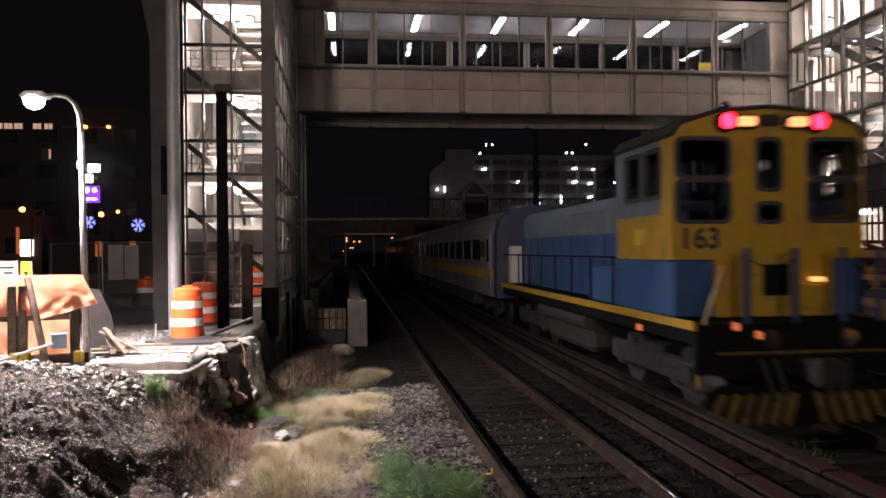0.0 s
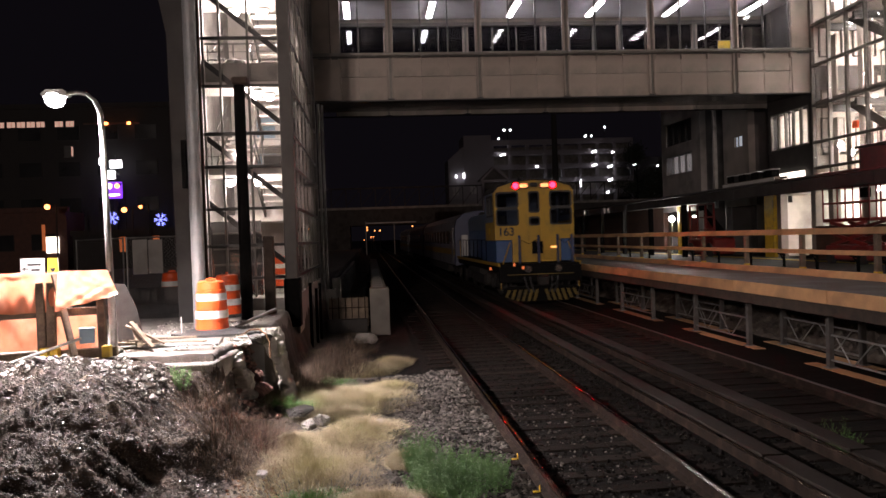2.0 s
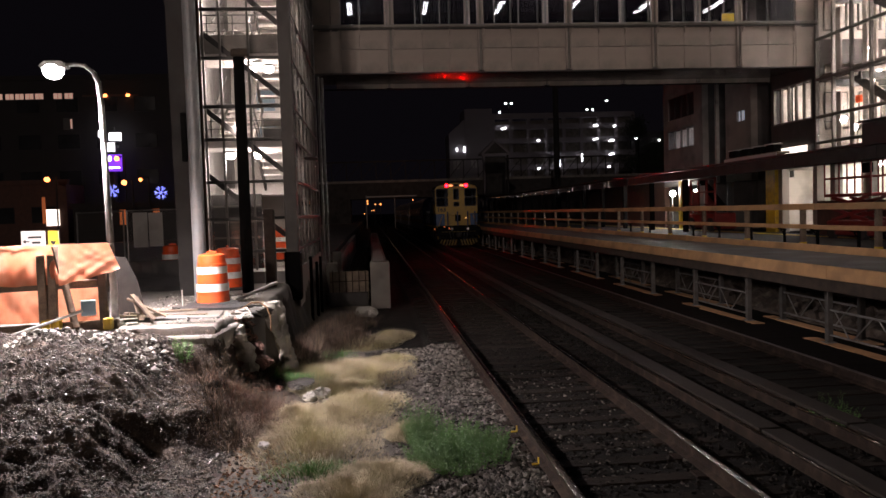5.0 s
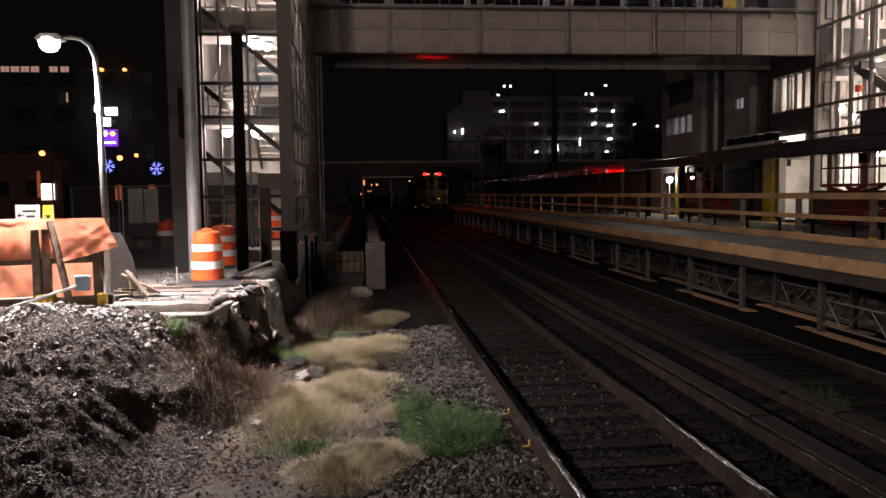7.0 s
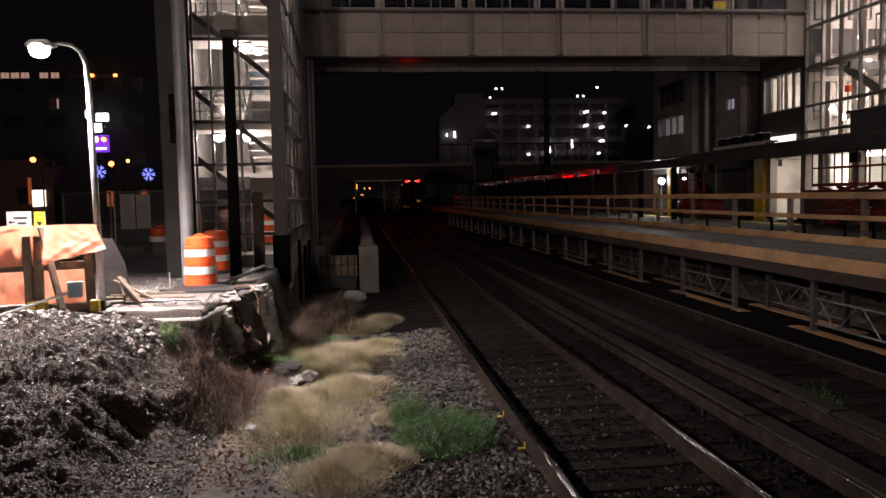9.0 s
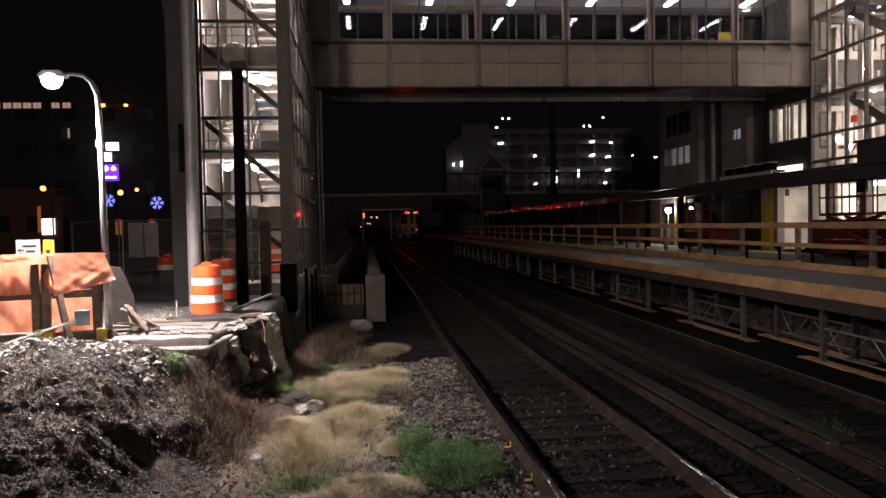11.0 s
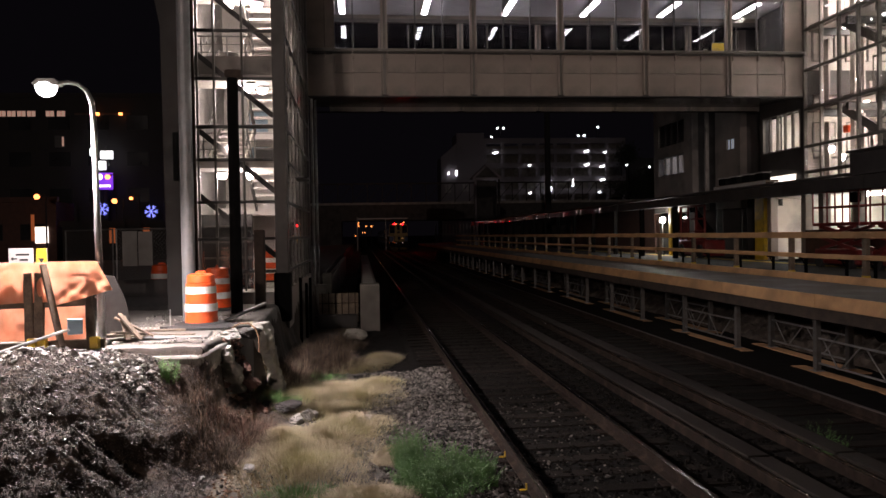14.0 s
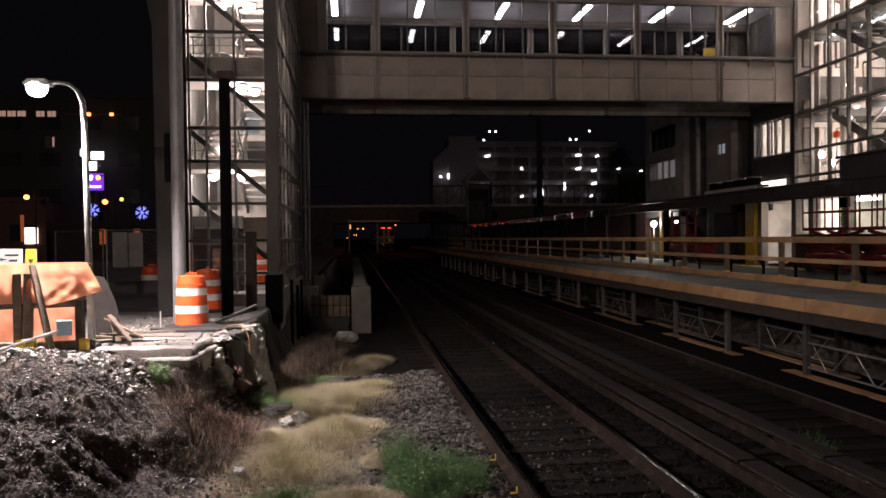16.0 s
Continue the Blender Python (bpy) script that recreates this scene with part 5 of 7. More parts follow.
def traffic_drum(m, label):
    t = thing("traffic_drum", m, label, "traffic barrel", "traffic drums")
    prof = [(0.0, 0.92), (0.16, 0.93), (0.2, 0.92), (0.235, 0.9), (0.25, 0.78), (0.245, 0.765), (0.262, 0.755), (0.262, 0.59), (0.255, 0.575), (0.27, 0.565), (0.272, 0.4), (0.266, 0.385), (0.285, 0.37), (0.285, 0.2), (0.28, 0.19), (0.295, 0.02), (0.29, 0.0)]
    part("body", S().lathe(prof[1:], 28), M_ORANGE, t, smooth=False)
    for z0, z1, r0, r1 in ((0.57, 0.7, 0.267, 0.265), (0.25, 0.39, 0.2875, 0.287)):
        s = S()
        n = 28
        s.add([((r0 + 0.003 if k == 0 else r1 + 0.003) * math.cos(2 * math.pi * i / n), (r0 + 0.003) * math.sin(2 * math.pi * i / n), z) for k, z in enumerate((z0, z1)) for i in range(n)], [(i, (i + 1) % n, n + (i + 1) % n, n + i) for i in range(n)])
        part("reflective_band", s, M_REFLECT, t, "white reflective band")
    part("handle", S().box((0, 0, 0.95), (0.18, 0.03, 0.05), bevel=0.012).box((0, 0, 0.97), (0.08, 0.035, 0.03), bevel=0.01), M_ORANGE, t)
    part("base_ring", S().lathe([(0.29, 0.0), (0.47, 0.0), (0.47, 0.03), (0.36, 0.055), (0.3, 0.055)], 24), M_RUBBER, t, "black rubber base ring")
    return t


drum = traffic_drum(pose(-2.92, 14.7, 0.885), "clean orange traffic drum with two white bands")
for x, y, z, label in ((-3.2, 17.9, 0.87, "orange traffic drum half hidden behind another"), (-2.64, 23.6, 1.15, "orange traffic drum at the foot of the stairs"), (-5.15, 21.0, 0.87, "orange traffic drum behind a concrete barrier"), (-4.72, 21.4, 0.87, "orange traffic drum behind a concrete barrier")):
    tagged(copy_thing(drum, pose(x, y, z, 0, 0, random.uniform(0, 90))), label)

part("stair_floor", S().span((-4.0, 19.1, 0.7), (-1.82, 27.5, 1.15)), M_CONC)
tagged(bpy.data.objects["stair_floor"], "concrete floor slab of the stair tower", "floor", kind="structure")


def cloth(x0, x1, z0, z1, y, seed, nx=46, nz=22, deep=0.06, slack=0.0):
    """A hanging sheet with folds."""
    s = S()
    for j in range(nz + 1):
        for i in range(nx + 1):
            u, w = i / nx, j / nz
            x, z = x0 + (x1 - x0) * u, z0 + (z1 - z0) * w
            d = deep * (1 - w * 0.8) * (1.3 * (0.5 - abs(noise.noise(Vector((x * 2.4 - z * 2.2, z * 0.9 + x * 0.5, seed))))) + 0.5 * noise.noise(Vector((x * 11 + z * 5, z * 3, seed + 5))) + 0.25 * math.sin(x * 21 + 5 * noise.noise(Vector((x * 2, z * 1.5, seed)))))
            z += 0.03 * (1 - w) * noise.noise(Vector((x * 2.6, seed, 2.2))) - slack * (1 - w) * u
            s.v.append((x, y + d, z))
    for j in range(nz):
        for i in range(nx):
            k = j * (nx + 1) + i
            s.f.append((k, k + 1, k + nx + 2, k + nx + 1))
            s.mi.append(0)
    return s


def barricade():
    b = thing("barricade", pose(0, 0, 0), "weathered timber barricade draped with an orange tarpaulin", "barricade")
    part("top_rail", S().span((-7.6, 11.96, 2.04), (-3.83, 12.05, 2.13), bevel=0.012), M_WOODG, b)
    part("mid_rail", S().beam((-7.6, 12.0, 1.48), (-3.88, 12.0, 1.56), 0.05, 0.12, bevel=0.01), M_WOODG, b)
    part("base_rail", S().beam((-7.6, 11.75, 0.86), (-3.75, 11.95, 0.95), 0.1, 0.14, bevel=0.012), M_WOODG, b)
    for x in (-7.1, -6.0, -4.8, -4.66, -3.95):
        part("post", S().box((x, 11.93, 1.35), (0.12, 0.09, 1.3), Matrix.Rotation(radians(random.uniform(-1.5, 1.5)), 3, "Y"), bevel=0.012), M_WOODG, b)
    part("leaning_plank", S().beam((-4.56, 11.84, 2.12), (-4.26, 11.66, 0.95), 0.11, 0.035, bevel=0.006), M_WOODG, b)
    part("base_rail", S().beam((-7.4, 11.3, 0.74), (-4.5, 11.62, 0.87), 0.16, 0.05, bevel=0.01), M_WOODG, b)
    for x in (-4.7, -4.56, -3.84):
        part("yellow_block", S().box((x, 11.76, 0.98), (0.12, 0.12, 0.17), bevel=0.012), M_YELLOW, b, "yellow painted block end")
    part("tarpaulin", cloth(-7.6, -4.5, 1.56, 2.14, 11.88, 3.0), M_TARP, b, "orange tarpaulin drape", smooth=True)
    part("tarpaulin", cloth(-7.6, -4.0, 0.98, 1.6, 12.12, 9.0), M_TARP, b, "orange tarpaulin behind the rails", smooth=True)
    part("tarpaulin_fold", cloth(-7.6, -3.84, 2.135, 2.15, 11.9, 6.0, 40, 3, 0.02), M_TARP, b, smooth=True)
    return b


barricade()
sheet = cloth(0, 0.7, -1.0, 0.0, 0, 14.0, 24, 16, 0.05)
sheet.v = [(x + 0.19 * -z * (0.4 + x), y, z * (0.64 - 0.22 * x / 0.7)) for x, y, z in sheet.v]
flap = new("tarpaulin_flap", sheet.mesh("tarpaulin_flap", M_TARP, True))
tagged(flap, "loose orange tarpaulin flap stirring on the barricade", "tarpaulin")
flap.matrix_world = pose(-4.52, 11.86, 2.15)

t = thing("white_pipe", pose(0, 0, 0), "thin white pipe leaning on the barricade", "pipe")
part("tube", S().tube((-6.2, 11.52, 0.55), (-4.12, 11.55, 1.2), 0.022, n=10), M_SIGNW, t)
t = thing("plastic_box", pose(-4.08, 11.68, 1.12, 0, 0, 18), "pale blue plastic box on the base rail", "box")
part("body", S().box((0, 0, 0.1), (0.2, 0.16, 0.2), bevel=0.012), M_BLUEBOX, t)
part("lid", S().box((0, 0, 0.205), (0.21, 0.17, 0.02), bevel=0.006), M_BLUEBOX, t)
for x, y, z, a, b, c in ((-3.9, 13.0, 1.38, 0, 24, 6),):
    t = thing("leaning_board", pose(x, y, z, 0, a, 8), "grey board leaning against the lamp post", "board")
    part("sheet", S().prism([(-0.2, -0.52), (0.26, -0.52), (0.14, 0.1), (-0.02, 0.5), (-0.2, 0.52)], -0.015, 0.015), M_DARKFRAME, t)
for p, q in (((-3.78, 12.72, 1.3), (-3.42, 12.6, 0.9)), ((-3.74, 12.76, 1.26), (-3.62, 12.62, 0.9)), ((-3.86, 12.74, 1.24), (-3.3, 12.85, 0.92))):
    t = thing("splayed_plank", pose(0, 0, 0), "short pale plank splayed against the leaning board", "plank", "splayed planks")
    part("plank", S().beam(p, q, 0.1, 0.03, bevel=0.006), M_WOODG, t)
for i, (x, y, z, r) in enumerate(((-3.75, 12.9, 0.93, 40), (-3.62, 12.8, 0.98, 60), (-3.55, 13.2, 0.92, 15), (-3.1, 13.2, 0.89, -8), (-3.4, 13.9, 0.89, 5))):
    t = thing("loose_plank", pose(x, y, z, 0, 8 if i < 3 else 0, r), "loose weathered plank lying on the rubble", "plank", "loose planks")
    part("plank", S().box((0, 0, 0), (0.75, 0.12, 0.035), bevel=0.006), M_WOODG, t)


def street_lamp(m, label):
    t = thing("street_lamp", m, label, "street lamp", "street lamps")
    part("base", S().lathe([(0.13, 0), (0.13, 0.05), (0.07, 0.09)], 14), M_STEEL, t)
    part("pole", S().tube((0, 0, 0.02), (-0.05, 0, 3.42), 0.058, 0.042, n=14), M_STEEL, t, smooth=True)
    s = S()
    pts = [(-0.05, 3.42), (-0.065, 3.67), (-0.14, 3.85), (-0.26, 3.95), (-0.4, 3.975), (-0.55, 3.965)]
    for (a, b), (c, d) in zip(pts, pts[1:]):
        s.tube((a, 0, b), (c, 0, d), 0.042 if a > -0.08 else 0.033, 0.037 if a > -0.08 else 0.029, n=12)
    part("arm", s, M_STEEL, t)
    head = part("head", S().prism([(-0.5, 3.94), (-0.57, 4.015), (-0.81, 4.015), (-0.89, 3.95), (-0.875, 3.92), (-0.535, 3.92)], -0.105, 0.105), M_STEEL, t)
    s = S().lathe([(0.03, -0.15), (0.1, -0.125), (0.14, -0.065), (0.15, 0.0), (0.12, 0.05)], 20, (-0.72, 0, 3.91))
    part("lens", s, G_LED, head, "glaring white lens")
    return t


street_lamp(pose(-3.94, 12.4, 0.86), "slim steel street lamp glaring white over the site")

# broken paving at the edge of the excavation


def rock(seed, size, n=3):
    """A broken lump: a ball cut flat by many planes and roughened."""
    rng = random.Random(int(seed * 10) + 3)
    planes = [(Vector((rng.gauss(0, 1), rng.gauss(0, 1), rng.gauss(0, 1))).normalized(), rng.uniform(0.45, 0.8)) for _ in range(13)]
    bm = bmesh.new()
    bmesh.ops.create_icosphere(bm, subdivisions=n, radius=1.0)
    s = S()
    for p in bm.verts:
        q = p.co.copy()
        for d, h in planes:
            k = q.dot(d) - h
            if k > 0:
                q -= d * k
        q *= 1 + 0.2 * noise.noise(p.co * 3.5 + Vector((seed, 0, 0))) + 0.09 * noise.noise(p.co * 9.0 + Vector((0, seed, 0)))
        s.v.append((q.x * size[0], q.y * size[1], q.z * size[2]))
    s.f = [tuple(v.index for v in f.verts) for f in bm.faces]
    s.mi = [0] * len(s.f)
    bm.free()
    return s


t = thing("concrete_slab", pose(-2.95, 12.35, 0.5, 0, 0, -6), "thick broken concrete slab at the mound's edge", "slab")
part("slab", S().box((0, 0, 0.1), (1.42, 1.5, 0.32), bevel=0.025), M_CONC, t)
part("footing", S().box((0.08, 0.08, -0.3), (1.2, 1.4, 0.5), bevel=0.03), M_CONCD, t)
t = thing("paving_slab", pose(-3.3, 13.2, 0.87, 1, 0.5, 4), "flat grey slab on the ground by the drums", "slab")
part("slab", S().box((0, 0, 0), (1.6, 0.75, 0.05), bevel=0.01), M_DECK, t)
t = thing("rubber_mat", pose(-2.72, 14.25, 0.89), "black rubber mat under the traffic drum", "mat")
part("mat", S().prism([(0.75 * math.cos(a * math.pi / 9) * (1 + 0.12 * math.sin(3 * a)), 0.42 * math.sin(a * math.pi / 9)) for a in range(18)], -0.02, 0.02, "z"), M_RUBBER, t)
for i, (x, y, z, sx, sy, sz, m, lab) in enumerate((
    (-1.95, 13.2, 0.25, 0.12, 0.13, 0.14, M_BRICK, "lump of broken red brickwork"), (-1.82, 12.9, 0.1, 0.14, 0.14, 0.14, M_BRICK, "lump of broken red brickwork"),
    (-2.2, 13.3, 0.86, 0.3, 0.2, 0.08, M_SHEET, "flat stone on the edge of the hole"), (-1.95, 13.7, 0.84, 0.24, 0.2, 0.1, M_CONCD, "dark stone on the edge of the hole"),
    (-0.28, 21.2, -0.2, 0.28, 0.2, 0.15, M_CONC, "pale lump of rubble by the wall"), (-0.05, 20.9, -0.22, 0.14, 0.14, 0.09, M_CONC, "pale lump of rubble by the wall"),
    (-4.2, 11.25, 0.86, 0.24, 0.13, 0.13, M_CONC, "concrete lump against the base rail"),
    (-0.85, 12.0, -0.24, 0.17, 0.1, 0.08, M_CONC, "pale stone in the ditch"), (-1.15, 12.6, -0.22, 0.2, 0.14, 0.1, M_CONCD, "flat grey stone in the ditch"),
    (-0.95, 11.5, -0.22, 0.12, 0.1, 0.08, M_CONC, "pale stone in the ditch"), (-1.35, 9.3, -0.24, 0.08, 0.06, 0.04, M_SHEET, "pale flat stone on the litter"), (0.0, 11.7, -0.26, 0.14, 0.1, 0.05, M_CONC, "flat stone in the gravel"))):
    t = thing("rubble_stone", pose(x, y, z, 0, 0, i * 47), lab, "stone", "rubble")
    part("stone", rock(i * 3.7, (sx * 1.3, sy * 1.3, sz * 1.3), 4), m, t)
def shard(rows, depth):
    """An upright broken piece: rows of (z, left, right), ragged on all sides."""
    s, n, k = S(), 14, 26
    for j in range(k + 1):
        u = j / k * (len(rows) - 1)
        i = min(int(u), len(rows) - 2)
        u -= i
        z, l, r = [p * (1 - u) + q * u for p, q in zip(rows[i], rows[i + 1])]
        for a in range(n):
            c, d = math.cos(2 * math.pi * a / n), math.sin(2 * math.pi * a / n)
            c, d = math.copysign(abs(c) ** 0.6, c), math.copysign(abs(d) ** 0.6, d)
            p = Vector(((l + r) / 2 + c * (r - l) / 2, d * depth / 2, z))
            w = 0.05 * noise.noise(p * 4.0) + 0.045 * noise.noise(p * 11.0) + 0.02 * noise.noise(p * 25.0)
            s.v.append((p.x + c * w, p.y + d * w * 1.3, p.z + 0.5 * w))
    s.f = [(j * n + a, j * n + (a + 1) % n, (j + 1) * n + (a + 1) % n, (j + 1) * n + a) for j in range(k) for a in range(n)]
    s.f += [tuple(range(n - 1, -1, -1)), tuple(range(k * n, k * n + n))]
    s.mi = [0] * len(s.f)
    return s


t = thing("broken_concrete", pose(-1.72, 13.95, 0), "pale upright jagged piece of broken concrete", "concrete", "rubble")
part("piece", shard([(-0.3, 0.1, 0.42), (0.0, 0.06, 0.34), (0.3, 0.02, 0.22), (0.6, -0.12, 0.17), (0.85, -0.22, 0.14), (0.97, -0.14, 0.06)], 0.4), M_CONC, t)
t = thing("broken_concrete", pose(-2.08, 12.75, 0), "pale wedge of broken concrete under the slab's corner", "concrete", "rubble")
part("piece", shard([(0.0, -0.16, 0.2), (0.3, -0.14, 0.16), (0.55, -0.15, 0.05), (0.72, -0.1, -0.02)], 0.26), M_CONC, t)
t = thing("hose", pose(0, 0, 0), "thin brown hose curling over the broken edge", "hose")
s = S()
pts = [(-2.2, 13.45, 0.93), (-2.05, 13.4, 1.02), (-1.9, 13.35, 1.03), (-1.78, 13.3, 0.95), (-1.72, 13.28, 0.8), (-1.72, 13.28, 0.55)]
for a, b in zip(pts, pts[1:]):
    s.tube(a, b, 0.014, n=6)
part("tube", s, M_TWINE, t)
t = thing("steel_bar", pose(0, 0, 0), "steel bar lying by the timber post", "bar")
part("bar", S().beam((-2.55, 15.0, 0.92), (-1.95, 16.2, 1.12), 0.07, 0.05, bevel=0.008), M_STEEL, t)
t = thing("marker_stake", pose(-3.45, 14.6, 0.86), "thin white marker stake", "stake")
part("stake", S().tube((0, 0, 0), (0, 0, 0.32), 0.012, n=6), M_SIGNW, t)

# signs behind the barricade
t = thing("route_sign", pose(-5.74, 14.0, 0.86), "white sign with an arrow and two lines of text", "sign")
part("leg", S().tube((-0.12, 0.03, 0), (-0.12, 0.03, 1.2), 0.018, n=6), M_STEEL, t)
part("leg", S().tube((0.12, 0.03, 0), (0.12, 0.03, 1.2), 0.018, n=6), M_STEEL, t)
face = part("board", S().box((0, 0, 1.33), (0.4, 0.02, 0.3), bevel=0.006), M_SIGNW, t)
part("arrow", S().prism([(-0.17, 1.3), (-0.12, 1.335), (-0.12, 1.31), (-0.06, 1.31), (-0.06, 1.29), (-0.12, 1.29), (-0.12, 1.265)], -0.016, -0.011), M_INK, face)
part("text_bar", S().box((0.03, -0.013, 1.37), (0.22, 0.004, 0.035)), M_INK, face)
part("text_bar", S().box((0.05, -0.013, 1.28), (0.14, 0.004, 0.035)), M_INK, face)
t = thing("caution_sign", pose(-5.42, 14.05, 0.86), "folding yellow and white caution sign", "sign")
face = part("board", S().prism([(-0.11, 0.0), (0.11, 0.0), (0.08, 1.47), (-0.08, 1.47)], -0.02, 0.02), M_SIGNW, t)
part("yellow_top", S().prism([(-0.095, 1.2), (0.095, 1.2), (0.08, 1.472), (-0.08, 1.472)], -0.026, -0.021), M_YELLOW, face)
part("symbol", S().prism([(-0.05, 1.3), (0.05, 1.3), (0.0, 1.21)], -0.031, -0.027), M_INK, face)

# barriers and site fence
for x, y, r in ((-4.75, 18.5, 2), (-7.1, 18.9, -3)):
    t = thing("concrete_barrier", pose(x, y, 0.84, 0, 0, r), "grimy concrete barrier block", "barrier", "barriers")
    part("block", S().prism([(-0.3, 0), (0.3, 0), (0.3, 0.12), (0.12, 0.32), (0.08, 0.7), (-0.08, 0.7), (-0.12, 0.32), (-0.3, 0.12)], -1.1, 1.1, "x"), M_CONCD, t)


def fence_panel(x0, y0, x1, y1, boards):
    d = Vector((x1 - x0, y1 - y0, 0))
    t = thing("fence_panel", pose(x0, y0, 0.86, 0, 0, math.degrees(math.atan2(d.y, d.x))), "temporary chain-link fence panel" + (" hung with grey boards" if boards else ""), "fence", "site fence")
    ln = d.length
    for x in (0.03, ln - 0.03):
        part("post", S().tube((x, 0, 0), (x, 0, 1.9), 0.024, n=8), M_STEEL, t)
    part("rail", S().tube((0, 0, 1.88), (ln, 0, 1.88), 0.02, n=8), M_STEEL, t)
    part("rail", S().tube((0, 0, 0.12), (ln, 0, 0.12), 0.02, n=8), M_STEEL, t)
    s = S()
    k = int((ln + 1.76) / 0.11)
    for i in range(k):
        a = -1.76 + i * 0.11
        for sgn in (1, -1):
            xa, xb = (a, a + 1.76) if sgn > 0 else (a + 1.76, a)
            za, zb = 0.12, 1.88
            p, q = Vector((xa, 0, za)), Vector((xb, 0, zb))
            lo, hi = 0.0, 1.0
            for lim, up in ((0.0, False), (ln, True)):
                if abs(xb - xa) > 0:
                    f = (lim - xa) / (xb - xa)
                    if (xb > xa) != up:
                        lo = max(lo, f)
                    else:
                        hi = min(hi, f)
            if hi - lo > 0.03:
                p2, q2 = p.lerp(q, lo), p.lerp(q, hi)
                s.beam(p2, q2, 0.004, 0.004)
    part("mesh", s, M_STEEL, t)
    for x, w, h in boards:
        part("board", S().box((x, -0.03, 1.35), (w, 0.012, h), bevel=0.003), M_SHEET, t, "pale grey board tied to the fence")
    return t


fence_panel(-8.6, 24.0, -6.7, 22.2, [])
fence_panel(-6.65, 22.2, -5.1, 21.9, [(0.42, 0.42, 0.95), (0.86, 0.4, 0.92)])
fence_panel(-5.1, 21.9, -4.7, 24.0, [])

# retaining walls in the excavation
w = part("wall_1", S().span((-0.06, 22.7, -0.6), (0.5, 23.5, 1.05), bevel=0.02).span((-0.02, 23.5, -0.6), (0.46, 62, 0.95), bevel=0.02), M_PAVE)
tagged(w, "new grey concrete retaining wall beside the track", "wall", kind="structure")
cap = S().box((0, 0, 0), (0.34, 1.1, 0.05), bevel=0.01).mesh("coping", M_SHEET)
for i in range(14):
    o = new("coping", cap)
    o.parent, o.location = w, (0.2, 24.4 + i * 1.16, 0.976)
w = part("wall_2", S().span((-1.5, 25.9, -0.6), (-1.15, 26.3, 0.88), bevel=0.02).span((-1.42, 28.8, -0.6), (-1.1, 29.3, 1.12), bevel=0.02).span((-1.36, 29.3, -0.6), (-1.16, 60, 0.9)), M_CONC)
tagged(w, "stepped concrete wall of the excavation", "wall", kind="structure")
t = thing("formwork_panel", pose(-0.72, 24.3, -0.2), "timber formwork panel with steel bars between the walls", "formwork")
part("board", S().box((0, 0.05, 0.45), (1.2, 0.03, 0.9), bevel=0.006), M_WOODG, t)
for i in range(6):
    part("bar", S().tube((-0.5 + i * 0.2, -0.02, 0.0), (-0.5 + i * 0.2, -0.02, 0.95), 0.012, n=6), M_RUST, t)
for z in (0.25, 0.6):
    part("bar", S().tube((-0.6, -0.035, z), (0.6, -0.035, z), 0.012, n=6), M_RUST, t)
part("kicker", S().box((-0.05, -0.5, 0.1), (1.25, 0.3, 0.4), bevel=0.02), M_CONCD, t)
for x, y, h in ((-1.58, 20.6, 1.1), (-1.5, 21.6, 0.9), (-1.45, 22.4, 1.0)):
    t = thing("steel_stake", pose(x, y, -0.3), "dark steel stake at the edge of the excavation", "stake", "stakes")
    part("stake", S().box((0, 0, h / 2 + 0.3), (0.08, 0.08, h + 0.6), bevel=0.006), M_BLACK, t)

# ---- street side, far left ----


def far_block(name, x0, x1, y, z1, mtl, label, lit=(), rows=4, step=3.2, dark=True):
    t = thing(name, pose(0, y, 0), label, "building", kind="structure")
    part("wall", S().span((x0, 0, -0.3), (x1, 12, z1)), mtl, t)
    part("parapet", S().span((x0 - 0.15, -0.15, z1), (x1 + 0.15, 0.3, z1 + 0.4)), mtl, t)
    n = int((x1 - x0) / step)
    for r in range(rows):
        z = 2.6 + r * (z1 - 2.2) / rows
        for i in range(n):
            xa = x0 + 0.6 + i * step
            w = part("window", S().span((xa - 0.06, -0.06, z - 0.06), (xa + step * 0.55 + 0.06, 0.02, z + 1.26)), M_FACADE, t)
            part("pane", S().span((xa, -0.075, z), (xa + step * 0.55, -0.055, z + 1.2)), G_WINDOW if (r, i) in lit else M_LOCOGLASS2, w)
    return t


b = far_block("office_building", -62, -12.5, 70, 14.6, M_FACADE, "tall dark office building with one lit top floor", rows=4)
for i, x in enumerate((-33.5, -31.2, -30.3, -29.5, -28.7, -27.9, -26.4, -25.5)):
    w = part("window", S().span((x, -0.1, 12.95), (x + 0.75, -0.04, 13.55)), M_DARKFRAME, b)
    part("pane", S().span((x + 0.05, -0.12, 13.02), (x + 0.36, -0.101, 13.48)), G_WINDOW, w)
    part("pane", S().span((x + 0.4, -0.12, 13.02), (x + 0.7, -0.101, 13.48)), G_WINDOW, w)
part("parapet_lamp", S().box((-22.1, -0.3, 13.2), (0.35, 0.2, 0.25), bevel=0.05), G_SODIUM, b)
part("parapet_lamp", S().box((-20.2, -0.3, 13.2), (0.3, 0.2, 0.22), bevel=0.05), G_SODIUM, b)
part("string_course", S().span((-24, -0.2, 13.15), (-19.4, -0.02, 13.3)), M_BRICK, b)
w = part("window", S().span((-25.7, -0.1, 10.4), (-24.9, -0.04, 11.4)), M_DARKFRAME, b)
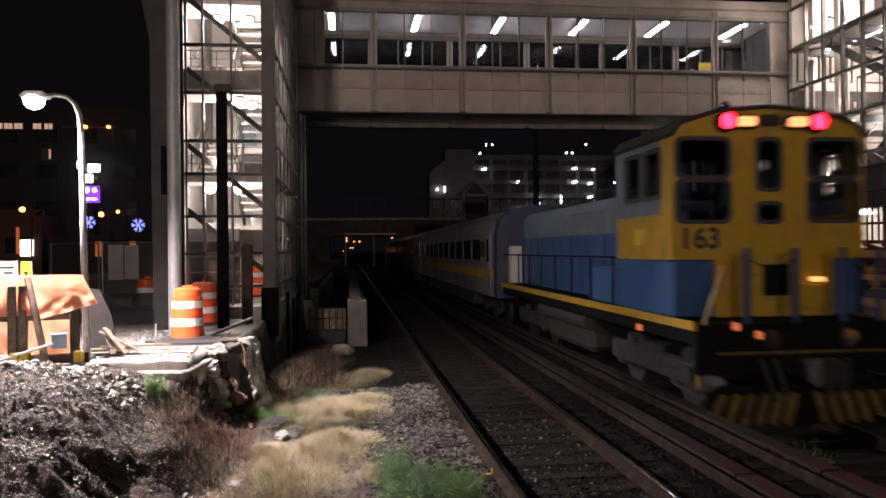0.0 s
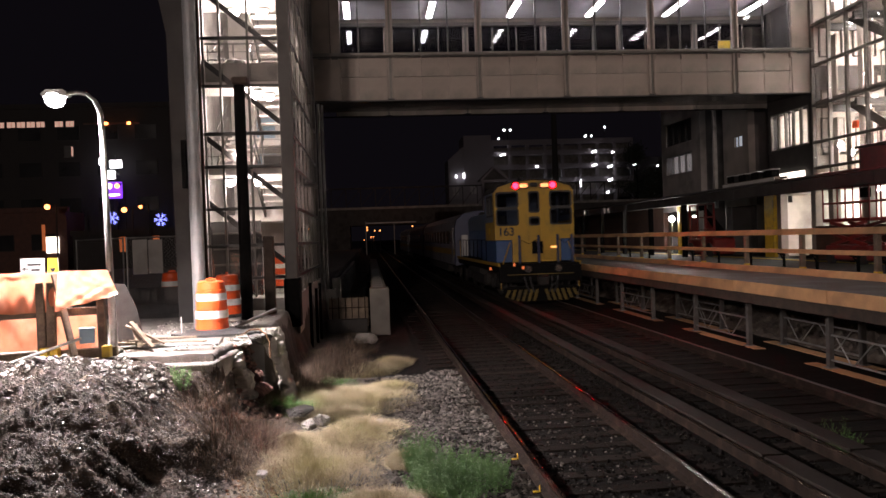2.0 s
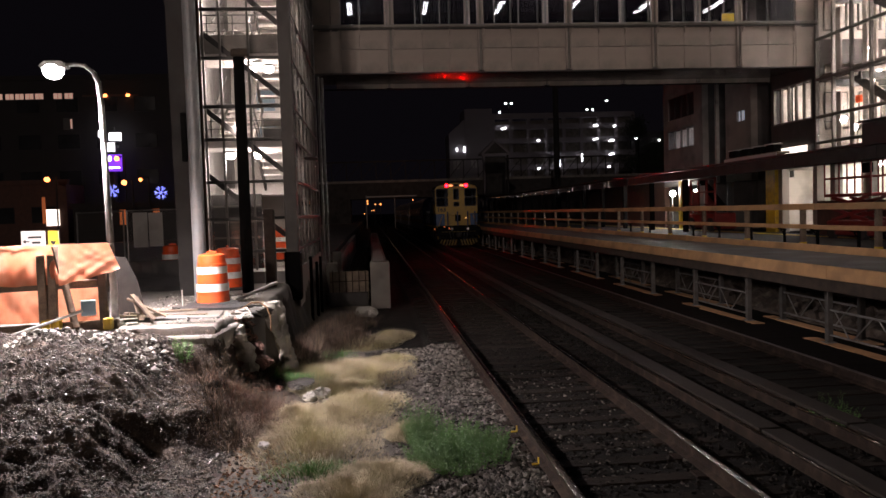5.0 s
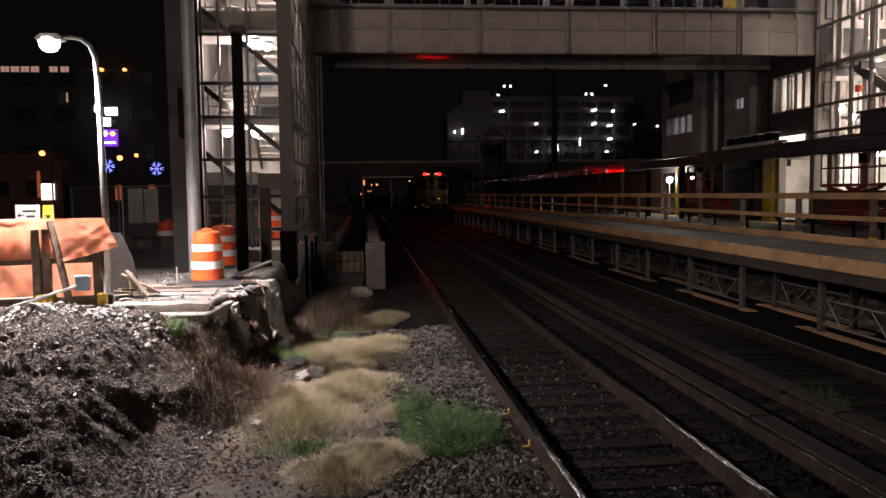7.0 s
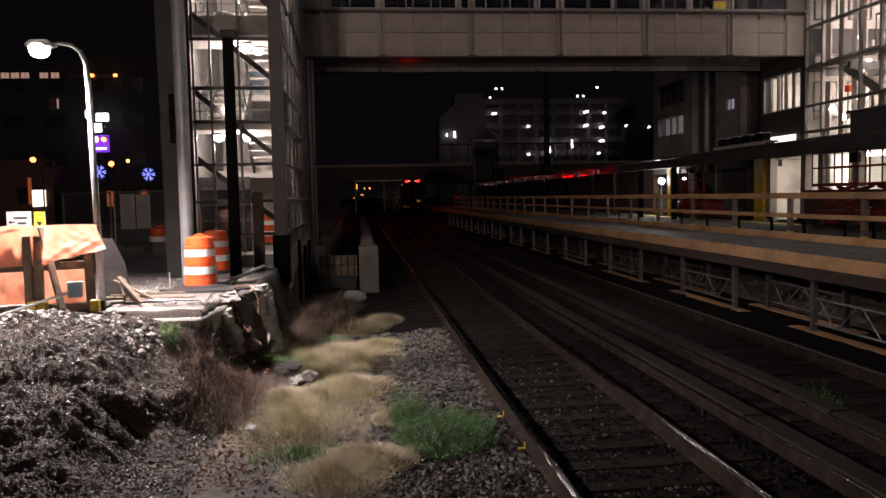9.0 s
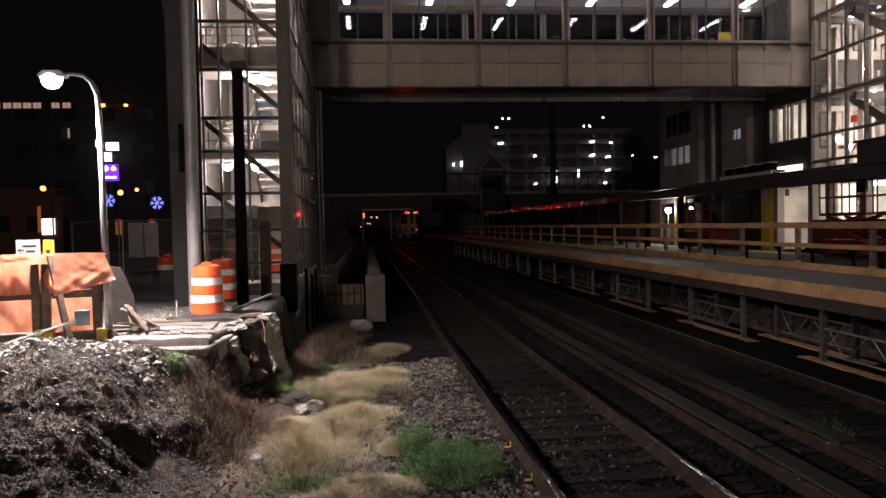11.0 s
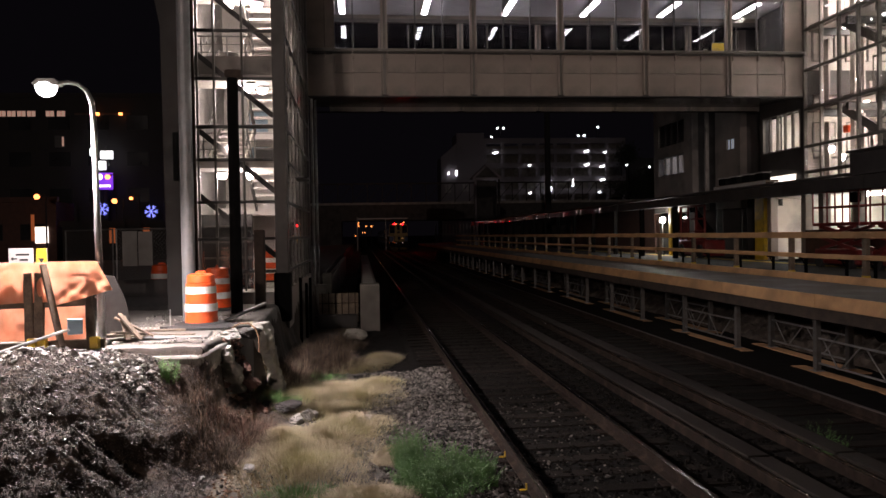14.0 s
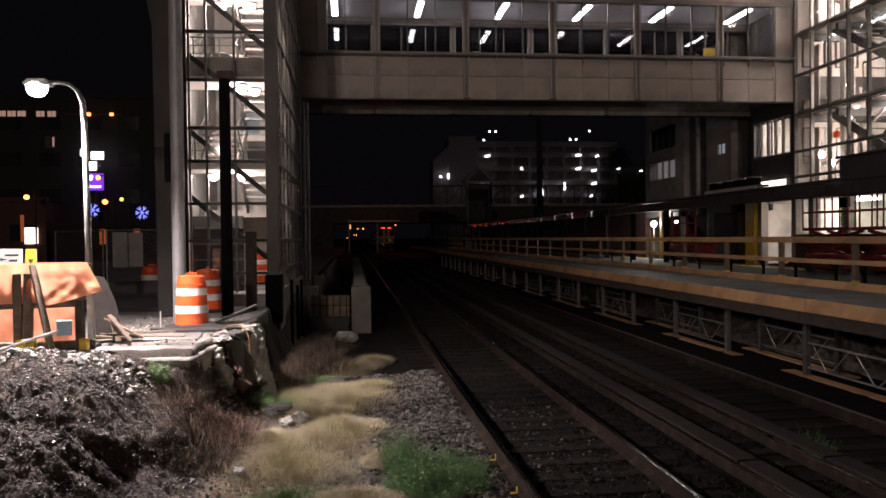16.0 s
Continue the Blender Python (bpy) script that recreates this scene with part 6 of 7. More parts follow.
part("pane", S().span((-25.1, -0.12, 10.5), (-24.95, -0.101, 11.3)), G_WINDOW, w)
b = far_block("brick_shop", -34, -24.3, 66, 5.6, M_BRICK, "low brick shop with a lit window", rows=1)
part("shop_window", S().span((-25.9, -0.12, 2.3), (-24.9, -0.05, 3.6)), G_SHOP, b, "bright shop window")
# orange strip glows by itself, added with no known doorway
part("shop_window", S().span((-26.2, -0.12, 2.5), (-25.95, -0.05, 4.6)), G_ORANGEPANE, b, "orange glowing strip on the brick wall")
b = far_block("low_shop", -23.5, -13.5, 65, 3.6, M_FACADE, "low dark building with orange glowing panes", rows=0)
# added glowing panes; only one answers to a known lit window
for x in (-21.0, -19.9, -17.3):
    part("window", S().span((x, -0.1, 2.2), (x + 0.5, -0.04, 3.4)), G_ORANGEPANE, b, "orange glowing pane")
t = thing("sign_pylon", pose(-21.5, 68.6, 0), "tall pylon with white sign boxes and a purple sign", "sign")
part("pole", S().box((0.2, 0.3, 5.2), (0.25, 0.25, 10.4), bevel=0.02), M_FACADE, t)
for x, z, w, h in ((-0.62, 9.85, 0.62, 0.62), (0.42, 9.6, 1.0, 0.66), (0.0, 8.72, 0.66, 0.72)):
    part("sign_box", S().box((x, 0, z), (w, 0.2, h), bevel=0.05), G_SIGNBOX, t, "glowing white sign box")
face = part("purple_sign", S().box((0.12, 0, 7.4), (1.5, 0.2, 1.4), bevel=0.04), G_PURPLE, t, "glowing purple sign with white marks")
part("mark", S().prism([(-0.25, 7.5), (0.0, 7.55), (0.1, 7.85), (-0.1, 8.0), (-0.2, 7.9)], -0.12, -0.105), G_SIGNBOX, face)
part("text_bar", S().box((0.15, -0.112, 7.0), (1.1, 0.012, 0.16)), G_SIGNBOX, face)


def snowflake(m):
    t = thing("snowflake_light", m, "blue string-light snowflake decoration", "decoration", "snowflakes")
    s = S()
    for k in range(6):
        a = radians(60 * k)
        c, d = math.cos(a), math.sin(a)
        s.beam((0, 0, 0), (0.45 * c, 0, 0.45 * d), 0.05, 0.05)
        for r in (0.3, 0.42):
            for da in (-50, 50):
                b2 = a + radians(da)
                s.beam((r * c, 0, r * d), (r * c + 0.18 * math.cos(b2), 0, r * d + 0.18 * math.sin(b2)), 0.04, 0.04)
    part("light_string", s, G_BLUE, t)
    part("bracket", S().tube((0, 0.06, -5), (0, 0.06, 0.2), 0.05, n=6), M_FACADE, t)
    return t


snowflake(pose(-21.5, 68.5, 5.05))
snowflake(pose(-17.55, 68.5, 4.8))


def sodium_lamp(x, y, z, r):
    t = thing("sodium_street_lamp", pose(x, y, 0), "orange sodium street lamp on a dark pole", "street lamp", "sodium lamps")
    part("pole", S().tube((0.5, 0.2, 0), (0.5, 0.2, z + 0.2), 0.07, n=8), M_FACADE, t)
    part("arm", S().tube((0.5, 0.2, z + 0.2), (0, 0, z + 0.18), 0.04, n=6), M_FACADE, t)
    part("head", S().box((0, 0, z + 0.12), (0.5, 0.3, 0.12), bevel=0.04), M_FACADE, t)
    part("lens", S().lathe([(r * 0.3, -r * 0.9), (r * 0.8, -r * 0.6), (r, 0), (r * 0.75, r * 0.6), (r * 0.3, r * 0.85)], 12, (0, -0.2, z)), G_SODIUM, t, "glowing orange lens")


for x, y, z, r in ((-24.5, 63, 5.85, 0.22), (-19.1, 64, 5.5, 0.22), (-17.85, 64, 5.7, 0.15), (-20.8, 68, 7.7, 0.22)):
    sodium_lamp(x, y, z, r)

# ---- station side clutter ----


def scissor_lift(m, label):
    t = thing("scissor_lift", m, label, "scissor lift", "red lifts")
    part("chassis", S().box((0, 0, 0.35), (0.8, 2.2, 0.45), bevel=0.04), M_RED, t)
    for x in (-0.36, 0.36):
        for y in (-0.8, 0.8):
            part("wheel", S().tube((x - 0.08, y, 0.2), (x + 0.08, y, 0.2), 0.2, n=16), M_RUBBER, t)
    for x in (-0.3, 0.3):
        for a, b in ((0.58, 0.95), (0.95, 1.3)):
            part("arm", S().beam((x, -0.9, a), (x, 0.9, b), 0.06, 0.1).beam((x, 0.9, a), (x, -0.9, b), 0.06, 0.1), M_RED, t)
    part("deck", S().box((0, 0, 1.36), (0.8, 2.4, 0.1), bevel=0.02), M_RED, t)
    for x in (-0.38, 0.38):
        for y in (-1.18, -0.4, 0.4, 1.18):
            part("post", S().tube((x, y, 1.4), (x, y, 2.4), 0.025, n=8), M_RED, t)
        for z in (1.9, 2.4):
            part("rail", S().tube((x, -1.18, z), (x, 1.18, z), 0.025, n=8), M_RED, t)
    for y in (-1.18, 1.18):
        for z in (1.9, 2.4):
            part("rail", S().tube((-0.38, y, z), (0.38, y, z), 0.025, n=8), M_RED, t)
    part("control_box", S().box((-0.3, -0.9, 2.15), (0.2, 0.3, 0.3), bevel=0.03), M_BLACK, t)
    return t


lift = scissor_lift(pose(15.0, 23.0, 1.21), "red scissor lift parked before the lit shop")
tagged(copy_thing(lift, pose(15.2, 20.4, 1.21)), "red scissor lift parked before the lit shop")
t = thing("red_machine", pose(15.5, 34.6, 1.21), "dark red lifting machine with an open cage on the platform", "machine")
part("chassis", S().box((0, 0, 0.45), (1.0, 2.8, 0.7), bevel=0.06), M_RED, t)
for y in (-1.0, 1.0):
    part("wheel", S().tube((-0.56, y, 0.3), (-0.36, y, 0.3), 0.3, n=16), M_RUBBER, t)
for y in (-1.3, -0.45, 0.45, 1.3):
    part("post", S().box((-0.42, y, 1.55), (0.08, 0.08, 1.6), bevel=0.01), M_RED, t)
for z in (1.2, 1.75, 2.33):
    part("rail", S().box((-0.42, 0, z), (0.07, 2.7, 0.08), bevel=0.01), M_RED, t)
# white panel in place of the lit opening, its brightness put into colour
part("bright_opening", S().box((-0.44, -0.02, 1.5), (0.03, 0.5, 1.1), bevel=0.01), M_SIGNW, t, "white panel standing in for a lit opening")
part("engine_box", S().box((0, 0.85, 1.3), (0.7, 0.9, 1.0), bevel=0.05), M_RED, t)
part("boom", S().beam((0.0, -1.2, 1.0), (0.0, 1.0, 2.3), 0.22, 0.26, bevel=0.02), M_BLACK, t)


def work_light(x, y, z, r):
    t = thing("work_light", pose(x, y, 1.21), "glaring work light on a stand", "work light", "work lights")
    part("stand", S().tube((0, 0, 0), (0, 0, z - 1.21), 0.03, n=8), M_STEEL, t)
    part("foot", S().box((0, 0, 0.02), (0.5, 0.5, 0.04), bevel=0.01), M_BLACK, t)
    h = part("housing", S().tube((0, 0.0, z - 1.21), (0, 0.16, z - 1.21), r, r * 0.6, n=16), M_BLACK, t)
    part("lens", S().tube((0, -0.04, z - 1.21), (0, -0.005, z - 1.21), r * 0.9, n=16), G_LED, h, "glaring white lens")


work_light(15.8, 40.0, 3.02, 0.17)
work_light(15.8, 37.1, 3.05, 0.09)
t = thing("yellow_post", pose(15.8, 38.6, 1.21), "yellow wrapped platform column", "column")
part("shaft", S().box((0, 0, 1.2), (0.35, 0.35, 2.4), bevel=0.02), M_YELLOW, t)
t = thing("light_rack", pose(15.0, 29.5, 4.02), "rack of floodlights lying on the canopy roof", "light rack")
part("frame", S().box((0, 0, 0.2), (0.5, 4.2, 0.08), bevel=0.01).box((0, -1.8, 0.1), (0.4, 0.1, 0.2)).box((0, 1.8, 0.1), (0.4, 0.1, 0.2)), M_WOODG, t)
for i in range(4):
    part("floodlight", S().box((-0.05, -1.5 + i, 0.38), (0.35, 0.6, 0.28), bevel=0.04), M_BLACK, t)
part("tarpaulin", S().box((-0.27, 0, 0.13), (0.03, 4.2, 0.16), bevel=0.01), M_SIGNW, t, "pale cloth along the rack")
for i in range(4):
    part("cover", S().box((-0.05, -1.5 + i, 0.535), (0.38, 0.64, 0.03), bevel=0.008), M_SIGNW, t, "pale cover over a floodlight")

# ---- distance along the line ----
t = thing("road_overpass", pose(0, 140, 0), "dark road bridge over the line with a lattice parapet", "overpass", kind="structure")
part("girder", S().span((-40, 0, 5.1), (75, 9, 7.9)), M_CONCD, t)
part("abutment", S().span((-40, -0.3, -0.3), (-3.4, 9, 5.1)), M_CONCD, t)
part("abutment", S().span((21, -0.3, -0.3), (75, 9, 5.1)), M_CONCD, t)
part("kerb", S().span((-40, -0.25, 7.9), (75, 0.1, 8.3)), M_CONC, t)
for i in range(30):
    x = -30 + i * 2.6
    part("lattice_post", S().span((x, -0.1, 8.3), (x + 0.14, 0.04, 11.6)), M_COLUMN, t)
    part("lattice_brace", S().beam((x, 0, 8.4), (x + 2.6, 0, 11.5), 0.1, 0.1), M_COLUMN, t)
part("lattice_rail", S().span((-30, -0.12, 11.5), (48, 0.06, 11.75)), M_COLUMN, t)
t = thing("signal_gantry", pose(0, 138, 0), "pale signal gantry across the tracks", "signal gantry")
part("beam", S().span((-0.5, 0, 5.3), (8.2, 0.2, 5.52)), M_SIGNW, t)
part("leg", S().span((-0.7, 0, -0.2), (-0.5, 0.2, 5.75)), M_SHEET, t)
part("leg", S().span((4.25, 0, -0.2), (4.4, 0.2, 5.3)), M_SHEET, t)
for x, z, r in ((-0.5, 5.0, 0.2), (-0.5, 4.5, 0.22), (1.05, 4.35, 0.15), (2.1, 4.33, 0.19), (0.3, 3.1, 0.12), (0.75, 3.1, 0.12), (-1.1, 2.5, 0.1), (8.6, 5.0, 0.15)):
    l = thing("yard_lamp", pose(x, 158, z), "distant amber yard lamp", "lamp", "distant yard lamps")
    part("lens", S().tube((0, -0.1, 0), (0, 0.0, 0), r, n=12), G_YARD, l)
    part("housing", S().tube((0, 0.0, 0), (0, 0.25, 0), r * 1.15, n=12), M_FACADE, l)
    part("mast", S().tube((0, 0.3, -z), (0, 0.3, r), 0.06, n=6), M_FACADE, l)


def dark_tree(x, y, z, high, wide, seed):
    """Tapered trunk, forked limbs and a ragged crown of small leaves."""
    rng = random.Random(seed)
    t = thing("tree", pose(x, y, z), "dark leafy tree before the parking garage", "tree", "trees by the garage")
    part("trunk", S().tube((0, 0, -0.3), (0.1, 0, high * 0.45), 0.28, 0.18, n=10).tube((0.1, 0, high * 0.45), (0, 0.1, high * 0.9), 0.18, 0.05, n=8), M_BLACK, t)
    tips = []
    for k in range(11):
        a, u = rng.uniform(0, 6.28), rng.uniform(0.3, 0.75)
        r = wide * rng.uniform(0.5, 1.0) * (1.15 - u)
        tip = (r * math.cos(a), r * math.sin(a), high * (u + rng.uniform(0.1, 0.22)))
        part("limb", S().tube((0.05, 0, high * u), tip, 0.09, 0.03, n=6), M_BLACK, t)
        tips += [tip, tuple(0.6 * c for c in tip[:2]) + (tip[2] - 0.6,)]
    tips += [(0, 0, high * 0.95), (0.3, 0.2, high * 0.85)]
    s = S()
    for k in range(5200):
        c = tips[k % len(tips)]
        d = Vector((rng.gauss(0, 0.75), rng.gauss(0, 0.75), rng.gauss(0, 0.62)))
        q, u, w = Vector(c) + d, Vector((rng.gauss(0, 1), rng.gauss(0, 1), rng.gauss(0, 0.6))).normalized() * 0.2, Vector((rng.gauss(0, 1), rng.gauss(0, 1), rng.gauss(0, 1))).normalized() * 0.11
        s.add([q - u, q + w, q + u, q - w], [(0, 1, 2, 3)])
    me = bpy.data.meshes.new("crown")
    me.from_pydata(s.v, [], s.f)
    me.materials.append(M_DARKLEAF)
    crown = new("crown", me)
    crown.parent = t
    return t


M_DARKLEAF = mat("night_foliage", (0.04, 0.05, 0.03), (0.018, 0.024, 0.014), 0.6, 0.7, 0, 0, 8)
dark_tree(52.5, 150, 0, 20.0, 6.5, 5)
dark_tree(58.5, 152, 0, 15.5, 5.0, 8)


def build_garage():
    g = thing("parking_garage", pose(0, 174, 0), "concrete parking garage with lit open decks", "parking garage", kind="structure")
    decks = [9.0, 12.3, 15.1, 18.2, 21.3, 23.7]
    part("back_wall", S().span((27, 16, 0), (61, 16.3, 21.5)), M_GARAGE, g)
    part("ramp_wall", S().prism([(27.6, 8.0), (60, 10.5), (60, 22.9), (27.6, 22.2)], 2.6, 2.8), M_PAVE, g, "sloping ramp wall behind the openings")
    for i, z in enumerate(decks):
        part("spandrel", S().span((27.5, -0.2, z - 1.15), (60, 0.15, z + 0.05)), M_GARAGE, g)
        if i < 5:
            part("deck", S().span((27.5, 0.15, z - 0.5), (60, 16, z - 0.1)), M_GARAGE, g)
    part("lower_wall", S().span((27.5, -0.15, 0), (60, 0.2, 8.2)), M_GARAGE, g)
    for i in range(9):
        part("pier", S().span((27.5 + i * 4.0, -0.1, 0), (28.2 + i * 4.0, 0.6, 23.5)), M_GARAGE, g)
    part("stair_block", S().span((21.4, -1.0, 0), (27.5, 8, 24.8)), M_GARAGE, g)
    part("ramp_block", S().prism([(17.9, 0), (21.4, 0), (21.4, 22.6), (17.9, 19.6)], -0.5, 8), M_GARAGE, g)
    for x, z in ((18.6, 12.6), (19.4, 12.6), (22.6, 12.8), (23.4, 12.8)):
        w = part("window", S().span((x, -1.06, z - 0.9), (x + 0.55, -0.9, z + 0.9)), M_SHEET, g)
    part("annex", S().span((60, 3, 0), (72, 14, 19.5)), M_FACADE, g, "dark block beside the decks")
    return g


build_garage()


def garage_lamp(x, z, w, h):
    l = thing("garage_light", pose(x, 172.9 if x < 60 else 176.0, z), "bright white lamp on the parking garage", "lamp", "garage lamps")
    part("lens", S().box((0, 0, 0), (w, 0.15, h), Matrix.Rotation(radians(-14 if w > h else 0), 3, "Y"), bevel=0.06), G_GARAGE, l)
    part("bracket", S().box((0, 0.4, 0.1), (0.2, 0.7, 0.1)), M_FACADE, l)


for x, z in ((30.05, 20.4), (37.7, 17.6), (42, 14.2), (37.8, 11.4), (29.0, 13.9), (29.7, 11.3), (50.8, 20.6), (50.8, 17.6), (54.4, 17.2), (55.1, 20.4), (54.4, 14.2), (53.7, 11.4), (41.6, 11.4), (61.2, 17.8), (66.6, 17.3)):
    garage_lamp(x, z, 1.1 if x in (30.05, 50.8, 54.4, 42) else 0.6, 0.35)
for x, z, h in ((21.2, 16.0, 1.6), (42.5, 12.4, 1.9), (47.6, 13.6, 2.2), (19.5, 15.9, 0.8)):
    garage_lamp(x, z, 0.3, h * 0.75)
for x, z, two in ((32.5, 26.8, True), (30.4, 24.8, False), (51.6, 25.0, True), (55.6, 27.0, False)):
    l = thing("roof_lamp", pose(x, 180, 23.6), "mast lamp on the garage roof", "lamp", "garage roof lamps")
    part("mast", S().tube((0, 0, 0), (0, 0, z - 23.6), 0.1, n=6), M_FACADE, l)
    for dx in ((-0.7, 0.7) if two else (0,)):
        part("lens", S().box((dx, -0.2, z - 23.6), (0.42, 0.2, 0.36), bevel=0.08), G_GARAGE, l)

t = thing("gabled_tower", pose(0, 90, 0), "small gabled station tower on posts", "tower", kind="structure")
part("gable", S().prism([(12.95, 9.0), (14.6, 10.55), (16.35, 9.0), (16.1, 8.9), (14.6, 10.25), (13.2, 8.9)], 0, 3), M_GARAGE, t)
part("gable_board", S().prism([(13.3, 9.0), (14.6, 10.2), (16.0, 9.0)], 0.5, 0.6), M_CONCD, t)
part("lintel", S().span((13.0, 0, 8.75), (16.3, 0.25, 8.95)), M_GARAGE, t)
part("post", S().span((13.15, 0, 0), (13.38, 0.25, 8.75)), M_GARAGE, t)
part("post", S().span((15.9, 0, 0), (16.1, 0.25, 8.75)), M_COLUMN, t)
part("tower_wall", S().span((13.4, 2.0, 4), (16.1, 2.3, 8.75)), M_CONCD, t)
t = thing("utility_pole", pose(24.2, 100, 0), "tall dark utility pole", "pole")
part("pole", S().tube((0, 0, 0), (0, 0, 18.5), 0.45, 0.35, n=10), M_FACADE, t)
t = thing("picket_fence", pose(0, 112, 0), "pale picket fence at the platform end", "fence")
for i in range(16):
    part("picket", S().span((10.6 + i * 0.5, 0, 2.2), (10.75 + i * 0.5, 0.1, 4.0)), M_SHEET, t)
part("rail", S().span((10.5, 0.1, 2.4), (18.6, 0.2, 2.6)), M_SHEET, t)
part("leg", S().span((10.6, 0.1, -0.2), (10.8, 0.2, 2.4)), M_SHEET, t)
part("leg", S().span((18.2, 0.1, -0.2), (18.4, 0.2, 2.4)), M_SHEET, t)

t = thing("roof_cabinet", pose(14.7, 20.6, 4.03), "dark equipment cabinet on the canopy roof", "cabinet")
part("body", S().box((0, 0, 0.3), (0.9, 2.2, 0.6), bevel=0.03), M_DARKFRAME, t)
part("lid", S().box((0, 0, 0.63), (1.0, 2.4, 0.06), bevel=0.01), M_COLUMN, t)
t = thing("orange_box", pose(17.3, 26.4, 5.84), "small orange box on the hall's landing", "box")
part("body", S().box((0, 0, 0.11), (0.2, 0.26, 0.22), bevel=0.015), M_ORANGE, t)
part("lid", S().box((0, 0, 0.23), (0.22, 0.28, 0.02), bevel=0.006), M_ORANGE, t)

# bare lamps hung inside the glass hall
for y, z, r in ((25.15, 9.99, 0.15), (25.59, 9.46, 0.12), (24.2, 9.6, 0.12), (25.26, 7.51, 0.13), (24.91, 6.75, 0.1), (26.9, 5.3, 0.12), (26.3, 4.95, 0.12), (22.4, 7.4, 0.12), (21.3, 9.7, 0.12)):
    l = thing("hanging_lamp", pose(17.0, y, z), "bare bright lamp hung inside the glass hall", "lamp", "hall lamps")
    part("globe", S().lathe([(0.02, -r), (r * 0.7, -r * 0.7), (r, 0), (r * 0.7, r * 0.7), (0.03, r)], 16), G_WARM, l)
    part("stem", S().tube((0, 0, r), (0, 0, r + 0.35), 0.012, n=6), M_DARKFRAME, l)

# ---- plants and loose stone ----


def island_stone(name, a, b, rough=0.75, spec=0.5):
    """Stone whose tone differs from lump to lump."""
    m = mat(name, a, b, 6, rough, 0, 0.2, 50, spec=spec)
    n, l = m.node_tree.nodes, m.node_tree.links
    g = n.new("ShaderNodeNewGeometry")
    hs = n.new("ShaderNodeHueSaturation")
    r = n.new("ShaderNodeMapRange")
    r.inputs[3].default_value, r.inputs[4].default_value = 0.2, 2.0
    l.new(g.outputs["Random Per Island"], r.inputs[0])
    l.new(r.outputs[0], hs.inputs["Value"])
    src = n["Principled BSDF"].inputs["Base Color"].links[0].from_socket
    l.new(src, hs.inputs["Color"])
    l.new(hs.outputs[0], n["Principled BSDF"].inputs["Base Color"])
    return m


M_BRUSH = island_stone("dead_brush", (0.13, 0.095, 0.07), (0.035, 0.025, 0.018), 0.85, 0.2)
M_BROWNBRUSH = island_stone("red_brown_brush", (0.11, 0.05, 0.032), (0.04, 0.02, 0.014), 0.85, 0.2)


def blades(name, spots, count, length, width, material, label, category, lean=0.6, droop=0.35):
    """Grass as many bent blades round the given spots of (x, y, spread x, spread y)."""
    rng = random.Random(len(name) * 7 + count)
    v, f = [], []
    for k in range(count):
        sx, sy, rx, ry = spots[k % len(spots)]
        a, r = rng.uniform(0, 2 * math.pi), 1.35 * rng.random() ** 0.65
        x, y = sx + rx * r * math.cos(a), sy + ry * r * math.sin(a)
        z = height(x, y) - 0.01
        ln = length * rng.uniform(0.45, 1.0) * (1.15 - 0.55 * r)
        out = a + rng.uniform(-0.9, 0.9)
        d = ln * lean * (0.25 + r) * rng.uniform(0.5, 1.2)
        w = width * rng.uniform(0.6, 1.2)
        px, py = -math.sin(out) * w, math.cos(out) * w
        mx, my = x + math.cos(out) * d * 0.35, y + math.sin(out) * d * 0.35
        ex, ey = x + math.cos(out) * d, y + math.sin(out) * d
        b = len(v)
        v += [(x - px, y - py, z), (x + px, y + py, z), (mx + px * 0.8, my + py * 0.8, z + ln * 0.62), (mx - px * 0.8, my - py * 0.8, z + ln * 0.62), (ex, ey, z + ln * (1 - droop * rng.random()))]
        f += [(b, b + 1, b + 2, b + 3), (b + 3, b + 2, b + 4)]
    me = bpy.data.meshes.new(name)
    me.from_pydata(v, [], f)
    me.materials.append(material)
    me.update()
    return tagged(new(name, me), label, category, kind="stuff")


blades("dry_grass", [(-0.75, 9.2, 0.6, 0.75), (-0.5, 10.6, 0.55, 0.8), (-0.85, 9.9, 0.5, 0.6), (-0.15, 11.3, 0.45, 0.5), (-0.9, 13.4, 0.75, 0.8), (-0.1, 13.3, 0.6, 0.75), (0.2, 14.2, 0.4, 0.5), (-1.4, 14.4, 0.5, 0.6), (0.05, 8.0, 0.35, 0.3), (-0.3, 7.6, 0.4, 0.4), (-0.2, 16.5, 0.6, 0.6), (0.4, 17.2, 0.35, 0.5), (-1.0, 19.0, 0.5, 0.8), (0.35, 9.6, 0.18, 0.25), (-1.75, 13.9, 0.4, 0.5), (-0.5, 14.0, 0.7, 0.5), (-0.6, 12.4, 0.5, 0.4), (-1.1, 10.6, 0.3, 0.5)], 80000, 0.27, 0.0017, M_GRASS, "tufts of dry tan grass in the ditch", "grass", 1.0, 0.6)
blades("green_grass", [(-1.2, 13.0, 0.35, 0.4), (-1.25, 16.2, 0.4, 0.6), (-0.7, 8.3, 0.4, 0.3), (-1.0, 15.2, 0.5, 0.5)], 3500, 0.2, 0.003, M_WEED, "patches of green grass in the ditch", "grass", 0.8, 0.5)
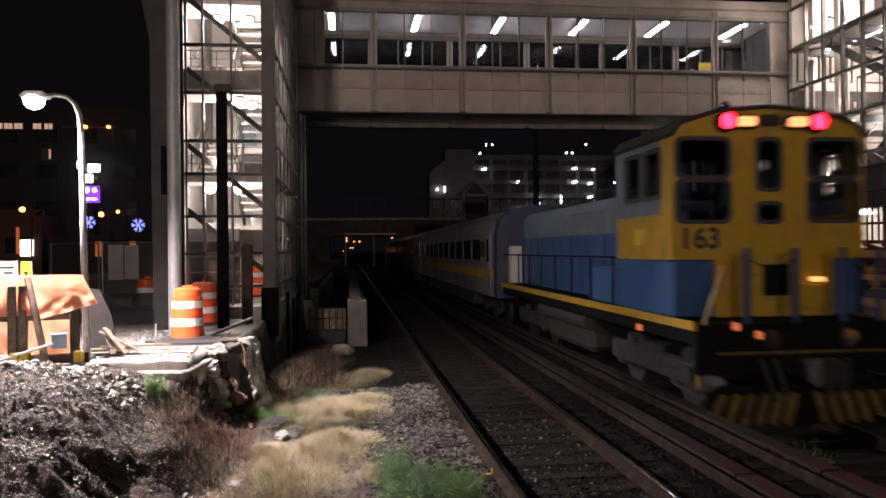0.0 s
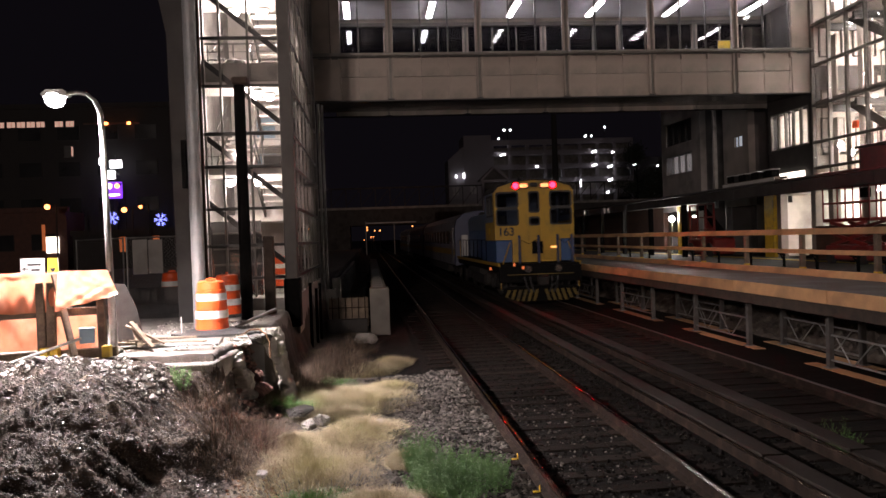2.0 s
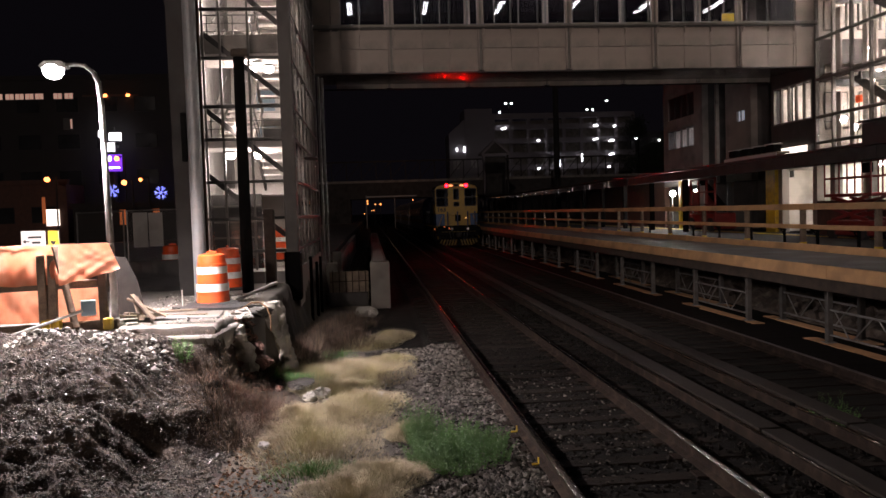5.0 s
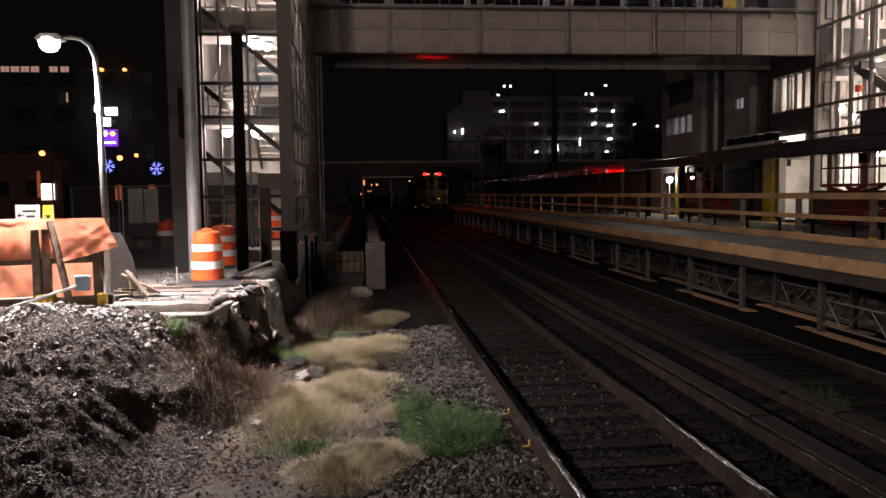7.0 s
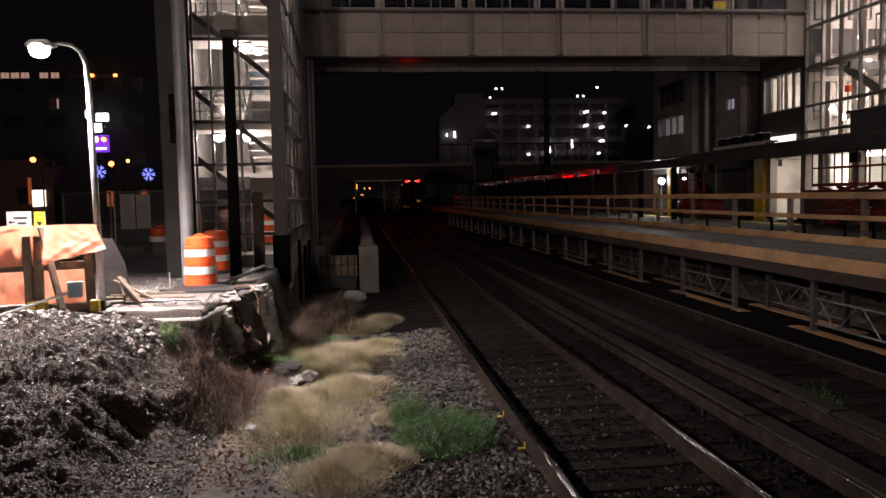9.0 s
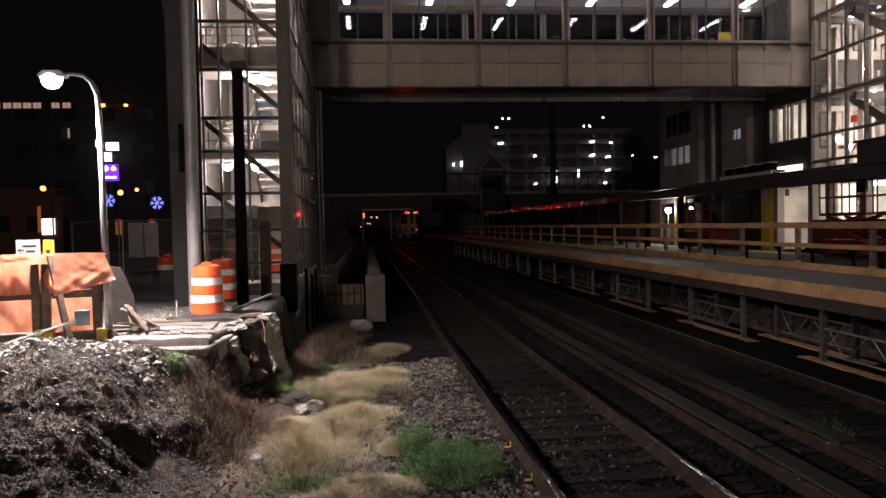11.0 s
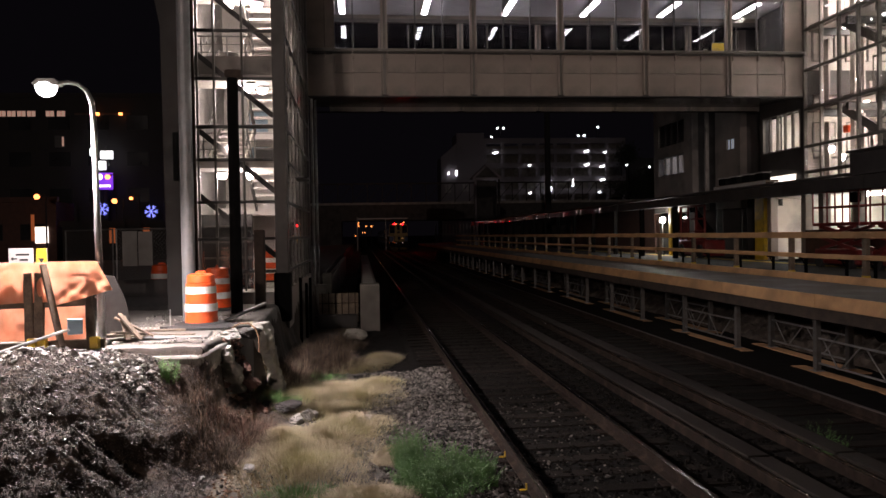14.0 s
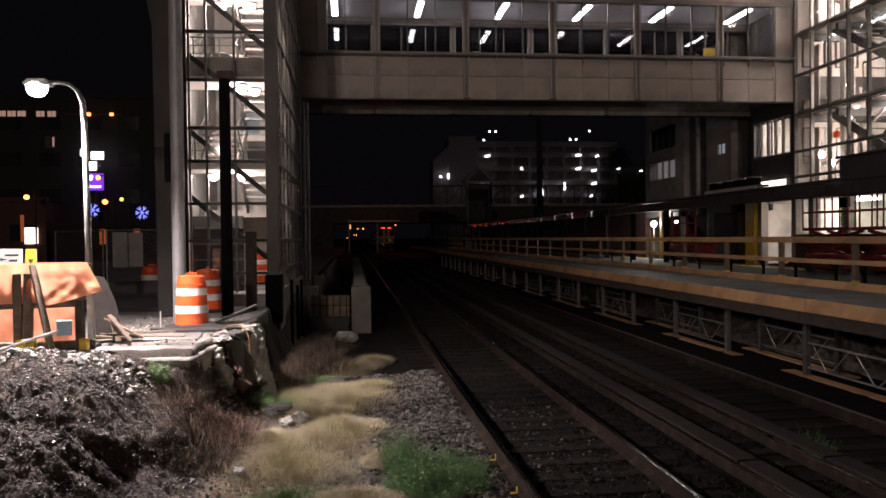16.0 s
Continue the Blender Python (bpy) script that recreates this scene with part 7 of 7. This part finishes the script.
blades("dead_brush", [(-1.95, 11.0, 0.35, 0.5), (-1.75, 10.3, 0.3, 0.5), (-2.25, 11.4, 0.4, 0.25), (-1.6, 11.6, 0.3, 0.4), (-2.0, 10.0, 0.2, 0.4), (-1.7, 9.7, 0.15, 0.3), (-2.1, 10.5, 0.35, 0.4), (-1.75, 11.2, 0.35, 0.5), (-1.5, 10.6, 0.25, 0.5), (-2.4, 11.0, 0.4, 0.25)], 4200, 0.42, 0.003, M_BRUSH, "tangle of dead brown brush on the mound's flank", "brush", 1.6, 1.0)
blades("brown_brush", [(-1.75, 11.2, 0.3, 0.3), (-1.6, 10.7, 0.25, 0.35), (-1.95, 10.8, 0.3, 0.4), (-1.9, 11.5, 0.3, 0.2)], 2600, 0.36, 0.0035, M_BROWNBRUSH, "red-brown dead stalks among the brush", "brush", 1.5, 1.0)


blades("bank_weeds", [(-1.35, 15.3, 0.4, 0.5), (-1.2, 16.2, 0.45, 0.5), (-1.1, 17.2, 0.45, 0.6), (-0.9, 18.3, 0.5, 0.6), (-0.6, 19.4, 0.5, 0.6), (-1.4, 14.6, 0.3, 0.4), (-0.5, 16.6, 0.4, 0.5)], 6500, 0.62, 0.0045, M_BRUSH, "tall dead weeds on the bank below the stair tower", "weeds", 0.8, 0.5)


def leafy_weed(name, spots, stems, material, label):
    """Feathery weed: bent stems set with small leaves."""
    rng = random.Random(stems)
    v, f = [], []
    for k in range(stems):
        sx, sy, rx, ry, hh = spots[k % len(spots)]
        a, r = rng.uniform(0, 2 * math.pi), rng.random() ** 0.5
        x, y = sx + rx * r * math.cos(a), sy + ry * r * math.sin(a)
        z = height(x, y)
        ln = hh * rng.uniform(0.6, 1.1) * (1.1 - 0.5 * r)
        dx, dy = math.cos(a) * ln * 0.5 * r, math.sin(a) * ln * 0.5 * r
        for i in range(16):
            u = (i + 2) / 17
            cx, cy, cz = x + dx * u * u, y + dy * u * u, z + ln * u
            b2 = rng.uniform(0, 2 * math.pi)
            ll = 0.05 * rng.uniform(0.5, 1.2) * (1.2 - 0.7 * u)
            c, s = math.cos(b2) * ll, math.sin(b2) * ll
            w = 0.18
            b = len(v)
            v += [(cx, cy, cz), (cx + c * 0.5 - s * w, cy + s * 0.5 + c * w, cz + 0.012), (cx + c, cy + s, cz + rng.uniform(-0.01, 0.02)), (cx + c * 0.5 + s * w, cy + s * 0.5 - c * w, cz + 0.008)]
            f.append((b, b + 1, b + 2, b + 3))
        b = len(v)
        v += [(x - 0.002, y, z - 0.02), (x + 0.002, y, z - 0.02), (x + dx, y + dy, z + ln)]
        f.append((b, b + 1, b + 2))
    me = bpy.data.meshes.new(name)
    me.from_pydata(v, [], f)
    me.materials.append(material)
    me.update()
    return tagged(new(name, me), label, "weed", kind="stuff")


leafy_weed("weed_bush", [(0.72, 8.75, 0.35, 0.4, 0.42), (1.05, 8.5, 0.35, 0.35, 0.3), (0.95, 8.1, 0.4, 0.3, 0.3), (0.48, 9.2, 0.12, 0.2, 0.55), (0.62, 8.4, 0.3, 0.3, 0.36)], 1100, M_WEED, "bushy green weed growing in the gravel")
leafy_weed("small_weed", [(-2.72, 11.35, 0.12, 0.1, 0.3), (-1.5, 13.1, 0.2, 0.2, 0.25), (5.3, 8.6, 0.2, 0.3, 0.4)], 120, M_WEED, "small green weeds at the edge of the mound")


def stones(name, count, place, lo, hi, material, label):
    """Loose stones, each a small uneven lump, joined."""
    rng = np.random.default_rng(count)
    base = np.array([(1, 0, 0), (-1, 0, 0), (0, 1, 0), (0, -1, 0), (0, 0, 1), (0, 0, -1)], float)
    tri = np.array([(0, 2, 4), (2, 1, 4), (1, 3, 4), (3, 0, 4), (2, 0, 5), (1, 2, 5), (3, 1, 5), (0, 3, 5)])
    v = np.zeros((count, 6, 3))
    for k in range(count):
        x, y = place(rng)
        s = rng.uniform(lo, hi) * (1 + 0.6 * (rng.random() < 0.08))
        q = base * rng.uniform(0.55, 1.15, (6, 1)) * s * np.array([1, rng.uniform(0.6, 1), rng.uniform(0.5, 0.85)])
        a, b = rng.uniform(0, 6.28), rng.uniform(-0.7, 0.7)
        ca, sa, cb, sb = math.cos(a), math.sin(a), math.cos(b), math.sin(b)
        m = np.array([[ca, -sa * cb, sa * sb], [sa, ca * cb, -ca * sb], [0, sb, cb]])
        v[k] = q @ m.T + np.array([x, y, height(x, y) + s * 0.25])
    f = (tri[None] + (np.arange(count) * 6)[:, None, None]).reshape(-1, 3)
    me = bpy.data.meshes.new(name)
    me.from_pydata(v.reshape(-1, 3).tolist(), [], f.tolist())
    me.materials.append(material)
    me.update()
    return tagged(new(name, me), label, "stones", kind="stuff")


M_GRAVEL = island_stone("loose_gravel", (0.125, 0.113, 0.1), (0.036, 0.033, 0.03), 0.8, 0.25)
M_DARKGRAVEL = island_stone("near_black_ballast", (0.018, 0.0155, 0.0132), (0.0075, 0.0066, 0.0058), 0.85, 0.1)
M_CLOD = island_stone("mound_clod", (0.062, 0.046, 0.035), (0.019, 0.014, 0.011), 0.42, 0.5)


def shoulder(rng):
    return 0.15 + 1.48 * rng.random() ** 0.75, 5.5 + 10 * rng.random() ** 1.2


def between(rng):
    return 1.6 + 4.2 * rng.random(), 5.0 + 17 * rng.random() ** 1.4


def on_mound(rng):
    y = 6.3 + 5.4 * rng.random()
    return -1.75 - 3.9 * rng.random(), y


def in_ditch(rng):
    return -1.8 + 2.2 * rng.random(), 6.5 + 9 * rng.random()


stones("gravel", 15000, shoulder, 0.012, 0.042, M_GRAVEL, "pale grey loose gravel beside the track")
stones("ballast", 9000, between, 0.02, 0.04, M_DARKGRAVEL, "near-black ballast between the rails")


def between_ties(rng):
    return 1.78 + 1.36 * rng.random(), 5.0 + 7.5 * rng.random() ** 1.3


stones("tie_gravel", 750, between_ties, 0.012, 0.032, M_GRAVEL, "pale gravel spilt between the ties")
stones("clods", 42000, on_mound, 0.005, 0.021, M_CLOD, "clods and stones of the spoil mound")
stones("lumps", 420, on_mound, 0.025, 0.05, M_CLOD, "large dark clods on the spoil mound")
stones("ditch_stones", 3500, in_ditch, 0.008, 0.03, M_GRAVEL, "scattered stones and litter in the ditch")


def litter_place(rng):
    return -1.7 + 0.7 * rng.random(), 7.4 + 3.4 * rng.random()


stones("leaf_litter", 700, litter_place, 0.01, 0.03, M_TWINE, "brown leaves and chips at the foot of the mound")

M_PALE = island_stone("pale_rubble", (0.34, 0.32, 0.295), (0.16, 0.15, 0.138))


def on_crest(rng):
    return -4.75 + 2.0 * rng.random() ** 1.2, 10.55 + 0.95 * rng.random()


stones("crest_rubble", 380, on_crest, 0.015, 0.06, M_PALE, "pale broken stones along the crest of the mound")


def on_pavement(rng):
    return -4.3 + 2.0 * rng.random(), 12.3 + 5.0 * rng.random()


stones("pavement_litter", 900, on_pavement, 0.006, 0.03, M_PALE, "crumbs and chips of stone on the old pavement")
M_DEBRIS = island_stone("broken_brick_debris", (0.2, 0.105, 0.08), (0.09, 0.055, 0.045))


def broken_edge(rng):
    y = 12.5 + 1.7 * rng.random()
    return -2.25 + 0.75 * rng.random(), y


stones("edge_debris", 420, broken_edge, 0.03, 0.1, M_DEBRIS, "red-brown broken brick and stone in the hole")



def build_embankment():
    """Rough stony slope under the wooden platform."""
    s, nx, ny = S(), 26, 320
    for j in range(ny + 1):
        for i in range(nx + 1):
            x, y = 9.3 + 2.05 * i / nx, 4.0 + 60.0 * (j / ny) ** 1.5
            p = Vector((x * 2.6, y * 2.6, 3.0))
            z = -0.3 + 0.5 * (x - 9.3) + (0.16 * abs(noise.noise(p)) + 0.1 * noise.noise(p * 2.3) + 0.03 * noise.noise(p * 6)) * min(1.0, (x - 9.25) * 3)
            s.v.append((x, y, z))
    for j in range(ny):
        for i in range(nx):
            k = j * (nx + 1) + i
            s.f.append((k, k + 1, k + nx + 2, k + nx + 1))
            s.mi.append(0)
    return tagged(new("embankment", s.mesh("embankment", M_RUBBLEBANK)), "dark stony bank under the wooden platform", "embankment", kind="structure")


M_RUBBLEBANK = mat("dark_rubble_bank", (0.13, 0.105, 0.085), (0.05, 0.04, 0.033), 5, 0.85, bump=0.8, fine=35, stain=(0.17, 0.14, 0.115), stain_scale=3)
build_embankment()

# rail anchors and ties
for y, r in ((9.0, 0), (7.8, 4)):
    t = thing("rail_clip", pose(1.6, y, -0.15, 0, 0, r), "small yellow clip on the rail's foot", "clip", "rail clips")
    part("plate", S().box((-0.02, 0, 0.0), (0.06, 0.03, 0.015), bevel=0.004), M_YELLOW, t)
    part("upright", S().box((0.02, 0, 0.03), (0.012, 0.025, 0.07), bevel=0.004), M_YELLOW, t)

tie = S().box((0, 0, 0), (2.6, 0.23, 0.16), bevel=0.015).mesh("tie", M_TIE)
plate = S().box((0, 0, 0), (0.34, 0.19, 0.02), bevel=0.004).mesh("tie_plate", M_RUST)
for track, last in ((track_near, 290), (track_train, 180)):
    y = 3.0
    for i in range(last):
        o = new("tie", tie)
        o.parent, o.location = track, (random.uniform(-0.05, 0.05), y, -0.255 + random.uniform(-0.008, 0.008))
        o.rotation_euler = (0, 0, random.uniform(-0.02, 0.02))
        if i < 60:
            for sx in (-0.7525, 0.7525):
                q = new("tie_plate", plate)
                q.parent, q.location = track, (sx, y, -0.172)
        y += 0.54 + random.uniform(-0.02, 0.02)

# ---- what moves ----
RUN = [(0, 10.75), (0.5, 15.2), (1.0, 19.7), (1.5, 24.0), (2.0, 28.5), (2.5, 33.0), (3.0, 37.5), (3.5, 42.0), (6.0, 63.8), (8.0, 81.8),
       (10.0, 97.5), (12.5, 116.5), (14.0, 127.5), (15.0, 135.0), (16.0, 142.5)]


def motions():
    walk(locomotive, [(t, pose(6.05, y, 0)) for t, y in RUN])
    for k, c in enumerate(coaches):
        walk(c, [(t, pose(6.05, y + 13.1 + 25.6 * k, 0)) for t, y in RUN])
    swing = [(0.0, 4), (0.7, 10), (1.5, 34), (3.5, 36), (6.0, 16), (7.0, 8), (8.0, 20), (9.0, 36), (10.2, 34), (12.3, 4), (16.0, 2)]
    walk(flap, [(t, pose(-4.52, 11.86, 2.15, -a, 0, 0)) for t, a in swing])


motions()
